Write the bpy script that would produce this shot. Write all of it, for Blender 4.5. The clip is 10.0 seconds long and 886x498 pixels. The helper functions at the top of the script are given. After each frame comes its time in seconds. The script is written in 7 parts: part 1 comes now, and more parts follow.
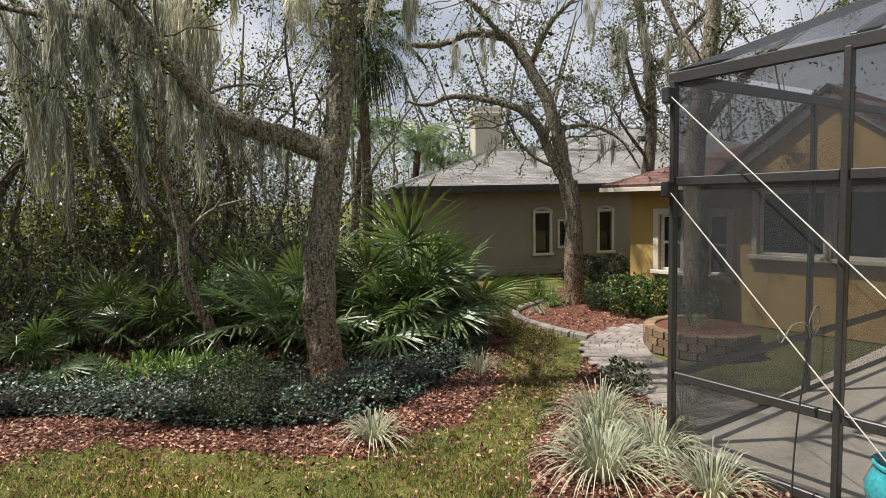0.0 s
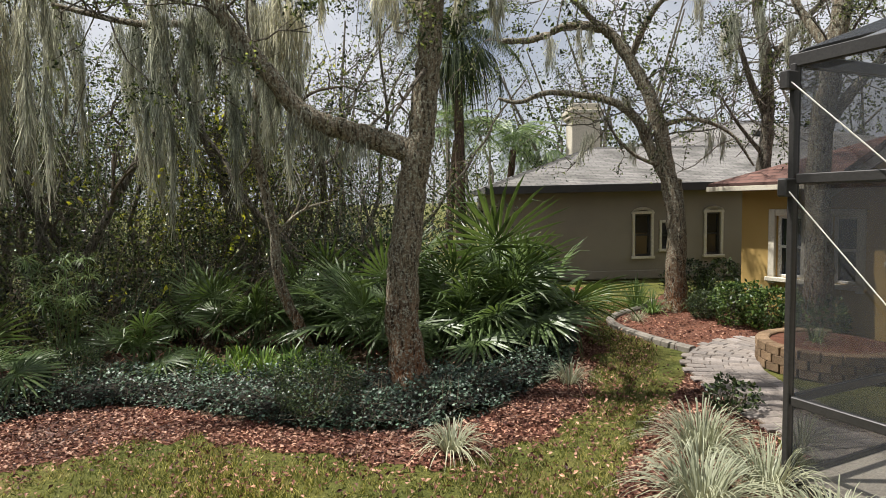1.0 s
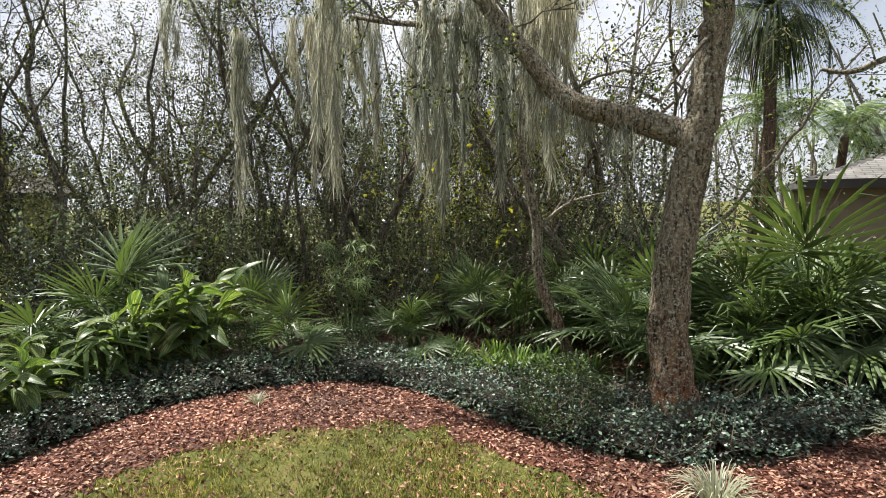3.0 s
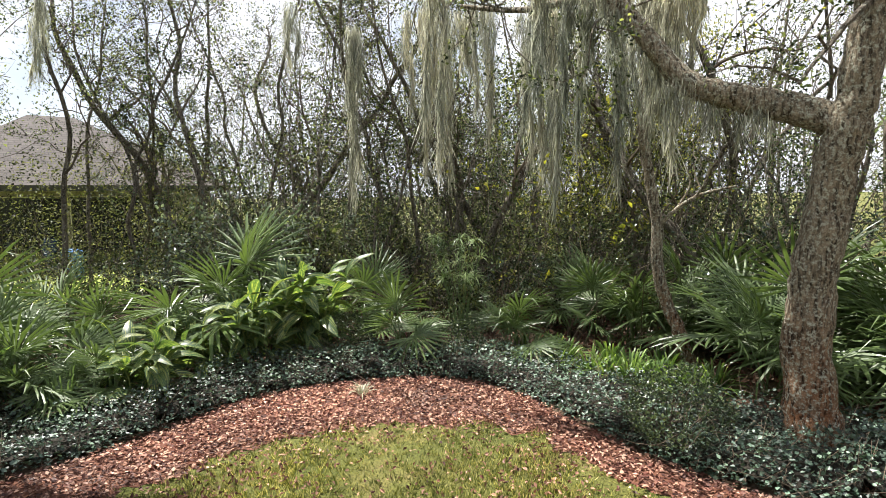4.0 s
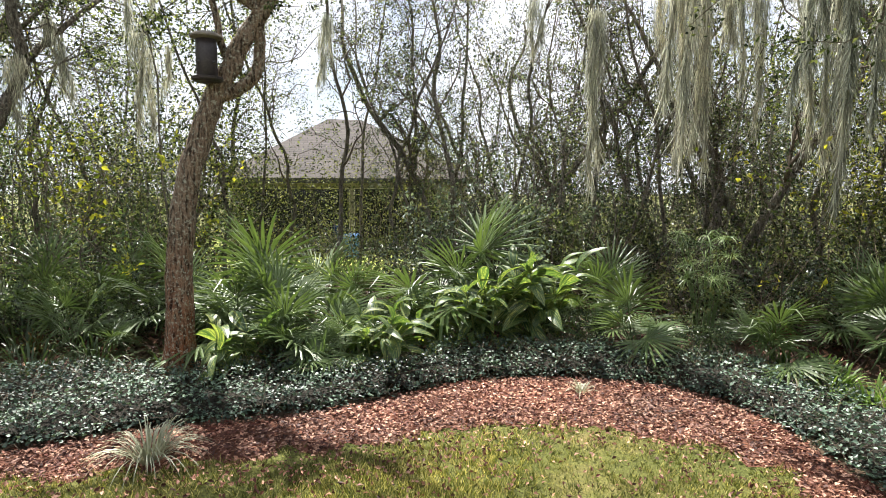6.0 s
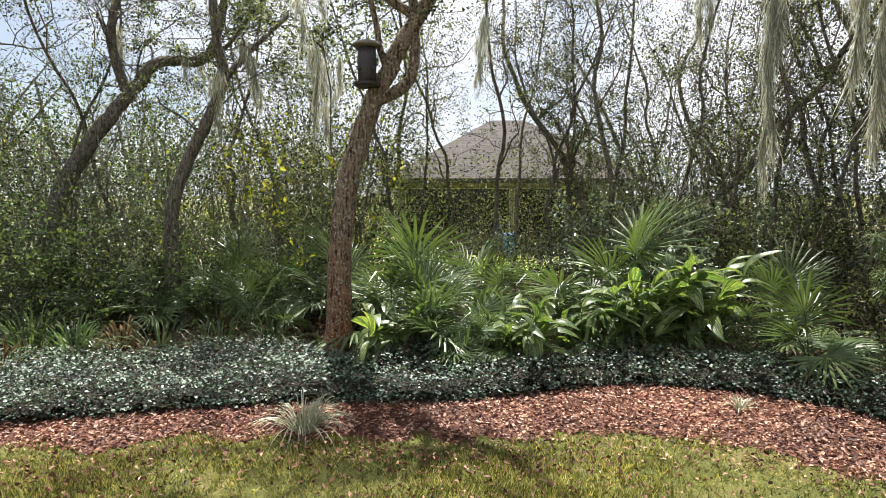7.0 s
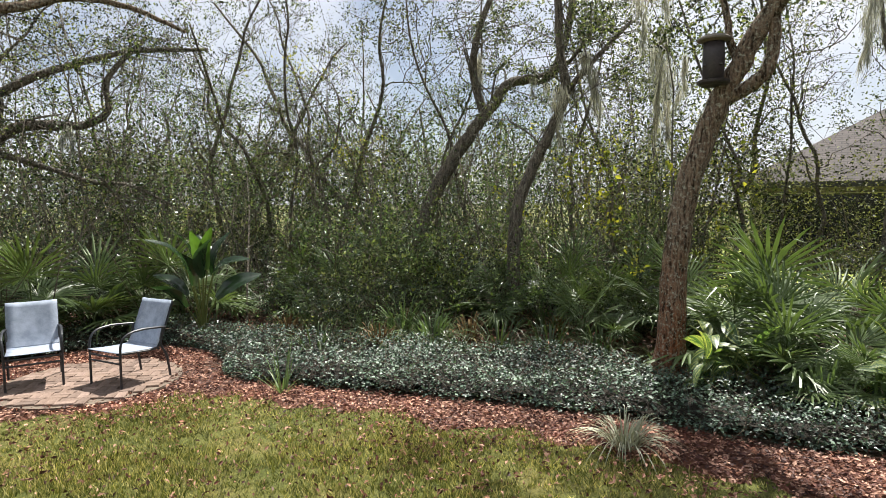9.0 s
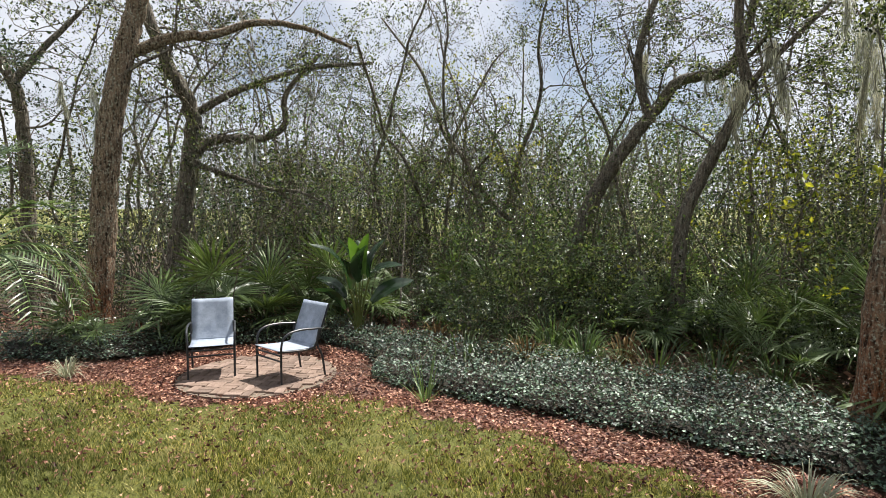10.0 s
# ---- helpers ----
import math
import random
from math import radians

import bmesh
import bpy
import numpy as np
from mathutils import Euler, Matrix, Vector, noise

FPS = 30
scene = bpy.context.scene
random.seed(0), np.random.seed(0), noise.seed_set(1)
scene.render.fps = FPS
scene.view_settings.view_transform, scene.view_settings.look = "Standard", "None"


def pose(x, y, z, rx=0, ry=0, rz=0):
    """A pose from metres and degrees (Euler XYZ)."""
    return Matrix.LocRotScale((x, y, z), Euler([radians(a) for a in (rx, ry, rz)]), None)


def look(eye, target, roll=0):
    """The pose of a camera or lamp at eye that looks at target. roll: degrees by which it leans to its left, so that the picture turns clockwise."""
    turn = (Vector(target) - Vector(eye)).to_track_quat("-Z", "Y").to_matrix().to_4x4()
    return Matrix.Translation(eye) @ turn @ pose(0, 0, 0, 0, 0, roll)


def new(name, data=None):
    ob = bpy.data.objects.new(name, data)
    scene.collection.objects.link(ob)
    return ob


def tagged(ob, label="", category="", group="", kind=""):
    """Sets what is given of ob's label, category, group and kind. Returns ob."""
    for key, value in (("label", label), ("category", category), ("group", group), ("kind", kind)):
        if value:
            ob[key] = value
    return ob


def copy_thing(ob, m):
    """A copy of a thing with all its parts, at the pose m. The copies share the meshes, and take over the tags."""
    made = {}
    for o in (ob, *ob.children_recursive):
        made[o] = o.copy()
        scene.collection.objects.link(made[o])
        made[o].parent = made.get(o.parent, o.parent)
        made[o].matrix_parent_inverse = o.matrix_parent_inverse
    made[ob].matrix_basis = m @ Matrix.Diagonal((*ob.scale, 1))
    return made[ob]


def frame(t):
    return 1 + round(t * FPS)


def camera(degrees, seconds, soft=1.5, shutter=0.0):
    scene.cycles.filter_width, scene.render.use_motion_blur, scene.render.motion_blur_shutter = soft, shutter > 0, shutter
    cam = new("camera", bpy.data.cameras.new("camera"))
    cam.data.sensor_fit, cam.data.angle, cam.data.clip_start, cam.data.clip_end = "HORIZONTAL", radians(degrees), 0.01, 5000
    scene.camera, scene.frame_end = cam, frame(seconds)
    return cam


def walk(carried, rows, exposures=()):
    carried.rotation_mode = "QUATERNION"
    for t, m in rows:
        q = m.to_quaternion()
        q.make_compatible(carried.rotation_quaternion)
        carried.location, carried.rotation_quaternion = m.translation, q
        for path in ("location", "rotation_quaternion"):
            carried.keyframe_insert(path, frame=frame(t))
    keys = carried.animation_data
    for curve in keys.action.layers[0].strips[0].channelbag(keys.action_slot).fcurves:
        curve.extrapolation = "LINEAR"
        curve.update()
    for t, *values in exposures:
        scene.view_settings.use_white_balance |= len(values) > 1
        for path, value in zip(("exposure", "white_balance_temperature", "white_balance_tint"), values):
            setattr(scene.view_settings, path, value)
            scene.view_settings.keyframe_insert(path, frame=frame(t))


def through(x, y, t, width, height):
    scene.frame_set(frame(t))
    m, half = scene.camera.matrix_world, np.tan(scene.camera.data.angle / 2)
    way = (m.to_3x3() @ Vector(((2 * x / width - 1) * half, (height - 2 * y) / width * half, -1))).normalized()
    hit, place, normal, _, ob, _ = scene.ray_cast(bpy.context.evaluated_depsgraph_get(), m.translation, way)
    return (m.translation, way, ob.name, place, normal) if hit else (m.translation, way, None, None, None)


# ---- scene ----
cam = camera(73.0, 10.0, soft=0.55)
walk(cam, [
    (0.0, pose(0.000, 0.000, 2.170, 85.31, 1.21, 0.00)),
    (0.5, pose(0.060, 0.130, 2.175, 85.38, 1.21, 4.10)),
    (1.0, pose(0.110, 0.280, 2.170, 85.53, 1.28, 9.25)),
    (1.5, pose(0.135, 0.430, 2.155, 85.72, 1.26, 15.45)),
    (2.0, pose(0.150, 0.580, 2.135, 85.85, 1.05, 22.50)),
    (2.5, pose(0.180, 0.750, 2.110, 85.90, 0.75, 29.75)),
    (4.0, pose(0.220, 1.215, 2.165, 84.92, 0.65, 48.26)),
    (4.5, pose(0.210, 1.315, 2.164, 84.64, 0.29, 53.85)),
    (5.0, pose(0.208, 1.400, 2.151, 84.67, 0.23, 59.44)),
    (5.5, pose(0.210, 1.490, 2.120, 84.68, 0.14, 65.47)),
    (7.0, pose(0.280, 1.830, 2.039, 84.81, 0.04, 88.45)),
    (7.5, pose(0.287, 1.875, 2.030, 85.03, 0.30, 95.86)),
    (8.0, pose(0.288, 1.890, 2.031, 85.24, 0.43, 103.94)),
    (8.5, pose(0.270, 1.900, 2.038, 85.42, 0.62, 112.02)),
    (9.0, pose(0.200, 1.915, 2.064, 85.61, 0.51, 120.24)),
    (9.5, pose(0.080, 1.915, 2.089, 85.91, 0.39, 128.20)),
    (10.0, pose(-0.090, 1.864, 2.132, 86.05, 0.09, 135.48)),
], exposures=[(0.0, 0.74), (1.5, 0.78), (2.5, 0.97), (4.0, 1.52), (5.0, 1.68), (7.0, 1.44), (8.5, 1.27), (10.0, 1.08)])

# ---- light ----
SUN_YAW, SUN_UP = 94.0, 62.0
world = bpy.data.worlds.new("sky")
scene.world = world
world.use_nodes = True
wn, wl = world.node_tree.nodes, world.node_tree.links
wn.clear()
w_out, w_bg, w_sky = wn.new("ShaderNodeOutputWorld"), wn.new("ShaderNodeBackground"), wn.new("ShaderNodeTexSky")
w_sky.sky_type, w_sky.sun_disc = "NISHITA", False
w_sky.sun_elevation, w_sky.sun_rotation = radians(SUN_UP), radians(-SUN_YAW)
w_cloud, w_ramp, w_mix = wn.new("ShaderNodeTexNoise"), wn.new("ShaderNodeValToRGB"), wn.new("ShaderNodeMix")
w_cloud.inputs["Scale"].default_value, w_cloud.inputs["Detail"].default_value = 3.2, 7.0
w_ramp.color_ramp.elements[0].position, w_ramp.color_ramp.elements[1].position = 0.34, 0.56
w_ramp.color_ramp.elements[0].color = (0.28, 0.28, 0.28, 1)
w_mix.data_type = "RGBA"
w_mix.inputs["B"].default_value = (9.9, 10.2, 11.0, 1)
wl.new(w_cloud.outputs["Fac"], w_ramp.inputs["Fac"])
wl.new(w_ramp.outputs["Color"], w_mix.inputs["Factor"])
wl.new(w_sky.outputs["Color"], w_mix.inputs["A"])
wl.new(w_mix.outputs["Result"], w_bg.inputs["Color"])
w_bg.inputs["Strength"].default_value = 0.044
wl.new(w_bg.outputs["Background"], w_out.inputs["Surface"])
sun = new("sun", bpy.data.lights.new("sun", "SUN"))
sun.data.energy, sun.data.angle, sun.data.color = 5.0, radians(0.9), (1.0, 0.965, 0.90)
sun.matrix_world = look((0, 0, 30), (0 + math.sin(radians(SUN_YAW)) * math.cos(radians(SUN_UP)), -math.cos(radians(SUN_YAW)) * math.cos(radians(SUN_UP)), 30 - math.sin(radians(SUN_UP))))

# ---- materials ----
def nodes_of(name):
    m = bpy.data.materials.new(name)
    m.use_nodes = True
    n, l = m.node_tree.nodes, m.node_tree.links
    return m, n, l, n["Principled BSDF"]


def ramp(n, l, source, stops):
    r = n.new("ShaderNodeValToRGB")
    while len(r.color_ramp.elements) < len(stops):
        r.color_ramp.elements.new(0.5)
    for e, (p, c) in zip(r.color_ramp.elements, stops):
        e.position, e.color = p, (*c, 1)
    l.new(source, r.inputs["Fac"])
    return r.outputs["Color"]


def noise_tex(n, l, scale, detail=5, rough=0.6, stretch=(1, 1, 1), coord="Object"):
    tc, mp, t = n.new("ShaderNodeTexCoord"), n.new("ShaderNodeMapping"), n.new("ShaderNodeTexNoise")
    mp.inputs["Scale"].default_value = stretch
    t.inputs["Scale"].default_value, t.inputs["Detail"].default_value, t.inputs["Roughness"].default_value = scale, detail, rough
    l.new(tc.outputs[coord], mp.inputs["Vector"])
    l.new(mp.outputs["Vector"], t.inputs["Vector"])
    return t.outputs["Fac"]


def mix_rgb(n, l, fac, a, b, how="MIX"):
    m = n.new("ShaderNodeMix")
    m.data_type, m.blend_type = "RGBA", how
    for s, v in (("Factor", fac), ("A", a), ("B", b)):
        if isinstance(v, (int, float)):
            m.inputs[s].default_value = v
        elif isinstance(v, tuple):
            m.inputs[s].default_value = (*v, 1)
        else:
            l.new(v, m.inputs[s])
    return m.outputs["Result"]


def bump(n, l, bsdf, height, strength, distance):
    b = n.new("ShaderNodeBump")
    b.inputs["Strength"].default_value, b.inputs["Distance"].default_value = strength, distance
    l.new(height, b.inputs["Height"])
    l.new(b.outputs["Normal"], bsdf.inputs["Normal"])


def rough_stuff(name, stops, scale, fine, rough=0.85, strength=0.5, distance=0.01, stretch=(1, 1, 1), vary=0.0, grain=(0.62, 1.25)):
    """A matt surface: large stains, fine grain and relief."""
    m, n, l, b = nodes_of(name)
    big, small = noise_tex(n, l, scale, 6, 0.6, stretch), noise_tex(n, l, fine, 4, 0.7, stretch)
    c = ramp(n, l, big, stops)
    g = ramp(n, l, small, [(0.28, (grain[0],) * 3), (0.72, (grain[1],) * 3)])
    c = mix_rgb(n, l, 1.0, c, g, "MULTIPLY")
    if vary:
        oi = n.new("ShaderNodeObjectInfo")
        v = ramp(n, l, oi.outputs["Random"], [(0, (1 - vary,) * 3), (0.5, (1.0, 0.97, 0.92)), (1, (1 + vary,) * 3)])
        c = mix_rgb(n, l, 1.0, c, v, "MULTIPLY")
    l.new(c, b.inputs["Base Color"])
    b.inputs["Roughness"].default_value, b.inputs["Specular IOR Level"].default_value = rough, 0.5 if rough < 0.8 else 0.25
    bump(n, l, b, small, strength, distance)
    return m


def leafy(name, dark, mid, light, rough=0.45, through=0.35, spec=0.4, patch=0.5, glow=True):
    """Leaves or blades, each piece of its own tone, letting light through."""
    m, n, l, b = nodes_of(name)
    geo = n.new("ShaderNodeNewGeometry")
    c = ramp(n, l, geo.outputs["Random Per Island"], [(0, tuple(v * 0.55 for v in dark)), (0.5, tuple(v * 0.78 for v in mid)), (0.86, light), (1, tuple(v * 1.35 for v in light))])
    big = ramp(n, l, noise_tex(n, l, patch, 3), [(0.32, (0.55, 0.6, 0.58)), (0.68, (1.4, 1.35, 1.22))])
    c = mix_rgb(n, l, 1.0, c, big, "MULTIPLY")
    l.new(c, b.inputs["Base Color"])
    b.inputs["Roughness"].default_value, b.inputs["Specular IOR Level"].default_value = rough, spec
    tr, mx = n.new("ShaderNodeBsdfTranslucent"), n.new("ShaderNodeMixShader")
    warm = mix_rgb(n, l, 1.0, c, (1.6, 1.62, 0.98) if glow else (1.0, 1.0, 0.9), "MULTIPLY")
    l.new(warm, tr.inputs["Color"])
    mx.inputs["Fac"].default_value = through
    l.new(b.outputs["BSDF"], mx.inputs[1])
    l.new(tr.outputs["BSDF"], mx.inputs[2])
    l.new(mx.outputs["Shader"], n["Material Output"].inputs["Surface"])
    return m


def bark(name, dark, light, lichen, cover=0.62, scale=34, foot=None):
    """Ridged bark with pale lichen patches; foot: the redder bark near the ground, below that height."""
    m, n, l, b = nodes_of(name)
    ridge = noise_tex(n, l, scale, 7, 0.62, (1, 1, 0.2))
    c = ramp(n, l, ridge, [(0.38, dark), (0.47, tuple((p + q) / 2 for p, q in zip(dark, light))), (0.58, light)])
    c = mix_rgb(n, l, 1.0, c, ramp(n, l, noise_tex(n, l, 70, 5, 0.75), [(0.32, (0.45, 0.45, 0.45)), (0.68, (1.55, 1.5, 1.45))]), "MULTIPLY")
    if foot:
        height, colour = foot
        tc, sep, mr = n.new("ShaderNodeTexCoord"), n.new("ShaderNodeSeparateXYZ"), n.new("ShaderNodeMapRange")
        l.new(tc.outputs["Object"], sep.inputs["Vector"])
        l.new(sep.outputs["Z"], mr.inputs["Value"])
        mr.inputs["From Min"].default_value, mr.inputs["From Max"].default_value = height * 1.5, height * 0.4
        f = n.new("ShaderNodeMath")
        f.operation = "MULTIPLY"
        f.use_clamp = True
        l.new(mr.outputs["Result"], f.inputs[0])
        l.new(ramp(n, l, noise_tex(n, l, 6, 5), [(0.32, (0.35, 0.35, 0.35)), (0.6, (1, 1, 1))]), f.inputs[1])
        c = mix_rgb(n, l, f.outputs["Value"], c, mix_rgb(n, l, 1.0, c, colour, "MULTIPLY"))
    spots = ramp(n, l, noise_tex(n, l, 32, 8, 0.78), [(cover - 0.04, (0, 0, 0)), (cover + 0.04, (1, 1, 1))])
    c = mix_rgb(n, l, spots, c, lichen)
    l.new(c, b.inputs["Base Color"])
    b.inputs["Roughness"].default_value, b.inputs["Specular IOR Level"].default_value = 0.95, 0.15
    bump(n, l, b, ridge, 1.0, 0.06)
    return m


OAK_BARK = bark("oak_bark", (0.034, 0.026, 0.018), (0.265, 0.22, 0.16), (0.45, 0.45, 0.36), 0.55, 36, foot=(0.95, (1.1, 0.62, 0.42)))
FEEDER_BARK = bark("feeder_oak_bark", (0.03, 0.021, 0.014), (0.26, 0.195, 0.14), (0.46, 0.46, 0.36), 0.57, 36, foot=(1.2, (1.15, 0.6, 0.42)))
WOOD_BARK = bark("woodland_bark", (0.045, 0.04, 0.033), (0.185, 0.16, 0.13), (0.36, 0.36, 0.29), 0.58)
PALM_BARK = bark("palm_bark", (0.03, 0.02, 0.015), (0.10, 0.068, 0.05), (0.2, 0.18, 0.15), 0.72, 9)
TWIG = rough_stuff("dry_twig", [(0.3, (0.05, 0.038, 0.028)), (0.7, (0.155, 0.125, 0.09))], 3, 40, vary=0.2)
OAK_LEAF = leafy("oak_leaf", (0.010, 0.017, 0.007), (0.038, 0.056, 0.022), (0.155, 0.18, 0.075), 0.45, 0.42, 0.3)
YELLOW_LEAF = leafy("young_leaf", (0.10, 0.13, 0.02), (0.22, 0.25, 0.035), (0.38, 0.36, 0.05), 0.5, 0.5)
DARK_LEAF = leafy("holly_leaf", (0.014, 0.028, 0.013), (0.035, 0.062, 0.025), (0.10, 0.135, 0.075), 0.27, 0.14, 0.8)
BRUSH_LEAF = leafy("brush_leaf", (0.011, 0.014, 0.006), (0.044, 0.053, 0.02), (0.165, 0.17, 0.072), 0.5, 0.36, 0.25)
SHRUB_LEAF = leafy("shrub_leaf", (0.025, 0.055, 0.014), (0.06, 0.11, 0.028), (0.14, 0.2, 0.06), 0.42, 0.28)
MOSS = leafy("spanish_moss", (0.34, 0.335, 0.285), (0.52, 0.51, 0.45), (0.66, 0.645, 0.575), 0.9, 0.5, 0.1, glow=False)
PALMETTO = leafy("palmetto_blade", (0.036, 0.068, 0.024), (0.066, 0.112, 0.036), (0.16, 0.21, 0.08), 0.4, 0.22, 0.5, 1.5)
# darker copy of the palm leaflet, with shade put into its colour
PALM_SHADED = leafy("shaded_palm_leaflet", (0.02, 0.035, 0.014), (0.04, 0.06, 0.025), (0.08, 0.1, 0.045), 0.6, 0.2, 0.15)
PALM_LEAF = leafy("palm_leaflet", (0.05, 0.09, 0.03), (0.10, 0.16, 0.055), (0.20, 0.27, 0.12), 0.35, 0.3, 0.5)
JASMINE = leafy("jasmine_leaf", (0.011, 0.028, 0.018), (0.042, 0.08, 0.052), (0.13, 0.195, 0.145), 0.46, 0.12, 0.6, 1.2)
# near-black brown that stands in for the shade between jasmine leaves
VINE_SHADE = rough_stuff("vine_shade", [(0.3, (0.012, 0.012, 0.008)), (0.7, (0.035, 0.028, 0.02))], 6, 50, strength=1.0, distance=0.03)
BOX_LEAF = leafy("box_leaf", (0.018, 0.034, 0.016), (0.04, 0.065, 0.028), (0.09, 0.12, 0.05), 0.4, 0.2)
FERN = leafy("fern_leaf", (0.06, 0.12, 0.025), (0.12, 0.21, 0.045), (0.22, 0.31, 0.08), 0.45, 0.35)
GRASS = leafy("grass_blade", (0.055, 0.076, 0.018), (0.165, 0.182, 0.045), (0.40, 0.355, 0.17), 0.6, 0.33, 0.2, 0.55)
LILY = leafy("striped_lilyturf", (0.12, 0.15, 0.07), (0.35, 0.37, 0.25), (0.68, 0.66, 0.54), 0.5, 0.25, glow=False)
SPIKE = leafy("iris_blade", (0.06, 0.12, 0.04), (0.12, 0.19, 0.07), (0.2, 0.27, 0.12), 0.4, 0.3)
LITTER = leafy("fallen_leaf", (0.06, 0.019, 0.015), (0.20, 0.074, 0.055), (0.46, 0.265, 0.2), 0.6, 0.1, 0.3, 0.8, glow=False)
LAWN_SOIL = rough_stuff("lawn_thatch", [(0.3, (0.07, 0.085, 0.014)), (0.55, (0.12, 0.12, 0.026)), (0.75, (0.19, 0.15, 0.055))], 1.6, 42, strength=1.0, distance=0.03, grain=(0.3, 1.5))
MULCH = rough_stuff("bark_mulch", [(0.3, (0.075, 0.028, 0.018)), (0.7, (0.20, 0.085, 0.05))], 5, 55, strength=1.0, distance=0.02)
FLOOR_LITTER = rough_stuff("woodland_litter", [(0.3, (0.05, 0.033, 0.02)), (0.7, (0.14, 0.095, 0.06))], 2.5, 40, strength=1.0, distance=0.03)
GREY_STUCCO = rough_stuff("taupe_stucco", [(0.3, (0.235, 0.205, 0.165)), (0.7, (0.29, 0.255, 0.205))], 0.7, 90, strength=0.35, distance=0.006)
TRIM_STUCCO = rough_stuff("pale_trim", [(0.3, (0.55, 0.50, 0.40)), (0.7, (0.62, 0.57, 0.47))], 1.2, 60, strength=0.2)
YELLOW_STUCCO = rough_stuff("ochre_stucco", [(0.3, (0.40, 0.26, 0.085)), (0.7, (0.50, 0.34, 0.125))], 0.9, 90, strength=0.4, distance=0.006)
WHITE_PAINT = rough_stuff("white_paint", [(0.3, (0.72, 0.71, 0.67)), (0.7, (0.8, 0.79, 0.76))], 2, 30, 0.5, 0.1)
CONCRETE = rough_stuff("pale_concrete", [(0.3, (0.5, 0.44, 0.36)), (0.7, (0.62, 0.56, 0.47))], 1.2, 70, strength=0.25)
KERB_STONE = rough_stuff("kerb_concrete", [(0.3, (0.15, 0.135, 0.115)), (0.7, (0.27, 0.24, 0.20))], 4, 60, strength=0.5)
PAVER_GREY = rough_stuff("grey_paver", [(0.3, (0.20, 0.175, 0.16)), (0.7, (0.30, 0.265, 0.245))], 5, 60, strength=0.5, vary=0.22)
PAVER_RED = rough_stuff("tan_paver", [(0.3, (0.17, 0.118, 0.095)), (0.7, (0.27, 0.2, 0.162))], 5, 60, strength=0.5, vary=0.25)
BLOCK = rough_stuff("wall_block", [(0.3, (0.14, 0.09, 0.055)), (0.7, (0.26, 0.18, 0.11))], 6, 50, strength=0.8, vary=0.25)
SAND_JOINT = rough_stuff("joint_sand", [(0.3, (0.12, 0.09, 0.07)), (0.7, (0.2, 0.16, 0.12))], 6, 60)
BRONZE = rough_stuff("bronze_aluminium", [(0.3, (0.028, 0.026, 0.025)), (0.7, (0.04, 0.037, 0.035))], 3, 50, 0.45, 0.1)
CHAIR_METAL = rough_stuff("chair_frame_paint", [(0.3, (0.018, 0.02, 0.024)), (0.7, (0.03, 0.032, 0.036))], 3, 50, 0.4, 0.1)
FEEDER_METAL = rough_stuff("feeder_dark", [(0.3, (0.022, 0.017, 0.018)), (0.7, (0.045, 0.035, 0.034))], 6, 50, 0.5, 0.3)
TURQUOISE = rough_stuff("turquoise_glaze", [(0.3, (0.03, 0.22, 0.26)), (0.7, (0.06, 0.33, 0.37))], 3, 30, 0.2, 0.1)
CABLE = rough_stuff("tether_cable", [(0.3, (0.55, 0.52, 0.46)), (0.7, (0.68, 0.65, 0.58))], 30, 90, 0.5)
ROOM_DARKNESS = rough_stuff("room_darkness", [(0.3, (0.012, 0.013, 0.015)), (0.7, (0.03, 0.032, 0.035))], 2, 20, 0.9, 0.0)
BLUE_BOX = rough_stuff("blue_box", [(0.3, (0.05, 0.16, 0.4)), (0.7, (0.08, 0.22, 0.5))], 3, 30, 0.5)


def shingle_material(name, a, b_, stain):
    m, n, l, b = nodes_of(name)
    tc, mp, br = n.new("ShaderNodeTexCoord"), n.new("ShaderNodeMapping"), n.new("ShaderNodeTexBrick")
    l.new(tc.outputs["UV"], mp.inputs["Vector"])
    l.new(mp.outputs["Vector"], br.inputs["Vector"])
    br.inputs["Scale"].default_value = 1.0
    br.inputs["Brick Width"].default_value, br.inputs["Row Height"].default_value = 0.34, 0.15
    br.inputs["Mortar Size"].default_value = 0.012
    br.inputs["Color1"].default_value, br.inputs["Color2"].default_value = (*a, 1), (*b_, 1)
    br.inputs["Mortar"].default_value = tuple(v * 0.45 for v in a) + (1,)
    s = ramp(n, l, noise_tex(n, l, 0.9, 7, 0.7), [(0.45, (1, 1, 1)), (0.68, stain)])
    g = ramp(n, l, noise_tex(n, l, 70, 3), [(0.3, (0.8, 0.8, 0.8)), (0.7, (1.2, 1.2, 1.2))])
    c = mix_rgb(n, l, 1.0, mix_rgb(n, l, 1.0, br.outputs["Color"], s, "MULTIPLY"), g, "MULTIPLY")
    l.new(c, b.inputs["Base Color"])
    b.inputs["Roughness"].default_value = 0.9
    bump(n, l, b, br.outputs["Fac"], 0.6, -0.015)
    return m


GREY_SHINGLE = shingle_material("grey_shingle", (0.17, 0.16, 0.15), (0.24, 0.225, 0.21), (0.42, 0.42, 0.4))
RED_SHINGLE = shingle_material("red_shingle", (0.15, 0.075, 0.06), (0.21, 0.11, 0.085), (0.7, 0.7, 0.7))


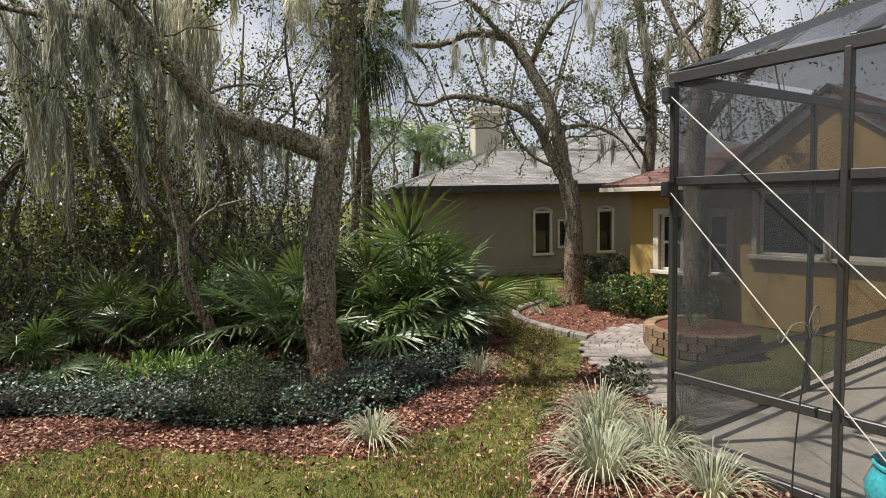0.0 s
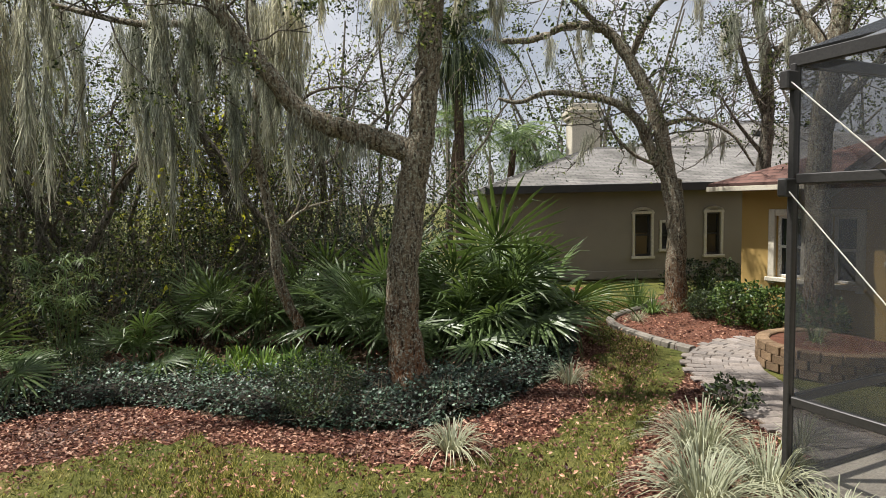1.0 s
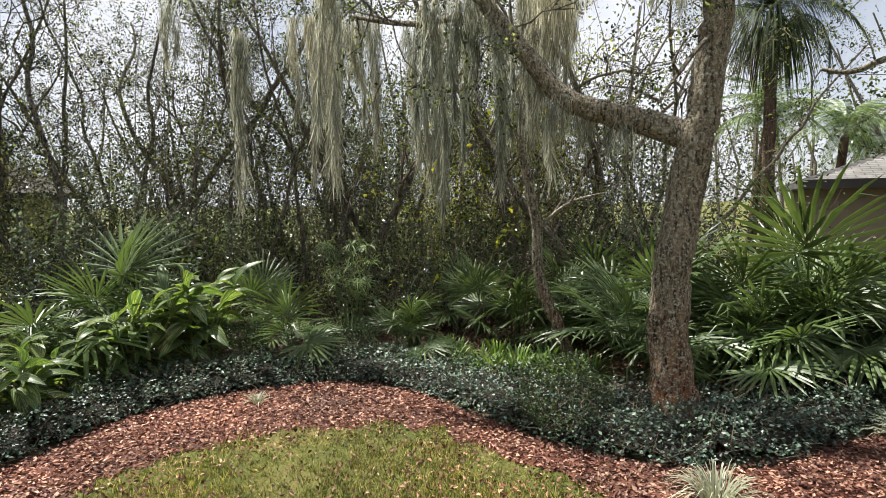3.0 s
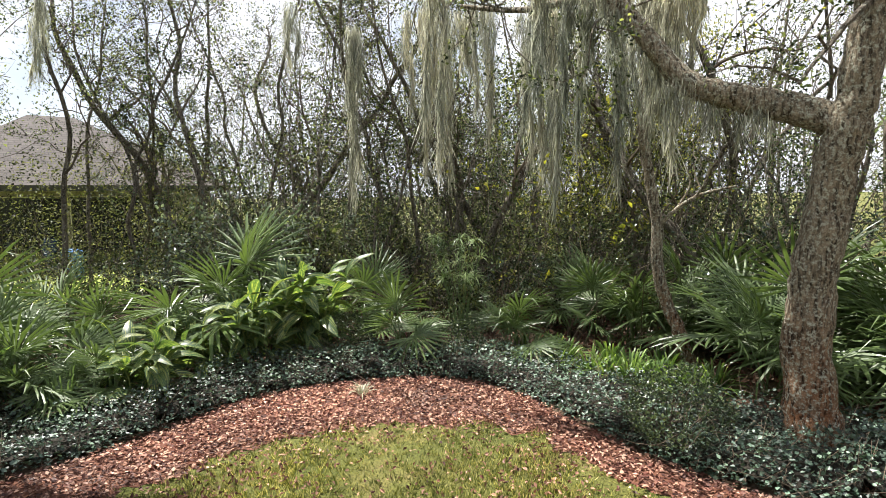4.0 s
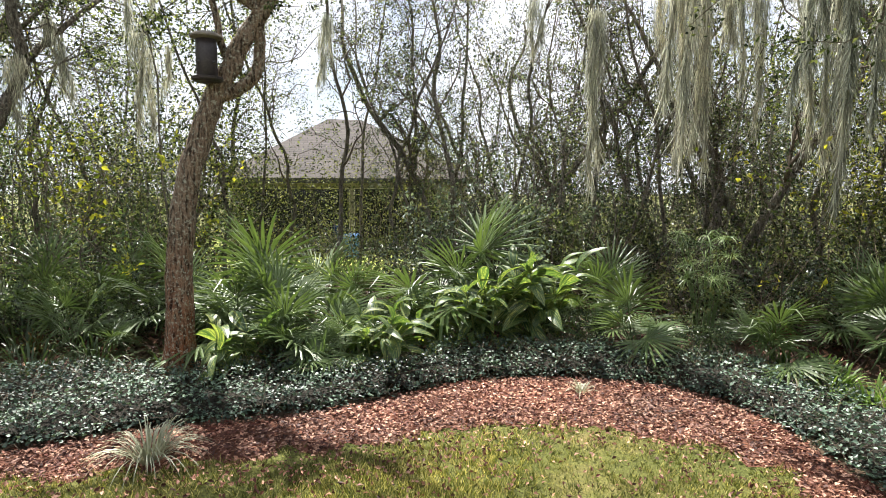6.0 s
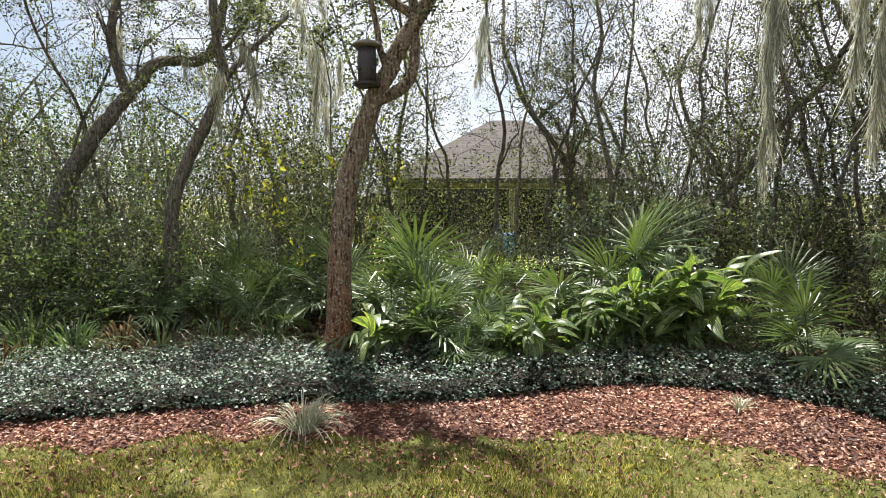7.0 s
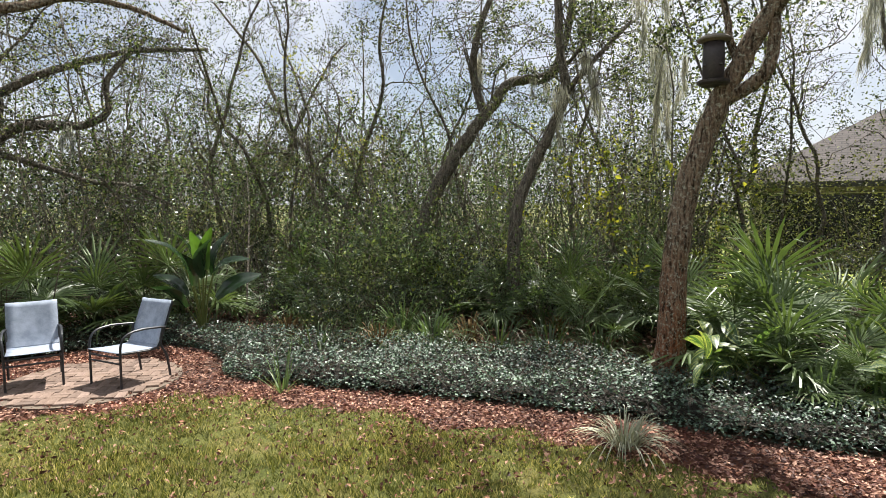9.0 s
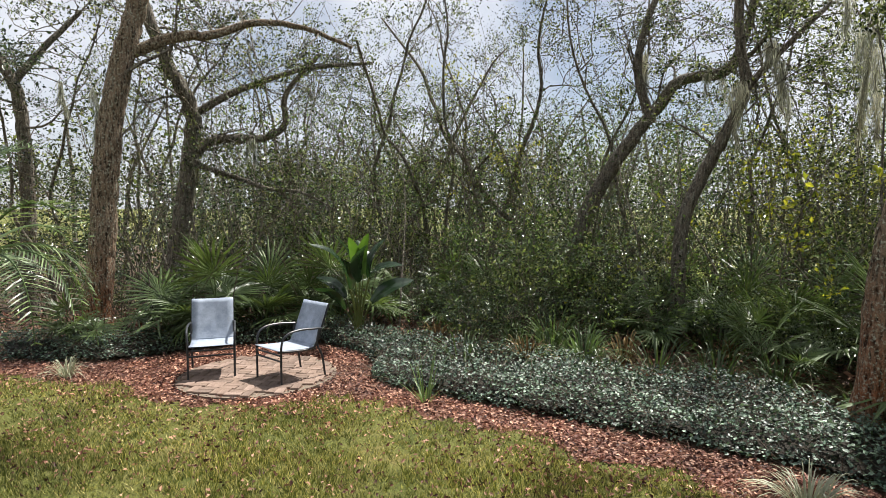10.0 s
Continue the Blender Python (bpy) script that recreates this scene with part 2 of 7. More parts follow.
def glass_material(name, tint=(0.9, 0.95, 0.95), rough=0.02):
    m, n, l, b = nodes_of(name)
    b.inputs["Base Color"].default_value = (0.015, 0.017, 0.02, 1)
    b.inputs["Roughness"].default_value, b.inputs["Specular IOR Level"].default_value = 0.06, 0.7
    return m


PANE = glass_material("window_pane")


def screen_material():
    """Insect screen: fine dark mesh that lets most of the view through."""
    m, n, l, b = nodes_of("insect_screen")
    b.inputs["Base Color"].default_value, b.inputs["Roughness"].default_value = (0.028, 0.031, 0.036, 1), 0.5
    t, mx = n.new("ShaderNodeBsdfTransparent"), n.new("ShaderNodeMixShader")
    f = ramp(n, l, noise_tex(n, l, 1.5, 4), [(0.3, (0.5, 0.5, 0.5)), (0.7, (0.58, 0.58, 0.58))])
    l.new(f, mx.inputs["Fac"])
    l.new(t.outputs["BSDF"], mx.inputs[1])
    l.new(b.outputs["BSDF"], mx.inputs[2])
    l.new(mx.outputs["Shader"], n["Material Output"].inputs["Surface"])
    return m


SCREEN = screen_material()


def sling_material():
    m, n, l, b = nodes_of("sling_fabric")
    w = n.new("ShaderNodeTexWave")
    tc = n.new("ShaderNodeTexCoord")
    l.new(tc.outputs["Object"], w.inputs["Vector"])
    w.inputs["Scale"].default_value, w.bands_direction = 60, "DIAGONAL"
    c = ramp(n, l, w.outputs["Fac"], [(0, (0.385, 0.439, 0.525)), (1, (0.488, 0.547, 0.640))])
    c = mix_rgb(n, l, 1.0, c, ramp(n, l, noise_tex(n, l, 9, 5), [(0.3, (0.629, 0.654, 0.697)), (0.7, (1.08, 1.08, 1.08))]), "MULTIPLY")
    l.new(c, b.inputs["Base Color"])
    b.inputs["Roughness"].default_value = 0.7
    tr, mx = n.new("ShaderNodeBsdfTranslucent"), n.new("ShaderNodeMixShader")
    l.new(c, tr.inputs["Color"])
    mx.inputs["Fac"].default_value = 0.3
    l.new(b.outputs["BSDF"], mx.inputs[1])
    l.new(tr.outputs["BSDF"], mx.inputs[2])
    l.new(mx.outputs["Shader"], n["Material Output"].inputs["Surface"])
    return m


SLING = sling_material()


def ginger_material():
    """Green blades with yellow stripes slanting out from the midrib."""
    m, n, l, b = nodes_of("variegated_ginger")
    tc, sep = n.new("ShaderNodeTexCoord"), n.new("ShaderNodeSeparateXYZ")
    l.new(tc.outputs["UV"], sep.inputs["Vector"])
    ab, ad, wv = n.new("ShaderNodeMath"), n.new("ShaderNodeCombineXYZ"), n.new("ShaderNodeTexNoise")
    ab.operation = "ABSOLUTE"
    l.new(sep.outputs["Y"], ab.inputs[0])
    sl = n.new("ShaderNodeMath")
    sl.operation = "MULTIPLY_ADD"
    l.new(ab.outputs["Value"], sl.inputs[0])
    sl.inputs[1].default_value = -2.4
    l.new(sep.outputs["X"], sl.inputs[2])
    oi = n.new("ShaderNodeObjectInfo")
    l.new(sl.outputs["Value"], ad.inputs["X"])
    l.new(oi.outputs["Random"], ad.inputs["Y"])
    wv.inputs["Scale"].default_value, wv.inputs["Detail"].default_value = 13, 2
    l.new(ad.outputs["Vector"], wv.inputs["Vector"])
    c = ramp(n, l, wv.outputs["Fac"], [(0.42, (0.036, 0.075, 0.032)), (0.54, (0.085, 0.14, 0.05)), (0.62, (0.44, 0.45, 0.14))])
    l.new(c, b.inputs["Base Color"])
    b.inputs["Roughness"].default_value, b.inputs["Specular IOR Level"].default_value = 0.42, 0.45
    tr, mx = n.new("ShaderNodeBsdfTranslucent"), n.new("ShaderNodeMixShader")
    l.new(mix_rgb(n, l, 1.0, c, (1.4, 1.5, 0.7), "MULTIPLY"), tr.inputs["Color"])
    mx.inputs["Fac"].default_value = 0.4
    l.new(b.outputs["BSDF"], mx.inputs[1])
    l.new(tr.outputs["BSDF"], mx.inputs[2])
    l.new(mx.outputs["Shader"], n["Material Output"].inputs["Surface"])
    return m


GINGER = ginger_material()

# ---- geometry helpers ----
def rng(seed):
    return np.random.default_rng(seed)


class Soup:
    """Vertices and faces gathered from many pieces, for one mesh."""

    def __init__(self):
        self.v, self.f, self.n = [], [], 0

    def add(self, verts, faces):
        verts, faces = np.asarray(verts, float), np.asarray(faces, int)
        self.v.append(verts)
        self.f.append(faces + self.n)
        self.n += len(verts)

    def mesh(self, name, material, smooth=False):
        me = bpy.data.meshes.new(name)
        verts = np.concatenate(self.v) if self.v else np.zeros((0, 3))
        faces = [row for block in self.f for row in block.tolist()]
        me.from_pydata(verts.tolist(), [], faces)
        if smooth:
            me.polygons.foreach_set("use_smooth", [True] * len(me.polygons))
        me.materials.append(material)
        me.update()
        return me

    def object(self, name, material, parent=None, label="", smooth=False):
        ob = new(name, self.mesh(name, material, smooth))
        if parent is not None:
            ob.parent = parent
        return tagged(ob, label)


def part(name, bm, material, parent, label=""):
    me = bpy.data.meshes.new(name)
    bm.to_mesh(me)
    bm.free()
    me.materials.append(material)
    ob = new(name, me)
    ob.parent = parent
    return tagged(ob, label)


def share(name, me, parent, m, label=""):
    """One more object on a mesh that others use too, at the pose m under its parent."""
    ob = new(name, me)
    ob.parent = parent
    ob.matrix_basis = m
    return tagged(ob, label)


def thing(name, label, category, group="", kind="", at=(0, 0, 0), turn=0):
    ob = new(name)
    ob.matrix_basis = pose(*at, 0, 0, turn)
    return tagged(ob, label, category, group, kind)


def box_bm(size, centre=(0, 0, 0), bevel=0.0, bm=None, turn=None):
    bm = bm or bmesh.new()
    m = Matrix.Translation(centre) @ (turn or Matrix()) @ Matrix.Diagonal((*size, 1))
    made = bmesh.ops.create_cube(bm, size=1, matrix=m)
    if bevel:
        edges = list({e for v in made["verts"] for e in v.link_edges})
        bmesh.ops.bevel(bm, geom=edges, offset=bevel, segments=1, affect="EDGES")
    return bm


def spline(points, n):
    """A smooth line of n points through the given ones."""
    p = np.asarray(points, float)
    p = np.vstack([2 * p[0] - p[1], p, 2 * p[-1] - p[-2]])
    u = np.linspace(0, len(p) - 3 - 1e-6, n)
    i = u.astype(int)
    t = (u - i)[:, None]
    a, b, c, d = p[i], p[i + 1], p[i + 2], p[i + 3]
    return 0.5 * (2 * b + (c - a) * t + (2 * a - 5 * b + 4 * c - d) * t**2 + (3 * b - a - 3 * c + d) * t**3)


def tube(soup, line, radii, sides=6, rough=0.0, r=None):
    """A tapering tube along a line, closed at both ends."""
    line, radii = np.asarray(line, float), np.broadcast_to(radii, (len(line),)).astype(float)
    tan = np.gradient(line, axis=0)
    tan /= np.linalg.norm(tan, axis=1, keepdims=True) + 1e-9
    ref = np.array([0.9, 0.1, 0.42]) if abs(tan[:, 0]).mean() < 0.75 else np.array([0.1, 0.9, 0.4])
    a = np.cross(tan, ref)
    a /= np.linalg.norm(a, axis=1, keepdims=True) + 1e-9
    b = np.cross(tan, a)
    ang = np.linspace(0, 2 * np.pi, sides, endpoint=False)
    rad = radii[:, None] * np.ones(sides)
    if rough:
        rad = rad * (1 + rough * (r.random(rad.shape) - 0.5) + rough * 0.6 * np.sin(3 * ang + 2.0 * np.arange(len(line))[:, None] * 0.13))
    ring = line[:, None] + rad[..., None] * (np.cos(ang)[None, :, None] * a[:, None] + np.sin(ang)[None, :, None] * b[:, None])
    n = len(line)
    i, j = np.meshgrid(np.arange(n - 1), np.arange(sides), indexing="ij")
    k = (j + 1) % sides
    quads = np.stack([i * sides + j, i * sides + k, (i + 1) * sides + k, (i + 1) * sides + j], -1).reshape(-1, 4)
    soup.add(ring.reshape(-1, 3), quads)
    tip = np.vstack([ring[-1], line[-1] + tan[-1] * radii[-1] * 0.5])
    soup.add(tip, np.stack([np.arange(sides), (np.arange(sides) + 1) % sides, np.full(sides, sides)], -1))


def axes_of(r, n, up=0.0):
    """n random axes: length, width and normal directions; up leans the lengths that way."""
    d = r.normal(size=(n, 3))
    d[:, 2] = d[:, 2] * (1 - abs(up)) + up
    d /= np.linalg.norm(d, axis=1, keepdims=True) + 1e-9
    s = np.cross(d, r.normal(size=(n, 3)))
    s /= np.linalg.norm(s, axis=1, keepdims=True) + 1e-9
    return d, s, np.cross(d, s)


def leaves(soup, places, r, length=0.06, width=0.5, up=0.0, fold=0.15, flat=0.0):
    """A folded, pointed leaf at each place."""
    n = len(places)
    if not n:
        return
    d, s, k = axes_of(r, n, up)
    if flat:
        d[:, 2] *= 1 - flat
        d /= np.linalg.norm(d, axis=1, keepdims=True)
        s = np.cross(np.array([0, 0, 1.0]) + r.normal(size=(n, 3)) * (1 - flat), d)
        s /= np.linalg.norm(s, axis=1, keepdims=True) + 1e-9
        k = np.cross(d, s)
    size = length * (0.6 + 0.8 * r.random((n, 1)))
    base, tip = places, places + d * size
    mid = places + d * size * 0.45 + k * size * fold
    left, right = mid + s * size * width * 0.5, mid - s * size * width * 0.5
    verts = np.stack([base, left, tip, right], 1).reshape(-1, 3)
    q = np.arange(n)[:, None] * 4
    soup.add(verts, np.concatenate([q + [0, 1, 2], q + [0, 2, 3]]))


def blades(soup, roots, tips, r, width=0.01, droop=0.3, steps=3):
    """Arching strips from roots towards tips."""
    n = len(roots)
    way = tips - roots
    side = np.cross(way, [0, 0, 1.0]) + r.normal(size=(n, 3)) * 0.05
    side /= np.linalg.norm(side, axis=1, keepdims=True) + 1e-9
    length = np.linalg.norm(way, axis=1, keepdims=True)
    rows = []
    for i in range(steps + 1):
        t = i / steps
        c = roots + way * t + np.array([0, 0, 1.0]) * length * droop * (t * (1 - t) * 1.6 - 0.35 * t * t)
        w = width * (1 - t) ** 0.6 * (0.8 + 0.4 * t)
        rows += [c + side * w * 0.5, c - side * w * 0.5]
    verts = np.stack(rows, 1).reshape(-1, 3)
    q = np.arange(n)[:, None] * (2 * steps + 2)
    soup.add(verts, np.concatenate([q + [2 * i, 2 * i + 1, 2 * i + 3, 2 * i + 2] for i in range(steps)]))


def strands(soup, anchors, lengths, r, width=0.007, wave=0.03, steps=6):
    """Hanging wavy strips: strands of moss."""
    n = len(anchors)
    ang = r.random(n) * 2 * np.pi
    side = np.stack([np.cos(ang), np.sin(ang), 0 * ang], -1)
    drift = r.normal(size=(n, 3)) * [0.1, 0.1, 0] * lengths[:, None]
    rows, off = [], np.zeros((n, 3))
    for i in range(steps + 1):
        t = i / steps
        off = off + r.normal(size=(n, 3)) * [wave, wave, 0]
        c = anchors + drift * t + off * t + np.array([0, 0, -1.0]) * (lengths * t)[:, None]
        w = (width * (0.5 + 1.0 * np.sin(np.pi * min(1, 0.15 + t * 0.85))) * (1 - 0.5 * t) * (0.6 + 0.8 * r.random(n)))[:, None]
        rows += [c + side * w * 0.5, c - side * w * 0.5]
    verts = np.stack(rows, 1).reshape(-1, 3)
    q = np.arange(n)[:, None] * (2 * steps + 2)
    soup.add(verts, np.concatenate([q + [2 * i, 2 * i + 1, 2 * i + 3, 2 * i + 2] for i in range(steps)]))


def inside(poly, pts):
    x, y, hit = pts[:, 0], pts[:, 1], np.zeros(len(pts), bool)
    p = np.asarray(poly)
    for (x0, y0), (x1, y1) in zip(p, np.roll(p, -1, 0)):
        c = ((y0 > y) != (y1 > y)) & (x < (x1 - x0) * (y - y0) / (y1 - y0 + 1e-12) + x0)
        hit ^= c
    return hit


def far_from(line, pts):
    best = np.full(len(pts), 1e9)
    for q in line:
        best = np.minimum(best, np.hypot(pts[:, 0] - q[0], pts[:, 1] - q[1]))
    return best


def sheet(name, outline, z, material, label, category, kind="structure", edge=0.0):
    """A level piece of ground within an outline, with a turned-down edge."""
    bm = bmesh.new()
    top = [bm.verts.new((x, y, z)) for x, y in outline]
    face = bm.faces.new(top)
    if edge:
        low = [bm.verts.new((x, y, z - edge)) for x, y in outline]
        for i in range(len(top)):
            bm.faces.new((top[i], low[i], low[(i + 1) % len(low)], top[(i + 1) % len(top)]))
    bmesh.ops.recalc_face_normals(bm, faces=bm.faces)
    bmesh.ops.triangulate(bm, faces=[face])
    me = bpy.data.meshes.new(name)
    bm.to_mesh(me)
    bm.free()
    me.materials.append(material)
    return tagged(new(name, me), label, category, "", kind)


# ---- ground ----
BED_EDGE = spline([(1.2, 15.4), (0.95, 11), (0.86, 9), (0.75, 7.6), (0.42, 6.4), (-0.4, 5.3), (-1.2, 5.01), (-2.54, 5.25), (-3.48, 5.2), (-4.24, 4.59), (-4.75, 3.68),
                   (-4.63, 2.8), (-4.55, 1.84), (-4.66, 0.57), (-4.56, -0.79), (-4.31, -2.32), (-4.08, -3.49), (-3.6, -3.95), (-2.93, -4.3), (-2.42, -4.95), (-2.26, -5.96), (-1.62, -7.05), (-0.15, -9.6), (1.86, -13.26)], 150)
VINE_EDGE = spline([(0.8, 14.5), (0.66, 10.7), (0.62, 9.3), (0.42, 8), (0.05, 7.2), (-0.5, 6.2), (-1.2, 5.72), (-1.98, 5.63), (-2.94, 5.8), (-3.92, 6.06), (-4.89, 5.92), (-5.43, 5.37), (-5.84, 4.41), (-5.85, 3.57), (-5.57, 2.67),
                    (-5.41, 1.67), (-5.46, 0.7), (-5.25, -0.56), (-4.95, -1.98), (-4.68, -3), (-4.59, -3.91), (-5.03, -4.51), (-5.33, -5.49), (-4.9, -6.53), (-3.78, -7), (-2.38, -7.32), (-1.42, -8.44)], 150)
VINE_BACK = spline([(-1.3, 14.5), (-0.9, 10.4), (-0.8, 9), (-0.9, 7.9), (-1.45, 7.35), (-2.2, 7.15), (-3.1, 7.02), (-4.26, 7.1), (-5.36, 6.9), (-6.31, 6.03), (-6.88, 4.88), (-6.87, 3.62), (-6.77, 2.48),
                    (-7.05, 1.37), (-7.15, 0.27), (-7.12, -0.89), (-6.77, -2.31), (-6.42, -3.82), (-6.25, -5.56), (-5.75, -7.32), (-4.37, -8.05), (-2.83, -8.54), (-1.6, -9.5)], 150)
EDGE_R = spline([(0.62, 3.6), (0.62, 4.4), (0.72, 5.0), (1.0, 5.8), (1.5, 6.95), (1.86, 7.9), (2.0, 8.5)], 30)

r0 = rng(3)
gx = np.concatenate([[-1500, -300, -90], np.arange(-45, 30.1, 1.0), [90, 300, 1500]])
gs = Soup()
X, Y = np.meshgrid(gx, gx, indexing="ij")
gn = len(gx)
gi, gj = np.meshgrid(np.arange(gn - 1), np.arange(gn - 1), indexing="ij")
gs.add(np.stack([X, Y, 0 * X - 0.02], -1).reshape(-1, 3), np.stack([gi * gn + gj, (gi + 1) * gn + gj, (gi + 1) * gn + gj + 1, gi * gn + gj + 1], -1).reshape(-1, 4))
tagged(gs.object("ground", LAWN_SOIL), "mown lawn ground with short dry grass", "ground", "", "structure")

WOODS = [tuple(p) for p in VINE_EDGE] + [(1.22, -38.97), (-11.77, -35.61), (-12.71, -7.19), (-13.77, 0.69), (-16.12, 10.88), (-11.91, 24.14), (-4, 22), (-2.4, 16)]
sheet("woodland_floor", WOODS, -0.012, FLOOR_LITTER, "brown leaf litter under the woods", "woodland floor")
RAGGED_EDGE = spline(BED_EDGE, 800)
way = np.gradient(RAGGED_EDGE, axis=0)
way /= np.linalg.norm(way, axis=1, keepdims=True)
RAGGED_EDGE = RAGGED_EDGE + np.stack([-way[:, 1], way[:, 0]], -1) * (spline(r0.normal(size=(110, 1)), 800) * 0.07 + spline(r0.normal(size=(360, 1)), 800) * 0.045)
MULCH_BED = [tuple(p) for p in RAGGED_EDGE] + [(-1.2, -13.5)] + [(p[0] * 1.06 - 0.1, p[1] * 1.06) for p in VINE_EDGE[::-1]]
sheet("mulch_bed", MULCH_BED, -0.016, MULCH, "red bark mulch with fallen leaves along the lawn", "mulch bed")
RIGHT_BED = [tuple(p) for p in EDGE_R] + [(2.25, 8.3), (2.1, 7.2), (2.2, 6.0), (2.0, 5.0), (2.6, 4.1), (2.4, 3.6)]
sheet("mulch_bed_2", RIGHT_BED, -0.015, MULCH, "red bark mulch under striped lilyturf beside the path", "mulch bed")
KERB = spline([(2.2, 9.0), (1.95, 9.35), (1.73, 9.7), (1.45, 10.25), (1.31, 10.75), (1.33, 11.2), (1.6, 11.75), (2.1, 12.4), (2.4, 13.2)], 40)
ISLAND = [tuple(p) for p in KERB] + [(2.8, 14.2), (3.6, 11.4), (4.6, 10.1), (3.6, 9.75), (2.7, 9.55)]
sheet("mulch_bed_3", ISLAND, 0.014, MULCH, "red bark mulch round an oak, edged by a kerb", "mulch bed", edge=0.03)
ks = Soup()
for a in range(0, 39, 3):
    seg = KERB[a:a + 4]
    k = spline(seg, 5)
    way = np.gradient(k, axis=0)
    way /= np.linalg.norm(way, axis=1, keepdims=True)
    side = np.stack([-way[:, 1], way[:, 0]], -1)
    k = k + way * np.linspace(0.006, -0.006, 5)[:, None]
    prof = [(-0.07, -0.02), (-0.07, 0.05), (-0.045, 0.075), (0.045, 0.075), (0.07, 0.05), (0.07, -0.02)]
    ring = np.stack([np.concatenate([k + side * o, np.full((5, 1), h)], 1) for o, h in prof], 1)
    i, j = np.meshgrid(np.arange(4), np.arange(5), indexing="ij")
    ks.add(ring.reshape(-1, 3), np.stack([i * 6 + j, i * 6 + j + 1, (i + 1) * 6 + j + 1, (i + 1) * 6 + j], -1).reshape(-1, 4))
    ks.add(ring[0], [[0, 1, 2, 3, 4, 5]])
    ks.add(ring[-1], [[5, 4, 3, 2, 1, 0]])
tagged(ks.object("kerb", KERB_STONE), "weathered pale concrete garden kerb", "kerb", "", "structure")


# ---- houses ----
def wall_with_holes(bm, length, height, holes, thick=0.2):
    """A wall along x from 0, its outer face at y=0; holes: (x0, x1, z0, z1) go right through."""
    xs = sorted({0, length, *(v for h in holes for v in h[:2])})
    zs = sorted({0, height, *(v for h in holes for v in h[2:])})
    for x0, x1 in zip(xs, xs[1:]):
        for z0, z1 in zip(zs, zs[1:]):
            if not any(h[0] <= x0 < h[1] and h[2] <= z0 < h[3] for h in holes):
                box_bm((x1 - x0, thick, z1 - z0), ((x0 + x1) / 2, thick / 2, (z0 + z1) / 2), bm=bm)
    bmesh.ops.remove_doubles(bm, verts=bm.verts, dist=1e-4)
    return bm


def window(parent, x0, x1, z0, z1, arched=False, frame_mat=None, trim=0.11, sash=True, name="window"):
    """A sash window in a wall along x: trim, frame, meeting rail, two panes and a dark board for the unlit room."""
    frame_mat = frame_mat or WHITE_PAINT
    w = new(name)
    w.parent = parent
    tagged(w, "window with pale trim and dark glass")
    bm = bmesh.new()
    for s, c in (((trim, 0.06, z1 - z0 + 2 * trim), (x0 - trim / 2, -0.03, (z0 + z1) / 2)), ((trim, 0.06, z1 - z0 + 2 * trim), (x1 + trim / 2, -0.03, (z0 + z1) / 2)),
                 ((x1 - x0 - 0.004, 0.058, trim), ((x0 + x1) / 2, -0.03, z1 + trim / 2))):
        box_bm(s, c, 0.008, bm)
    if arched:
        for i in range(9):
            a0 = math.pi * (i + 0.5) / 9
            half = (x1 - x0) / 2
            box_bm((0.16, 0.055, trim), ((x0 + x1) / 2 + math.cos(a0) * (half + trim * 0.3), -0.031, z1 + trim * 0.55 + math.sin(a0) * 0.10), 0, bm, Matrix.Rotation(-(a0 - math.pi / 2) * 0.5, 4, "Y"))
    part("trim", bm, TRIM_STUCCO, w)
    part("window_sill", box_bm((x1 - x0 + 2 * trim + 0.06, 0.1, 0.07), ((x0 + x1) / 2, -0.05, z0 - 0.035), 0.008), TRIM_STUCCO, w)
    bm = bmesh.new()
    f = 0.045
    zm = (z0 + z1) / 2
    bars = [((f, 0.05, z1 - z0), (x0 + f / 2, 0.07, zm)), ((f, 0.05, z1 - z0), (x1 - f / 2, 0.07, zm)), ((x1 - x0 - 2 * f, 0.05, f), ((x0 + x1) / 2, 0.07, z0 + f / 2)), ((x1 - x0 - 2 * f, 0.05, f), ((x0 + x1) / 2, 0.07, z1 - f / 2))]
    if sash:
        bars.append(((x1 - x0 - 2 * f, 0.045, f), ((x0 + x1) / 2, 0.068, zm)))
    for s, c in bars:
        box_bm(s, c, 0.005, bm)
    part("window_frame", bm, frame_mat, w)
    for a, b in (((z0 + f, zm), (zm, z1 - f)) if sash else ((z0 + f, z1 - f),)):
        part("pane", box_bm((x1 - x0 - 2 * f, 0.008, b - a), ((x0 + x1) / 2, 0.085 if a > zm - 0.01 else 0.098, (a + b) / 2)), PANE, w)
    # thin board with the darkness of an unlit room put into its colour
    part("room", box_bm((x1 - x0 + 0.1, 0.02, z1 - z0 + 0.1), ((x0 + x1) / 2, 0.3, zm)), ROOM_DARKNESS, w, "dark board standing in for the unlit room behind the glass")
    return w


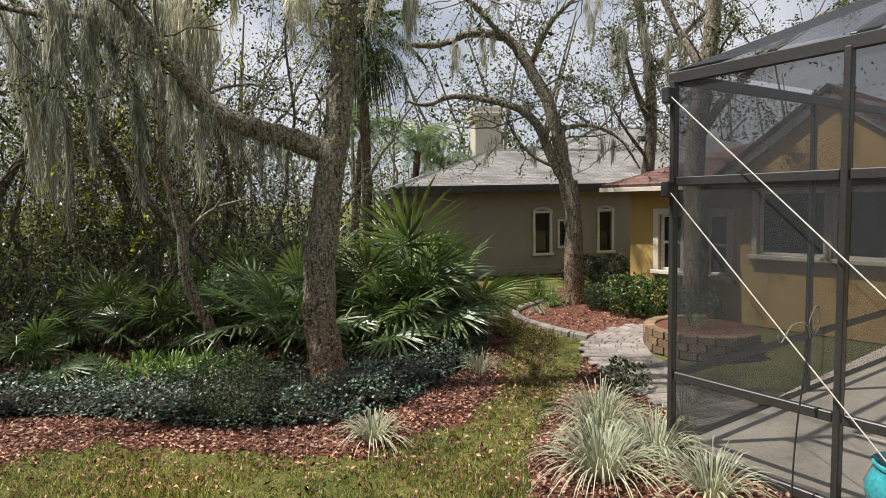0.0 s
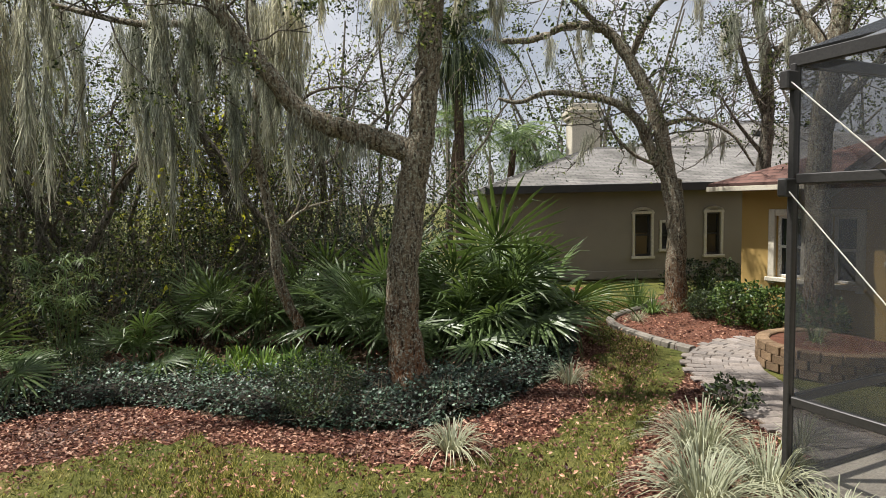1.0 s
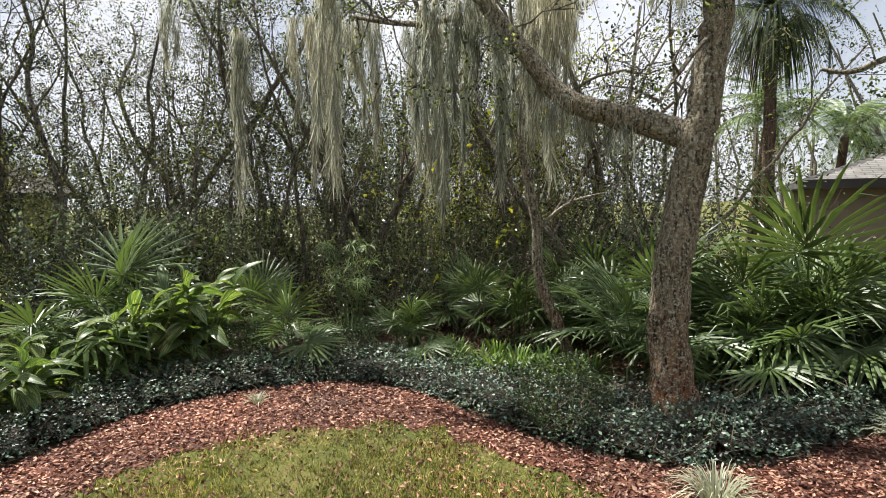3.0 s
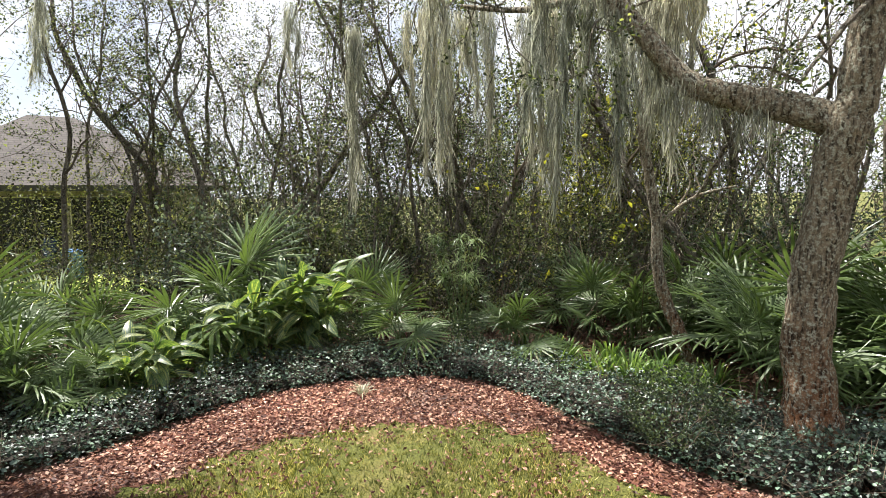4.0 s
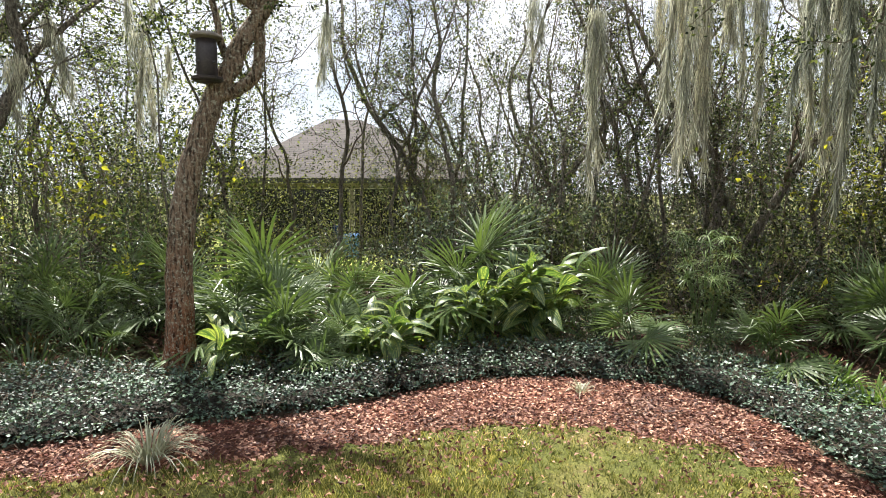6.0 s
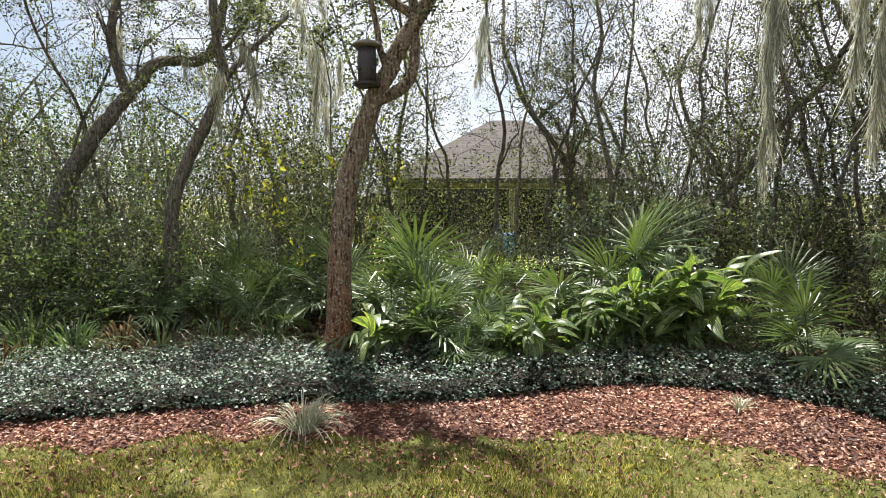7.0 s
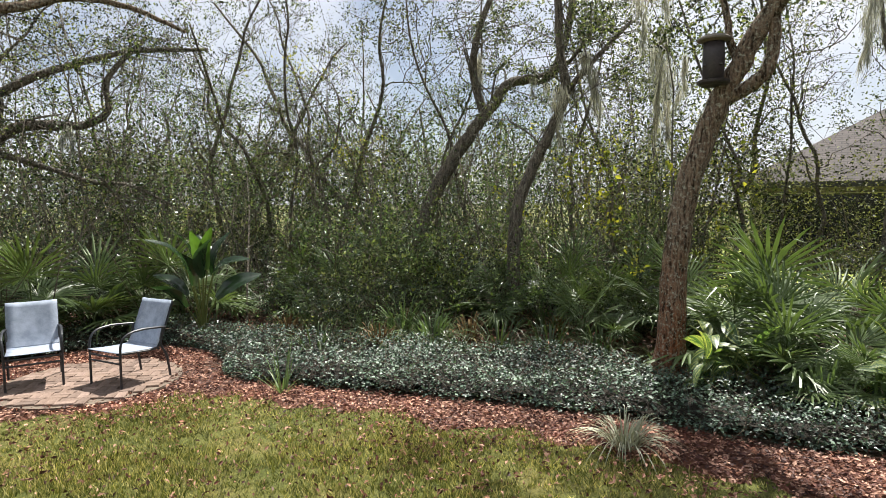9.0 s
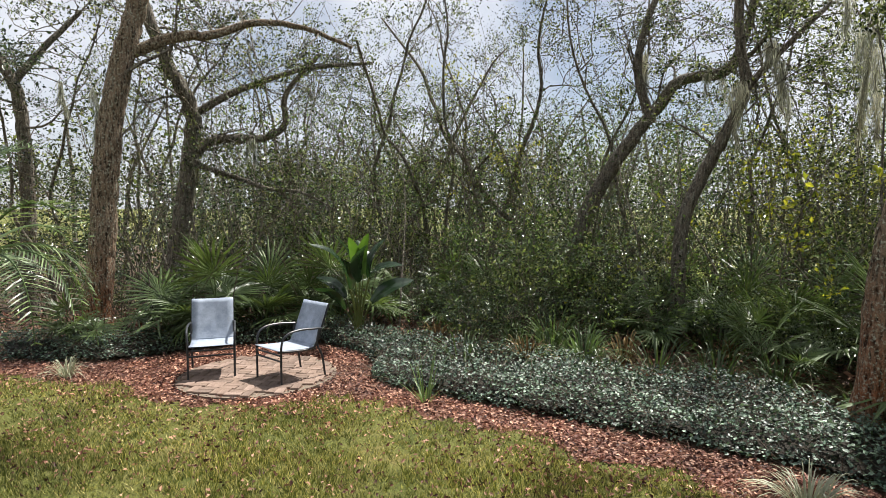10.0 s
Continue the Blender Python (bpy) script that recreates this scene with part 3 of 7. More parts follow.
def hip_roof(x0, x1, y0, y1, z, rise, material, thick=0.12, ridge_in=None):
    """A hipped roof over a rectangle, with a fascia edge; unwrapped in metres for its shingles."""
    half = (y1 - y0) / 2
    ins = half if ridge_in is None else ridge_in
    a, b, c, d = (x0, y0, z), (x1, y0, z), (x1, y1, z), (x0, y1, z)
    e, f = (x0 + ins, y0 + half, z + rise), (x1 - ins, y0 + half, z + rise)
    bm = bmesh.new()
    uv = bm.loops.layers.uv.new("UVMap")
    slopes = [(a, b, f, e), (b, c, f), (c, d, e, f), (d, a, e)]
    for s in slopes:
        face = bm.faces.new([bm.verts.new(p) for p in s])
        p0, p1 = Vector(s[0]), Vector(s[1])
        u = (p1 - p0).normalized()
        nrm = u.cross(Vector(s[2]) - p0).normalized()
        v = nrm.cross(u)
        for lp in face.loops:
            q = lp.vert.co - p0
            lp[uv].uv = (q.dot(u), q.dot(v))
    for p, q in ((a, b), (b, c), (c, d), (d, a)):
        bm.faces.new([bm.verts.new(v) for v in (p, q, (q[0], q[1], z - thick), (p[0], p[1], z - thick))][::-1])
    low = [bm.verts.new((p[0], p[1], z - thick)) for p in (a, b, c, d)]
    bm.faces.new(low[::-1])
    return bm


def ridge_caps(parent, ends, material):
    """Rows of bent cap shingles along hips and ridge."""
    s = Soup()
    for p, q in ends:
        p, q = np.array(p, float), np.array(q, float)
        n = max(2, int(np.linalg.norm(q - p) / 0.24))
        way = (q - p) / np.linalg.norm(q - p)
        side = np.cross(way, [0, 0, 1.0])
        side /= np.linalg.norm(side)
        for i in range(n):
            c = p + (q - p) * (i + 0.5) / n
            h = np.array([0, 0, 0.022 + 0.012])
            l = way * 0.15
            s.add([c - l - side * 0.14 - [0, 0, .03], c - l + h, c - l + side * 0.14 - [0, 0, .03], c + l - side * 0.14 - [0, 0, .05], c + l + h * 0.3, c + l + side * 0.14 - [0, 0, .05]], [[0, 1, 4, 3], [1, 2, 5, 4]])
    return tagged(s.object("ridge_capping", material, parent, "cap shingles along hip and ridge"), kind="stuff")


# taupe neighbour house
HOUSE = thing("neighbour_house", "taupe stucco house with grey shingle hip roof and chimney", "house", at=(-0.92, 16.15, 0), turn=11)
WH = 2.36
hb = wall_with_holes(bmesh.new(), 13.5, WH, [(3.55, 3.98, 0.62, 1.74), (4.27, 4.53, 0.8, 1.5), (5.48, 5.86, 0.62, 1.74)])
part("wall", hb, GREY_STUCCO, HOUSE, "taupe stucco wall, stained near the ground")
sw = part("wall", wall_with_holes(bmesh.new(), 6.3, WH, [(4.4, 5.1, 0.75, 1.85)]), GREY_STUCCO, HOUSE, "sunlit taupe stucco side wall")
sw.matrix_basis = pose(0, 6.5, 0, 0, 0, -90)
part("wall", box_bm((13.3, 0.2, WH), (6.65, 6.6, WH / 2)), GREY_STUCCO, HOUSE)
part("wall", box_bm((0.2, 6.3, WH), (13.4, 3.35, WH / 2)), GREY_STUCCO, HOUSE)
part("plinth_band", box_bm((13.5, 0.05, 0.22), (6.75, -0.025, 0.13), 0.01), GREY_STUCCO, HOUSE, "projecting stucco band at the foot of the wall")
window(HOUSE, 3.55, 3.98, 0.62, 1.74, True, BRONZE, 0.07)
window(HOUSE, 4.27, 4.53, 0.8, 1.5, False, BRONZE, 0.06)
window(HOUSE, 5.48, 5.86, 0.62, 1.74, True, BRONZE, 0.07)
ww = window(HOUSE, 4.4, 5.1, 0.75, 1.85, False, BRONZE)
ww.matrix_basis = pose(0.0, 6.5, 0, 0, 0, -90)
part("roof", hip_roof(-0.45, 14, -0.45, 6.95, WH + 0.16, 1.25, GREY_SHINGLE, 0.16), GREY_SHINGLE, HOUSE, "weathered grey asphalt shingles with dark stains")
ridge_caps(HOUSE, [((-0.45, -0.45, WH + 0.16), (3.25, 3.25, WH + 1.41)), ((3.25, 3.25, WH + 1.41), (10.3, 3.25, WH + 1.41))], GREY_SHINGLE)
part("fascia", box_bm((14.5, 0.03, 0.2), (6.78, -0.47, WH + 0.08), 0.005), BRONZE, HOUSE, "dark fascia board under the eaves")
part("roof", hip_roof(2.4, 17, 0.4, 12.4, WH + 0.30, 2.2, GREY_SHINGLE, 0.16), GREY_SHINGLE, HOUSE, "higher grey shingle roof behind")
ridge_caps(HOUSE, [((4.0, 2.0, WH + 0.89), (8.4, 6.4, WH + 2.5)), ((8.4, 6.4, WH + 2.5), (11.0, 6.4, WH + 2.5))], GREY_SHINGLE)
part("roof_vent", box_bm((0.7, 0.3, 0.16), (9.6, 4.6, WH + 1.92), 0.02), BRONZE, HOUSE, "low dark roof vent")
chimney = part("chimney", box_bm((0.95, 0.85, 2.2), (3.5, 5.0, WH + 1.8), 0.01), TRIM_STUCCO, HOUSE, "cream stucco chimney")
for s, z in (((1.12, 1.02, 0.14), 2.72), ((1.22, 1.12, 0.12), 2.85), ((1.0, 0.9, 0.2), 3.03)):
    part("chimney_cap", box_bm(s, (3.5, 5.0, WH + z - 0.1), 0.015), TRIM_STUCCO, chimney)

# ochre house beside the path
OCHRE = thing("ochre_house", "ochre stucco house with white window frames and red-brown roof", "house", at=(3.59, 11.5, 0), turn=-50.3)
OW = 2.25
part("wall", wall_with_holes(bmesh.new(), 9.0, OW, [(0.62, 1.05, 0.8, 1.82), (1.5, 1.86, 0.78, 1.82), (2.36, 4.35, 1.18, 2.2)]), YELLOW_STUCCO, OCHRE, "ochre stucco wall")
part("wall", box_bm((0.2, 7, OW), (0.1, 3.7, OW / 2)), YELLOW_STUCCO, OCHRE)
part("wall", box_bm((8.8, 0.2, OW), (4.6, 7.1, OW / 2)), YELLOW_STUCCO, OCHRE)
window(OCHRE, 0.62, 1.05, 0.8, 1.82)
window(OCHRE, 1.5, 1.86, 0.78, 1.82)
window(OCHRE, 2.36, 3.33, 1.18, 2.2, True, WHITE_PAINT, 0.09, False)
window(OCHRE, 3.40, 4.35, 1.18, 2.2, True, WHITE_PAINT, 0.09, False)
part("mullion", box_bm((0.07, 0.2, 1.02), (3.365, 0.1, 1.69)), WHITE_PAINT, OCHRE)
part("roof", hip_roof(-0.4, 9.4, -0.4, 7.6, OW + 0.13, 1.5, RED_SHINGLE, 0.13), RED_SHINGLE, OCHRE, "red-brown asphalt shingle roof")
part("fascia", box_bm((1.9, 0.03, 0.08), (0.55, -0.42, OW + 0.04), 0.004), TRIM_STUCCO, OCHRE, "cream fascia board")
gb = bmesh.new()
gv = [gb.verts.new(p) for p in ((1.7, -0.06, OW), (5.0, -0.06, OW), (3.35, -0.06, OW + 1.25), (1.7, 0.14, OW), (5.0, 0.14, OW), (3.35, 0.14, OW + 1.25))]
for f in ((0, 1, 2), (5, 4, 3), (0, 2, 5, 3), (2, 1, 4, 5), (1, 0, 3, 4)):
    gb.faces.new([gv[i] for i in f])
part("gable", gb, YELLOW_STUCCO, OCHRE, "ochre stucco gable above the wide window")
for sx in (-1, 1):
    ang = math.atan2(1.25, 1.65)
    part("barge_board", box_bm((2.35, 0.05, 0.14), (3.35 + sx * 0.95, -0.1, OW + 0.62), 0.005, None, Matrix.Rotation(sx * ang, 4, "Y")), WHITE_PAINT, OCHRE, "white barge board")
    rb = box_bm((2.5, 2.6, 0.07), (3.35 + sx * 0.98, 1.1, OW + 0.7), 0, None, Matrix.Rotation(sx * ang, 4, "Y"))
    part("gable_roof", rb, RED_SHINGLE, OCHRE)

# house seen through the woods
BACK = thing("rear_house", "taupe stucco house with brown-grey hip roof behind woods", "house", at=(-21.9, 0.75, 0), turn=86.8)
part("wall", wall_with_holes(bmesh.new(), 8.6, 2.45, [(0.3, 4.1, 0.1, 2.25), (4.3, 7.4, 0.1, 2.25)]), GREY_STUCCO, BACK, "taupe stucco wall")
# porch openings built as wide windows, their shade put into dark panes
window(BACK, 0.3, 4.1, 0.1, 2.25, False, BRONZE, 0.03, False)
window(BACK, 4.3, 7.4, 0.1, 2.25, False, BRONZE, 0.03, False)
BROWN_SHINGLE = shingle_material("brown_shingle", (0.065, 0.052, 0.048), (0.09, 0.075, 0.068), (0.6, 0.6, 0.6))
part("roof", hip_roof(-0.5, 9.1, -0.5, 7.7, 2.6, 2.55, BROWN_SHINGLE, 0.15), BROWN_SHINGLE, BACK, "brown-grey shingle roof")
part("fascia", box_bm((9.6, 0.03, 0.18), (4.3, -0.52, 2.53)), BRONZE, BACK, "dark fascia board")

# ---- screened pool cage ----
def cage():
    root = thing("pool_cage", "dark bronze aluminium screen enclosure over a concrete patio", "screen enclosure", at=(1.9, 4.95, 0), turn=-56)
    # local x runs along the near side, local y along the far side
    H = 3.09
    def bar(p, q, w=0.045, d=0.07, name="beam"):
        p, q = Vector(p), Vector(q)
        way = q - p
        turn = way.to_track_quat("Z", "Y").to_matrix().to_4x4()
        part(name, box_bm((w, d, way.length), (p + q) / 2, 0.006, None, turn), BRONZE, root)
    xs = [0, 1.27, 2.54, 3.81, 5.08]
    ys = [2.35, 4.7, 7.05]
    for x in xs:
        bar((x, 0, 0), (x, 0, H), name="post")
    for y in ys:
        bar((0, y, 0), (0, y, H + 0.1), name="post")
    for z in (0.05, 0.66, 2.28):
        for x0, x1 in zip(xs, xs[1:]):
            bar((x0 + 0.03, 0, z), (x1 - 0.03, 0, z), name="rail")
        for y0, y1 in zip([0] + ys, ys):
            bar((0, y0 + 0.05, z), (0, y1 - 0.05, z), name="rail")
    bar((-0.04, 0, H + 0.02), (5.15, 0, H + 0.02), 0.05, 0.09)
    bar((0, 0.08, H + 0.02), (0, 7.1, H + 0.02), 0.05, 0.09)
    for x in xs[1:]:
        bar((x, 0.05, H + 0.06), (x, 2.2, H + 0.95))
        bar((x, 2.2, H + 0.95), (x, 7.0, H + 0.95))
    bar((0, 0.05, H + 0.06), (1.27, 2.2, H + 0.95))
    bar((1.27, 2.2, H + 0.95), (5.08, 2.2, H + 0.95))
    def panel(pts):
        bm = bmesh.new()
        f = bm.faces.new([bm.verts.new(p) for p in pts])
        bmesh.ops.triangulate(bm, faces=[f])
        part("screen", bm, SCREEN, root, "fine dark insect screen")
    for x0, x1 in zip(xs, xs[1:]):
        for z0, z1 in ((0.08, 0.63), (0.69, 2.25), (2.31, H)):
            panel([(x0 + 0.03, 0, z0), (x1 - 0.03, 0, z0), (x1 - 0.03, 0, z1), (x0 + 0.03, 0, z1)])
        panel([(x0, 0.05, H + 0.1), (x1, 0.05, H + 0.1), (x1, 2.2, H + 0.98), (max(x0, 1.27), 2.2, H + 0.98)])
        panel([(max(x0, 1.27), 2.2, H + 0.98), (x1, 2.2, H + 0.98), (x1, 7.0, H + 0.98), (max(x0, 1.27), 7.0, H + 0.98)] if x0 else [(1.27, 2.21, H + 0.97), (1.27, 7.0, H + 0.97), (0.05, 7.0, H + 0.1), (0.05, 0.1, H + 0.1)])
    for y0, y1 in zip([0] + ys, ys):
        for z0, z1 in ((0.08, 0.63), (0.69, 2.25), (2.31, H)):
            panel([(0, y0 + 0.05, z0), (0, y1 - 0.05, z0), (0, y1 - 0.05, z1), (0, y0 + 0.05, z1)])
    for z in (2.97, 2.22):
        part("bracket", box_bm((0.07, 0.12, 0.13), (0.0, -0.07, z), 0.01), BRONZE, root, "black cable bracket")
        s = Soup()
        tube(s, [(0.04, -0.1, z - 0.02), (2.5, -0.07, 0.6)] if z > 2.5 else [(0.04, -0.1, z - 0.03), (1.95, -0.07, 0.08)], 0.005, 5)
        s.object("tether_cable", CABLE, root, "pale twisted bracing cable")
    return root


cage()
slab = sheet("patio_slab", [(1.98, 4.98), (4.9, 1.2), (10.5, 5.5), (7.5, 9.2)], 0.05, CONCRETE, "pale concrete pool deck slab", "patio", edge=0.09)


def plant_hook():
    root = thing("plant_hook", "thin rusty iron garden hook with a leaf finial", "garden hook", at=(2.36, 3.98, 0))
    s = Soup()
    tube(s, spline([(0, 0, -0.05), (0.02, 0, 0.5), (0.09, 0, 1.12), (0.12, 0, 1.22)], 14), 0.006, 6)
    s.object("stem", FEEDER_METAL, root)
    s = Soup()
    tube(s, spline([(0.11, 0, 1.16), (0.07, 0, 1.28), (-0.02, 0, 1.28), (-0.07, 0, 1.2), (-0.10, 0, 1.16), (-0.12, 0, 1.21)], 18), 0.005, 6)
    s.object("hook", KERB_STONE, root)
    s = Soup()
    tube(s, spline([(0.12, 0, 1.2), (0.09, 0, 1.28), (0.115, 0, 1.37), (0.14, 0, 1.41), (0.155, 0, 1.36), (0.16, 0, 1.27), (0.12, 0, 1.2)], 24), 0.004, 5)
    for z in (1.25, 1.3, 1.35):
        tube(s, [(0.125, 0, z - 0.02), (0.1, 0, z + 0.015)], 0.003, 4)
        tube(s, [(0.125, 0, z - 0.02), (0.155, 0, z + 0.015)], 0.003, 4)
    tube(s, [(0.12, 0, 1.2), (0.14, 0, 1.41)], 0.003, 4)
    s.object("leaf_finial", KERB_STONE, root)


plant_hook()


def pot():
    root = thing("glazed_pot", "turquoise glazed round garden pot on the patio", "plant pot", at=(2.9, 3.62, 0.05))
    prof = [(0.10, 0.0), (0.16, 0.03), (0.23, 0.13), (0.25, 0.24), (0.21, 0.34), (0.19, 0.37), (0.215, 0.40), (0.20, 0.41), (0.17, 0.37), (0.17, 0.3), (0.0, 0.3)]
    ang = np.linspace(0, 2 * np.pi, 24, endpoint=False)
    s = Soup()
    ring = np.array([[(a * math.cos(t), a * math.sin(t), z) for t in ang] for a, z in prof])
    i, j = np.meshgrid(np.arange(len(prof) - 1), np.arange(24), indexing="ij")
    s.add(ring.reshape(-1, 3), np.stack([i * 24 + j, i * 24 + (j + 1) % 24, (i + 1) * 24 + (j + 1) % 24, (i + 1) * 24 + j], -1).reshape(-1, 4))
    s.add(ring[0], [list(range(23, -1, -1))])
    s.object("body", TURQUOISE, root, smooth=True)


pot()


# ---- trees ----
def branches(r, start, way, length, radius, depth, wood, tips, spread=0.7, lift=0.25, sides=5, kids=4, crook=0.28):
    """A crooked branch with its own side branches; the ends are gathered in tips."""
    n = 6 if depth else 4
    pts, d = [np.array(start, float)], np.array(way, float)
    d /= np.linalg.norm(d)
    for i in range(n - 1):
        d = d + r.normal(size=3) * crook + np.array([0, 0, lift * 0.15])
        d /= np.linalg.norm(d)
        pts.append(pts[-1] + d * length / (n - 1))
    pts = np.array(pts)
    tube(wood, spline(pts, 8) if radius > 0.02 else pts, np.linspace(radius, radius * 0.4, 8 if radius > 0.02 else n), sides if radius > 0.02 else 4 if depth else 3)
    if depth == 0:
        tips.append(pts[1:])
        return
    for _ in range(kids):
        t = r.uniform(1.5, n - 1.01)
        i = int(t)
        p = pts[i] + (pts[i + 1] - pts[i]) * (t - i)
        side = r.normal(size=3)
        side[2] = side[2] * 0.6 + lift
        w = d * (1 - spread) + side / np.linalg.norm(side) * spread
        branches(r, p, w, length * r.uniform(0.45, 0.7), radius * 0.5, depth - 1, wood, tips, spread, lift, sides, kids, crook)
    tips.append(pts[4:])


def crown(r, tips, count, cloud=0.07):
    """Places for leaves, close along the twigs; some twigs are bare."""
    runs = np.concatenate([np.stack([t[:-1], t[1:]], 1) for t in tips if len(t) > 1])
    runs = runs[r.random(len(runs)) < 0.6]
    pick = runs[r.integers(0, len(runs), count)]
    u = r.random((count, 1))
    return pick[:, 0] * (1 - u) + pick[:, 1] * u + r.normal(size=(count, 3)) * cloud


def grown_tree(name, label, limbs, seed, leaf_mat, bark_mat, leaf_count, leaf=0.047, from_height=2.5, twigs=26, twig=1.3, sides=12, kids=3, group=""):
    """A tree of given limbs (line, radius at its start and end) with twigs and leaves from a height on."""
    r = rng(seed)
    base = np.array(limbs[0][0][0], float)
    root = thing(name, label, "tree", group, at=tuple(base))
    wood, tips = Soup(), []
    for k, (line, a, b) in enumerate(limbs):
        line = np.asarray(line, float) - base
        n = max(8, int(np.linalg.norm(np.diff(line, axis=0), axis=1).sum() / 0.12))
        sm = spline(line, n)
        sm[1:-1] += r.normal(size=(n - 2, 3)) * a * 0.05
        rad = np.linspace(a, b, n)
        if k == 0:
            rad = rad * (1 + 0.42 * np.exp(-np.linspace(0, np.linalg.norm(sm[-1] - sm[0]), n) / 0.22))
        s = Soup()
        tube(s, sm, rad, sides if a > 0.07 else 7, 0.10, r)
        s.object("trunk" if k == 0 else "limb", bark_mat, root, smooth=True)
        for _ in range(twigs if k else twigs // 2):
            i = r.integers(0, n)
            if sm[i][2] < from_height:
                continue
            way = r.normal(size=3)
            way[2] = way[2] * 0.5 + 0.2
            branches(r, sm[i], way, twig * r.uniform(0.6, 1.4), max(0.014, rad[i] * 0.22), 1, wood, tips, kids=kids)
    if tips:
        tagged(wood.object("twig_growth", WOOD_BARK, root, "crooked grey twigs"), kind="stuff")
        s = Soup()
        leaves(s, crown(r, tips, leaf_count), r, leaf, 0.55)
        s.object("crown", leaf_mat, root, "small scattered evergreen leaves")
    return root


OAK = [(-1.36, 6.82, -0.05), (-1.42, 6.81, 0.6), (-1.43, 6.81, 1.29), (-1.37, 6.82, 1.88), (-1.29, 6.83, 2.47), (-1.18, 6.85, 2.94), (-1.1, 6.87, 3.6), (-1.04, 6.9, 4.4), (-0.95, 7, 5.6), (-0.8, 7.2, 7.0)]
OAK_LIMB = [(-1.25, 6.84, 2.72), (-1.64, 6.77, 2.86), (-1.97, 6.7, 2.98), (-2.26, 6.62, 3.08), (-2.51, 6.53, 3.24), (-2.76, 6.45, 3.58), (-3, 6.34, 3.92), (-3.24, 6.18, 4.3), (-3.63, 6.02, 4.9), (-4.2, 5.82, 5.6)]
grown_tree("live_oak", "mature live oak with lichened bark and a heavy side limb", [(OAK, 0.205, 0.10), (OAK_LIMB, 0.135, 0.06), ([(-1.05, 6.9, 4.3), (-0.6, 6.6, 4.8), (0.1, 6.4, 5.2), (0.9, 6.3, 5.5)], 0.07, 0.03),
            ([(-1.06, 6.9, 4.0), (-1.5, 7.6, 4.9), (-2.2, 8.21, 5.6)], 0.06, 0.03), ([(-2.86, 6.42, 3.72), (-3.65, 6.69, 4.2), (-4.65, 6.79, 4.35), (-5.56, 6.73, 4.6)], 0.05, 0.03)],
           11, OAK_LEAF, OAK_BARK, 9000, from_height=3.7, twigs=16, twig=1.3, sides=20)

SAPLING = [(-3.17, 8.33, -0.05), (-3.3, 8.27, 0.45), (-3.43, 8.23, 0.75), (-3.56, 8.17, 1.24), (-3.58, 8.17, 1.76), (-3.65, 8.14, 2.27), (-3.74, 8.11, 2.78), (-3.75, 8.09, 3.3), (-3.68, 8.12, 4.2), (-3.85, 8.23, 5.2)]
grown_tree("crooked_sapling", "slim crooked oak sapling with flaking pale bark", [(SAPLING, 0.085, 0.05), ([(-3.57, 8.17, 1.74), (-3.38, 8.24, 1.95), (-3.17, 8.33, 2.12), (-2.93, 8.4, 2.2), (-2.74, 8.46, 2.24)], 0.03, 0.012),
            ([(-3.17, 8.33, 2.12), (-3.02, 8.27, 2.3), (-2.96, 8.26, 2.5)], 0.018, 0.008), ([(-3.38, 8.24, 1.95), (-3.27, 8.38, 2.25), (-3.32, 8.38, 2.5)], 0.014, 0.007)], 12, OAK_LEAF, OAK_BARK, 1500, from_height=3.2, twigs=9, twig=0.9, sides=12)

T2 = [(2.61, 12.16, -0.05), (2.62, 12.16, 1.0), (2.62, 12.16, 1.76), (2.48, 12.19, 2.61), (2.33, 12.22, 3.46), (2.09, 12.26, 4.21), (1.74, 12.31, 4.88), (1.33, 12.37, 5.39), (0.6, 12.42, 5.5), (0.0, 12.44, 5.3), (-0.6, 12.4, 5.3)]
grown_tree("leaning_oak", "live oak with pale lichened bark arching over the bed", [(T2, 0.19, 0.05), ([(2.45, 12.2, 2.55), (2.16, 12.25, 3.14), (1.92, 12.29, 3.68), (1.5, 12.35, 4.01), (0.87, 12.41, 4.19), (0.24, 12.43, 4.26), (-0.3, 12.43, 4.11), (-0.7, 12.4, 4.2)], 0.11, 0.03),
            ([(2.66, 12.3, 0.3), (2.78, 12.35, 1.2), (2.74, 12.3, 1.9), (2.68, 12.2, 2.5)], 0.10, 0.06), ([(2.5, 12.2, 2.7), (1.9, 12.1, 2.95), (1.5, 12.05, 3.35), (1.4, 12, 3.7)], 0.04, 0.015), ([(2.3, 12.2, 3.5), (2.9, 12.1, 3.6), (3.5, 11.95, 3.3), (3.9, 11.9, 2.7)], 0.05, 0.02),
            ([(1.8, 12.3, 4.8), (2.2, 12, 5.6), (2.9, 11.8, 6.2)], 0.07, 0.03), ([(1.3, 12.37, 5.39), (0.6, 12, 6.0), (-0.2, 11.8, 6.5)], 0.06, 0.03)], 13, OAK_LEAF, OAK_BARK, 10000, from_height=3.2, twigs=15, twig=1.4, sides=14)

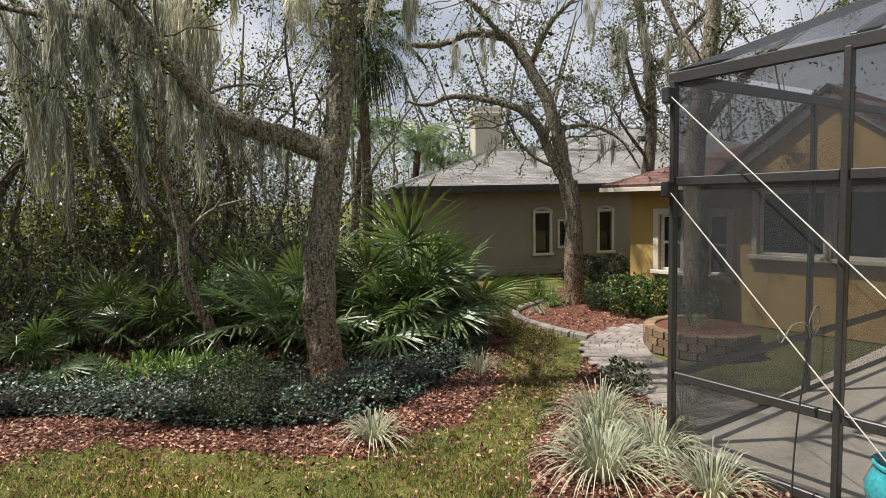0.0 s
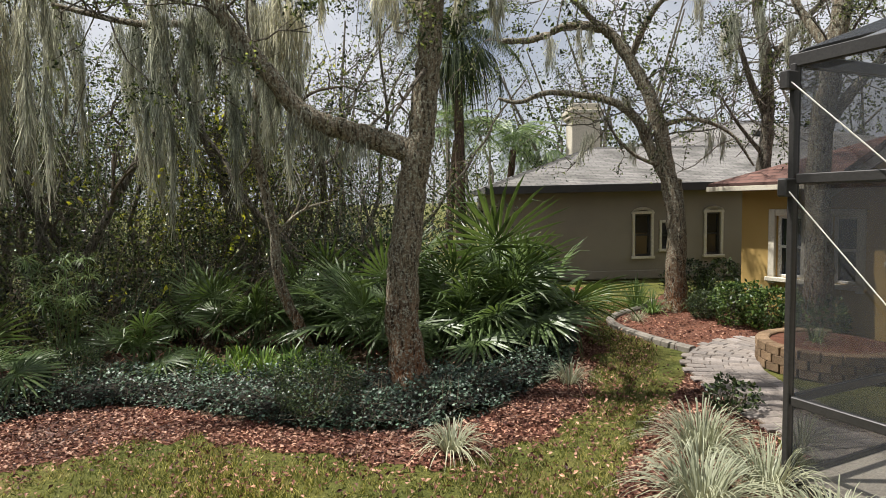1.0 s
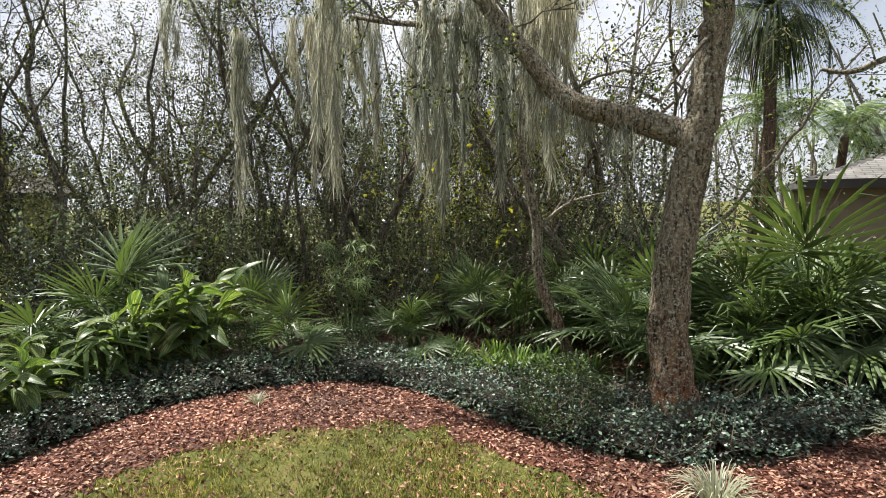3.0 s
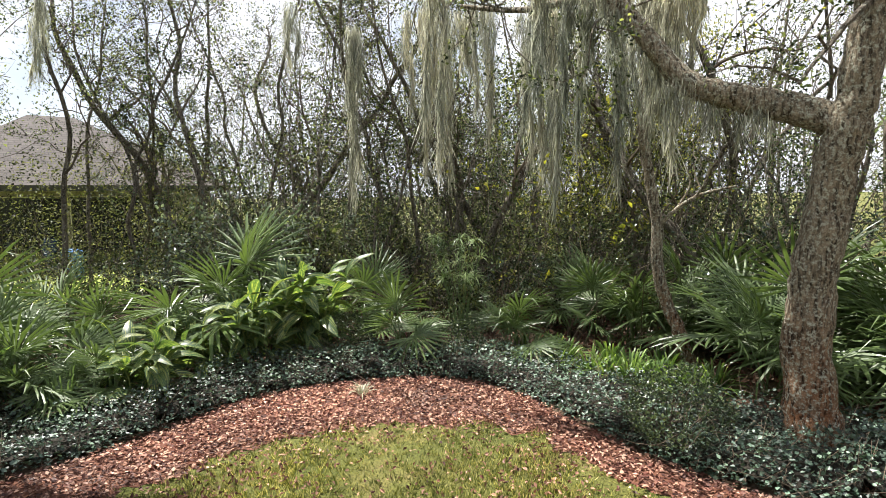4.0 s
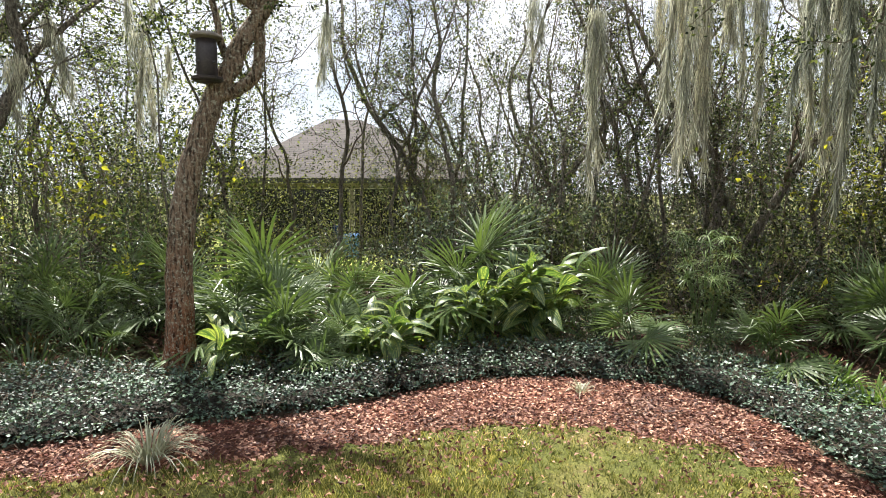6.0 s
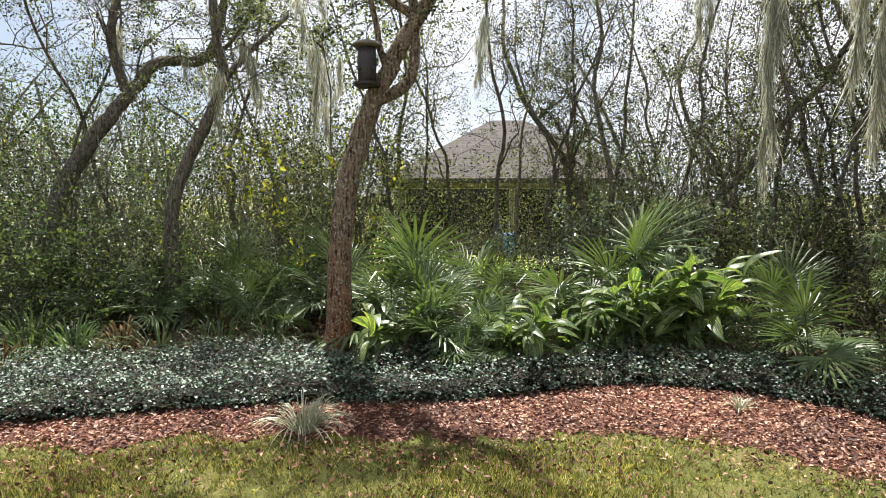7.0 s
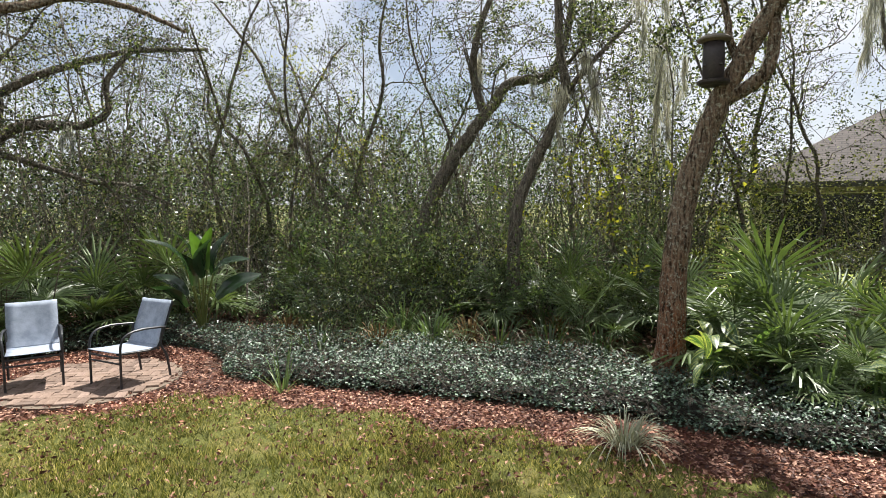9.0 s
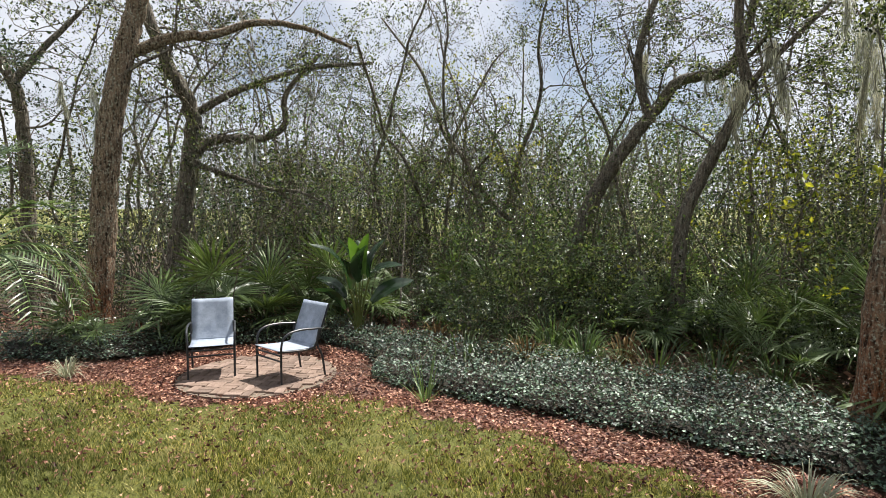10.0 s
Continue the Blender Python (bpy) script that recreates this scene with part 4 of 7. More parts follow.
T3 = [(4.9, 14.6, -0.05), (4.95, 14.6, 1.5), (5.0, 14.6, 3.0), (5.05, 14.6, 4.0), (4.95, 14.5, 5.2), (4.7, 14.5, 6.6), (4.5, 14.5, 8.0)]
grown_tree("tall_oak", "dark-barked oak rising beside the ochre house", [(T3, 0.17, 0.09), ([(5.02, 14.6, 3.9), (4.6, 14.5, 4.8), (4.3, 14.4, 5.8)], 0.09, 0.04), ([(4.98, 14.5, 5.0), (5.7, 14.3, 5.9), (6.4, 14.2, 6.6)], 0.08, 0.04), ([(5, 14.6, 3.0), (4.4, 14.4, 3.7), (4, 14.3, 4.3)], 0.05, 0.02)],
           14, OAK_LEAF, WOOD_BARK, 7000, from_height=3.6, twigs=20, twig=1.6, sides=12)

FT = [(-6.89, 0.72, -0.05), (-6.89, 0.76, 0.68), (-6.9, 0.78, 1.31), (-6.9, 0.88, 2.05), (-6.92, 1.04, 2.66), (-6.92, 1.21, 3.16), (-6.93, 1.37, 3.47), (-6.94, 1.54, 3.79), (-6.93, 1.77, 4.15), (-6.9, 2.16, 4.8), (-6.87, 2.46, 5.8)]
grown_tree("feeder_oak", "leaning forked oak with reddish bark and lichen", [(FT, 0.155, 0.07), ([(-6.91, 1.2, 3.12), (-6.94, 1.48, 3.26), (-6.94, 1.65, 3.42), (-6.94, 1.7, 3.75), (-6.94, 1.68, 4.2), (-6.8, 1.6, 5.2)], 0.075, 0.05), ([(-6.92, 1.38, 3.5), (-6.93, 1.28, 3.75), (-6.93, 1.25, 4.0), (-6.92, 1.13, 4.5)], 0.045, 0.03),
            ([(-6.92, 1.72, 4.1), (-7, 0.97, 4.6), (-7.09, 0.26, 4.9), (-7.13, -0.55, 5.3)], 0.06, 0.03)], 15, OAK_LEAF, FEEDER_BARK, 8500, from_height=4.35, twigs=26, twig=1.4, sides=16)

F2 = [(-9.9, -4.76, -0.05), (-9.87, -4.65, 0.6), (-10, -4.37, 1.93), (-10.24, -3.95, 2.89), (-10.44, -3.6, 3.47), (-10.62, -3.24, 3.96), (-10.76, -2.91, 4.4), (-11.02, -2.25, 4.5), (-11.15, -1.97, 5.1), (-11.17, -1.78, 6.2)]
grown_tree("curved_oak", "bent dark oak trunk with two spreading limbs in the woods", [(F2, 0.17, 0.06), ([(-10.52, -3.41, 3.85), (-10.44, -3.57, 4.6), (-10.5, -3.48, 5.4), (-10.6, -3.07, 6.4)], 0.09, 0.05), ([(-10.93, -2.44, 4.45), (-10.76, -1.8, 4.6), (-10.58, -1.16, 5.2)], 0.05, 0.03)],
           16, OAK_LEAF, WOOD_BARK, 6500, from_height=2.8, twigs=20, twig=1.5, sides=12)
F3 = [(-9.14, -2.22, -0.05), (-9.2, -2.18, 0.9), (-9.25, -2.14, 1.9), (-9.41, -1.87, 2.75), (-9.52, -1.59, 3.35), (-9.61, -1.41, 3.9), (-9.59, -1.51, 4.6), (-9.48, -1.54, 6)]
grown_tree("vine_clad_trunk", "grey woodland trunk hung with moss and vines", [(F3, 0.12, 0.06), ([(-9.61, -1.44, 3.85), (-9.8, -1, 4.4), (-10.01, -0.44, 5.0)], 0.06, 0.03)], 17, OAK_LEAF, WOOD_BARK, 4000, from_height=2.4, twigs=16, twig=1.3)

BL = [(-2.79, -8.82, -0.05), (-2.88, -8.75, 1.32), (-2.98, -8.73, 2.66), (-3.12, -8.69, 3.74), (-3.3, -8.64, 4.68), (-3.52, -8.58, 5.5), (-3.66, -8.51, 7.0)]
grown_tree("straight_oak", "straight brown-barked oak at the woodland edge", [(BL, 0.215, 0.14), ([(-3.35, -8.63, 4.6), (-3.97, -8.42, 4.92), (-4.58, -8.16, 5.04), (-5.16, -7.87, 5.3), (-5.91, -7.56, 5.3), (-6.62, -7.1, 5.0)], 0.10, 0.03)], 18, OAK_LEAF, FEEDER_BARK, 4500, from_height=4.2, twigs=14, twig=1.5, sides=16)
B3 = [(-4.29, -9.87, -0.05), (-4.5, -9.82, 1.5), (-4.72, -9.76, 3.0), (-4.78, -9.72, 4.0), (-4.38, -9.9, 4.9), (-3.95, -10.01, 6.2)]
grown_tree("spreading_oak", "old woodland oak with long level limbs", [(B3, 0.20, 0.10), ([(-4.74, -9.77, 3.1), (-5.17, -9.55, 3.45), (-5.91, -9.2, 3.5), (-6.32, -8.98, 3.8), (-6.37, -8.99, 4.4), (-6.91, -8.6, 5.2)], 0.10, 0.04), ([(-4.72, -9.76, 3.0), (-5.41, -9.4, 2.75), (-6.03, -9.12, 2.5), (-6.56, -8.83, 2.45), (-7.15, -8.44, 2.1)], 0.06, 0.02),
            ([(-4.78, -9.72, 3.9), (-5.53, -9.32, 4.4), (-6.67, -8.75, 4.9), (-7.84, -8.08, 5.1)], 0.08, 0.03), ([(-6.21, -9.01, 2.5), (-6.54, -8.92, 2.0), (-6.75, -8.87, 1.5)], 0.03, 0.012)], 19, OAK_LEAF, WOOD_BARK, 8000, from_height=1.9, twigs=18, twig=1.4, sides=14)
B2 = [(-2.47, -12.14, -0.05), (-2.49, -12.05, 1.7), (-2.49, -11.94, 3.05), (-2.36, -11.95, 4.5), (-1.78, -12.05, 5.3), (-1.16, -12.07, 6.7)]
grown_tree("forked_oak", "forked grey oak further back in the woods", [(B2, 0.15, 0.08), ([(-2.37, -11.95, 4.5), (-2.85, -11.82, 5.2), (-3.48, -11.75, 6.0)], 0.08, 0.04)], 20, OAK_LEAF, WOOD_BARK, 4000, from_height=3.4, twigs=16, twig=1.5)

BENT = [(-5.3, 10.85, -0.05), (-5.42, 10.75, 1.2), (-5.62, 10.62, 2.3), (-5.85, 10.5, 3.2), (-6.2, 10.25, 4.1), (-6.6, 9.95, 4.9), (-7.0, 9.7, 6.2)]
grown_tree("bent_oak", "slim dark oak stem leaning through the woods", [(BENT, 0.085, 0.04), ([(-5.85, 10.5, 3.2), (-5.6, 10.6, 3.7), (-5.5, 10.6, 4.5)], 0.035, 0.015), ([(-5.7, 10.58, 2.6), (-6.3, 10.4, 2.9), (-6.9, 10.2, 2.8)], 0.03, 0.012)], 22, OAK_LEAF, WOOD_BARK, 2200, from_height=2.4, twigs=14, twig=1.0)

T5 = [(4.2, 10.0, -0.05), (4.21, 10.0, 1.0), (4.19, 10.02, 2.2), (4.21, 10.0, 3.2), (4.35, 9.9, 4.4), (4.45, 9.8, 6.0)]
grown_tree("patio_oak", "grey-barked oak beside the path and block planter", [(T5, 0.21, 0.11), ([(4.22, 10, 3.1), (4.65, 9.8, 3.8), (5.2, 9.6, 4.4), (5.9, 9.4, 4.9)], 0.09, 0.03), ([(4.3, 9.9, 4.1), (3.9, 10.2, 5.0), (3.5, 10.3, 6.0)], 0.08, 0.03)],
           21, OAK_LEAF, OAK_BARK, 5000, from_height=3.6, twigs=12, twig=1.2, sides=14)

# ---- woods ----
def wood_tree(seed, height, lean, leaf_mat, leaf_count, r0=0.07, low=1.6, leaf=0.065, sparse=1.0):
    """A slim woodland tree: crooked trunk, twigs nearly from the ground and a thin crown."""
    r = rng(seed)
    root = thing("woodland_tree", "slim crooked woodland tree with thin evergreen crown", "tree", "trees in the woods")
    pts = [np.array([0, 0, -0.1])]
    d = np.array([lean * 0.25, 0, 1.0])
    for _ in range(13):
        d = d + r.normal(size=3) * [0.24, 0.24, 0.08] + [lean * 0.025, 0, 0.14]
        d /= np.linalg.norm(d)
        pts.append(pts[-1] + d * height / 13)
    line = spline(pts, 26)
    s = Soup()
    rad = np.linspace(r0, r0 * 0.25, 26)
    tube(s, line, rad, 8, 0.12, r)
    s.object("trunk", WOOD_BARK, root, smooth=True)
    wood, tips = Soup(), []
    for _ in range(3):
        i = int(r.integers(8, 20))
        way = np.array([*r.normal(size=2) * 0.8, 1.3])
        branches(r, line[i], way, r.uniform(1.2, 2.1), rad[i] * 0.55, 2, wood, tips, kids=3, crook=0.45)
    for _ in range(int(15 * sparse)):
        i = int(r.integers(int(26 * low / height), 26))
        way = r.normal(size=3)
        way[2] = way[2] * 0.4 + 0.35
        branches(r, line[i], way, r.uniform(0.7, 1.7), max(0.008, rad[i] * 0.28), 1, wood, tips, kids=3, crook=0.45)
    tagged(wood.object("twig_growth", TWIG, root, "thin brown crooked twigs"), kind="stuff")
    s = Soup()
    leaves(s, crown(r, tips, int(leaf_count * 1.05), 0.085), r, leaf * 0.74, 0.55)
    # extra leaves at the top, mostly out of view, added to shade the woods
    shade_head = line[r.integers(19, 26, 480)] + r.normal(size=(480, 3)) * [0.7, 0.7, 0.35]
    leaves(s, shade_head[shade_head[:, 2] > height * 0.8], r, 0.075, 0.55)
    s.object("crown", leaf_mat, root)
    return root


def shrub(seed, height, width, leaf_mat, leaf_count, leaf=0.055, stems=10, label="leggy evergreen woodland shrub", name="woodland_shrub", group="shrubs in the woods"):
    r = rng(seed)
    root = thing(name, label, "shrub", group)
    wood, tips = Soup(), []
    for _ in range(stems):
        a = r.random() * 2 * np.pi
        p = np.array([math.cos(a), math.sin(a), 0]) * width * 0.25 * r.random()
        branches(r, p - [0, 0, 0.05], np.array([math.cos(a) * 0.45, math.sin(a) * 0.45, 1.0]), height * r.uniform(0.6, 1.1), 0.008, 1, wood, tips, kids=3, crook=0.34)
    tagged(wood.object("stem_growth", TWIG, root, "bare brown stems"), kind="stuff")
    s = Soup()
    leaves(s, crown(r, tips, int(leaf_count * 0.62), 0.07), r, leaf * 1.22, 0.55, 0.1)
    s.object("foliage", leaf_mat, root)
    return root


TREES = [wood_tree(101, 7.5, 0.2, OAK_LEAF, 2600), wood_tree(102, 8.5, -0.3, OAK_LEAF, 2900, 0.09, 2.2), wood_tree(103, 6.5, 0.5, BRUSH_LEAF, 2300, 0.05, 1.2), wood_tree(104, 9.0, 0.1, OAK_LEAF, 3000, 0.10, 2.6, 0.07),
         wood_tree(105, 5.5, -0.6, DARK_LEAF, 2400, 0.05, 1.0), wood_tree(106, 8.0, 0.0, BRUSH_LEAF, 2400, 0.06, 1.5, 0.055), wood_tree(107, 7.0, 0.35, YELLOW_LEAF, 1500, 0.05, 1.8, 0.07)]
SHRUBS = [shrub(121, 2.2, 1.6, DARK_LEAF, 2200), shrub(122, 1.6, 1.5, BRUSH_LEAF, 1700, 0.05), shrub(123, 2.8, 1.8, OAK_LEAF, 2300, 0.06), shrub(124, 1.1, 1.3, BOX_LEAF, 1700, 0.045)]


SWEEP_X = (14, 34, 44, 57, 77, 108, 123), (0.1, 0.0, 0.22, 0.21, 0.28, 0.2, -0.09)
SWEEP_Y = (14, 34, 44, 57, 77, 123), (0.3, 0.85, 1.22, 1.49, 1.84, 1.87)
SWEEP_TURN = (14, 34, 44, 57, 77, 123), (0, 1.6, 4.4, 8.1, 11.4, 12.1)


def polar(yaw, dist):
    """A place seen from the walk: yaw degrees along its sweep to the left of north, and metres from the eye."""
    ex, ey = np.interp(yaw, *SWEEP_X), np.interp(yaw, *SWEEP_Y)
    a = radians(yaw + np.interp(yaw, *SWEEP_TURN))
    return float(ex - math.sin(a) * dist), float(ey + math.cos(a) * dist)


rw = rng(77)
spots = []
for k in range(400):
    yaw = rw.uniform(7, 158)
    near = 9.6 if yaw < 33 else 12.6 if yaw < 66 else 11.5 if yaw < 75 else 12.2
    dist = near + (rw.random() ** 0.8) * 11
    if 66 < yaw < 84:
        continue
    if (yaw < 12 and dist > 13) or (126 < yaw < 135 and dist < 15.5):
        continue
    p = polar(yaw, dist)
    if min([math.hypot(p[0] - q[0], p[1] - q[1]) for q in spots] or [9]) < 0.95:
        continue
    spots.append(p)
    if len(spots) >= 64:
        break
for k, (x, y) in enumerate(spots):
    which = TREES[k % 6 if k % 11 else 6]
    m = pose(x, y, 0, 0, 0, rw.uniform(0, 360)) @ Matrix.Scale(rw.uniform(0.8, 1.2), 4)
    if k < len(TREES):
        TREES[k].matrix_basis = m
    else:
        copy_thing(which, m)
low = []
for k in range(600):
    yaw = rw.uniform(9, 158)
    near = 9.0 if yaw < 45 else 9.8 if yaw < 70 else 10.8 if yaw < 112 else 11.2
    dist = near + rw.random() * 8
    if 66 < yaw < 84:
        continue
    p = polar(yaw, dist)
    if min([math.hypot(p[0] - q[0], p[1] - q[1]) for q in low] or [9]) < 0.9:
        continue
    low.append(p)
    if len(low) >= 84:
        break
for k, (x, y) in enumerate(low):
    m = pose(x, y, 0, 0, 0, rw.uniform(0, 360)) @ Matrix.Scale(rw.uniform(0.7, 1.15), 4)
    if k < len(SHRUBS):
        SHRUBS[k].matrix_basis = m
    else:
        copy_thing(SHRUBS[int(rw.integers(0, 4))], m)

# dry stems and fallen twigs among the trees
rb = rng(88)
s = Soup()
for k in range(1300):
    yaw = rb.uniform(6, 158)
    near = 8.8 if yaw < 45 else 9.6 if yaw < 75 else 10.4
    x, y = polar(yaw, near + rb.random() ** 1.3 * 9)
    h = rb.uniform(0.4, 2.2)
    d = np.array([rb.normal() * 0.4, rb.normal() * 0.4, 1.0])
    p = np.array([x, y, -0.05])
    tube(s, [p, p + d * h * 0.35 + rb.normal(size=3) * 0.06, p + d * h * 0.7 + rb.normal(size=3) * 0.12, p + d * h + rb.normal(size=3) * 0.2], [0.008, 0.006, 0.005, 0.003], 3)
tagged(s.object("dry_brush", TWIG), "tangle of thin dry brown stems in the woods", "brush", "", "stuff")

s = Soup()
for k in range(620):
    yaw = rb.uniform(14, 62) if k % 2 else rb.uniform(85, 152)
    x, y = polar(yaw, rb.uniform(10.2, 18))
    h, p = rb.uniform(2.4, 6.5), np.array([x, y, -0.05])
    line, d = [p], np.array([rb.normal() * 0.12, rb.normal() * 0.12, 1.0])
    for _ in range(8):
        d = d + rb.normal(size=3) * [0.24, 0.24, 0.05] + [0, 0, 0.15]
        d /= np.linalg.norm(d)
        line.append(line[-1] + d * h / 8)
    r_low = rb.uniform(0.008, 0.024)
    tube(s, line, np.linspace(r_low, 0.004, 9), 4)
    for _ in range(5):
        i = int(rb.integers(2, 8))
        way = np.array([*rb.normal(size=2), rb.uniform(0.2, 1.2)])
        way *= rb.uniform(0.4, 1.1) / np.linalg.norm(way)
        mid = line[i] + way * 0.5 + rb.normal(size=3) * 0.06
        tube(s, [line[i], mid, line[i] + way + rb.normal(size=3) * 0.1], [0.006, 0.0045, 0.003], 3)
tagged(s.object("thin_stems", WOOD_BARK), "thin crooked grey stems of young woodland growth", "brush", "", "stuff")

# far woods closing the view
s, wood = Soup(), Soup()
for k in range(230):
    yaw = rb.uniform(-32, 168)
    dist = rb.uniform(30, 60)
    if 55 < yaw < 86:
        dist = rb.uniform(40, 62)
    x, y = polar(yaw, dist)
    h = rb.uniform(5, 13) if yaw < 55 else rb.uniform(4, 8)
    tube(wood, [(x, y, -0.1), (x + rb.normal() * 0.5, y + rb.normal() * 0.5, h * 0.5), (x + rb.normal(), y + rb.normal(), h)], [0.12, 0.09, 0.04], 4)
    heads = np.array([x, y, h * 0.66]) + rb.normal(size=(9, 3)) * [1.9, 1.9, h * 0.17]
    c = heads[rb.integers(0, 9, 300)] + rb.normal(size=(300, 3)) * [0.7, 0.7, 0.5]
    c[:, 2] = np.abs(c[:, 2])
    leaves(s, c, rb, 0.2, 0.6)
tagged(s.object("far_woods", OAK_LEAF), "distant tree crowns beyond the houses", "woods", "", "stuff")
tagged(wood.object("far_trunks", WOOD_BARK), "distant tree trunks beyond the houses", "woods", "", "stuff")

# low thicket of leaves among the stems
rt = rng(91)
for label, mat, clusters, each, size, top in (("dark evergreen undergrowth leaves in the woods", DARK_LEAF, 620, 70, 0.06, 2.3), ("olive and brown undergrowth leaves in the woods", BRUSH_LEAF, 620, 62, 0.055, 2.9), ("green undergrowth leaves in the woods", OAK_LEAF, 420, 62, 0.055, 3.4)):
    s = Soup()
    for k in range(clusters):
        yaw = rt.uniform(4, 160)
        near = 9.4 if yaw < 45 else 10.0 if yaw < 72 else 11.0
        if 66 < yaw < 82:
            x, y = polar(yaw, near + rt.random() * 4)
            z = rt.uniform(0.1, 1.1)
        else:
            d = rt.random() ** 1.2 * 10
            x, y = polar(yaw, near + d)
            z = 0.15 + top * rt.random() ** 1.3 * (1 + d * 0.05)
        if yaw < 14 and math.hypot(x, y) > 13.5:
            continue
        leaves(s, np.array([x, y, z]) + rt.normal(size=(each, 3)) * [0.3, 0.3, 0.24], rt, size, 0.5, 0.0, 0.15, 0.25)
    for v in s.v:
        v[:, 2] = np.maximum(v[:, 2], 0.01)
    tagged(s.object("thicket", mat), label, "undergrowth", "", "stuff")
s = Soup()
for k in range(330):
    x, y = polar(rt.uniform(15, 38) if k % 3 else rt.uniform(38, 61), rt.uniform(11.5, 17))
    leaves(s, np.array([x, y, 0.3 + 4.0 * rt.random() ** 1.25]) + rt.normal(size=(60, 3)) * [0.30, 0.30, 0.24], rt, 0.062, 0.55, 0.0, 0.15, 0.2)
for v in s.v:
    v[:, 2] = np.maximum(v[:, 2], 0.01)
tagged(s.object("thicket", DARK_LEAF), "dark leafy evergreen growth behind the oak", "undergrowth", "", "stuff")
for k, (yaw, d, sc) in enumerate([(58, 10.6, 1.15), (61, 10.9, 1.2), (64, 11.2, 1.0), (56, 11.4, 1.1), (72, 12, 0.5), (78, 11.6, 0.55), (88, 12, 1.0), (16, 11.8, 1.5), (18.5, 12.2, 1.6), (20.5, 11.9, 1.4), (90, 11.2, 0.8), (94, 11.6, 0.95), (98.5, 11, 0.75), (103, 11.8, 1.0), (108, 11.4, 0.85), (113, 11.7, 0.95), (119, 11.5, 0.9), (124, 11.9, 1.0), (136, 11.8, 0.9), (140, 12, 1.0)]):
    x, y = polar(yaw, d)
    copy_thing(SHRUBS[0], pose(x, y, 0, 0, 0, 67 * k) @ Matrix.Scale(sc, 4))
# brighter green than the near lawn, the sunlight put into its colour
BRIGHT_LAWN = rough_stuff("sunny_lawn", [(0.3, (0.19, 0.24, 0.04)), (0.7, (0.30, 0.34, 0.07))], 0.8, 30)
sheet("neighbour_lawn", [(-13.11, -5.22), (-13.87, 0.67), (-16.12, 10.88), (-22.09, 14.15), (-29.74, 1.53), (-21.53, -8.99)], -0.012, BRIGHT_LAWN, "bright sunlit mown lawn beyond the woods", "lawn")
# blue object of unknown kind, made as a plain bevelled box
blue = thing("covered_grill", "small blue box-shaped object on the far lawn", "grill", at=polar(71.3, 19.5) + (0,), turn=20)
part("cover", box_bm((0.5, 0.4, 0.8), (0, 0, 0.4), 0.06), BLUE_BOX, blue)

s = Soup()
for k in range(420):
    x, y = polar(rt.uniform(64, 92), rt.uniform(12.5, 17.5))
    leaves(s, np.array([x, y, 0.7 + 2.3 * rt.random()]) + rt.normal(size=(38, 3)) * [0.38, 0.38, 0.24], rt, 0.06, 0.55, 0.0, 0.15, 0.25)
tagged(s.object("thicket", BRUSH_LEAF), "thin leafy branches in front of the rear house", "undergrowth", "", "stuff")
s = Soup()
for k in range(820):
    yaw = rt.uniform(12, 62) if k % 3 == 0 else rt.uniform(86, 165)
    x, y = polar(yaw, rt.uniform(15, 25))
    top = 3.2 * (0.8 + 0.4 * math.sin(yaw * 0.7) + 0.3 * math.sin(yaw * 1.9 + 1))
    leaves(s, np.array([x, y, 0.2 + top * rt.random() ** 1.3]) + rt.normal(size=(66, 3)) * [0.5, 0.5, 0.35], rt, 0.10, 0.55, 0.0, 0.15, 0.25)
for v in s.v:
    v[:, 2] = np.maximum(v[:, 2], 0.01)
tagged(s.object("thicket", DARK_LEAF), "deep woodland foliage behind the first trees", "undergrowth", "", "stuff")
for k, (yaw, d, sc) in enumerate([(27, 12.6, 0.85), (30, 13.2, 0.95), (87, 12.2, 0.75), (92.5, 12.6, 0.85), (113, 13.5, 0.9)]):
    x, y = polar(yaw, d)
    copy_thing(TREES[6], pose(x, y, 0, 0, 0, 80 * k) @ Matrix.Scale(sc, 4))

SLIM = [wood_tree(108, 9.0, 0.06, OAK_LEAF, 2400, 0.055, 3.2, 0.06, 0.9), wood_tree(109, 8.0, -0.12, BRUSH_LEAF, 2200, 0.042, 2.6, 0.06, 0.7)]
for k, (yaw, d, sc) in enumerate([(73.2, 13.0, 1.0), (71.4, 13.6, 1.1), (69.0, 12.8, 0.9), (64.2, 13.2, 0.9), (61.0, 12.2, 1.15), (66.5, 15, 1.0), (75.6, 14.5, 0.9), (34, 11.6, 0.9), (37.5, 12.4, 1.0), (40, 11.2, 0.8), (42.6, 13, 1.0), (45, 11.8, 0.9), (47.5, 12.6, 1.1), (50, 11.4, 0.85), (52, 13.2, 1.0), (54.5, 12, 0.95), (29, 12.2, 0.9), (25.5, 11.6, 0.85), (96, 13, 0.9), (104, 13.6, 1.0), (118, 13.4, 0.9), (56.2, 13.6, 0.9), (58.6, 14.6, 1.0), (53.2, 15.2, 1.0), (49, 14.4, 0.95), (46.2, 15.4, 1.0), (57.6, 16.5, 1.05), (79.5, 14.2, 0.8), (81.5, 13.2, 0.85), (112, 13.8, 0.95), (124, 14, 0.9)]):
    m = pose(*polar(yaw, d), 0, 0, 0, 50 * k) @ Matrix.Scale(sc, 4)
    if k < 2:
        SLIM[k].matrix_basis = m
    else:
        copy_thing(SLIM[k % 2], m)
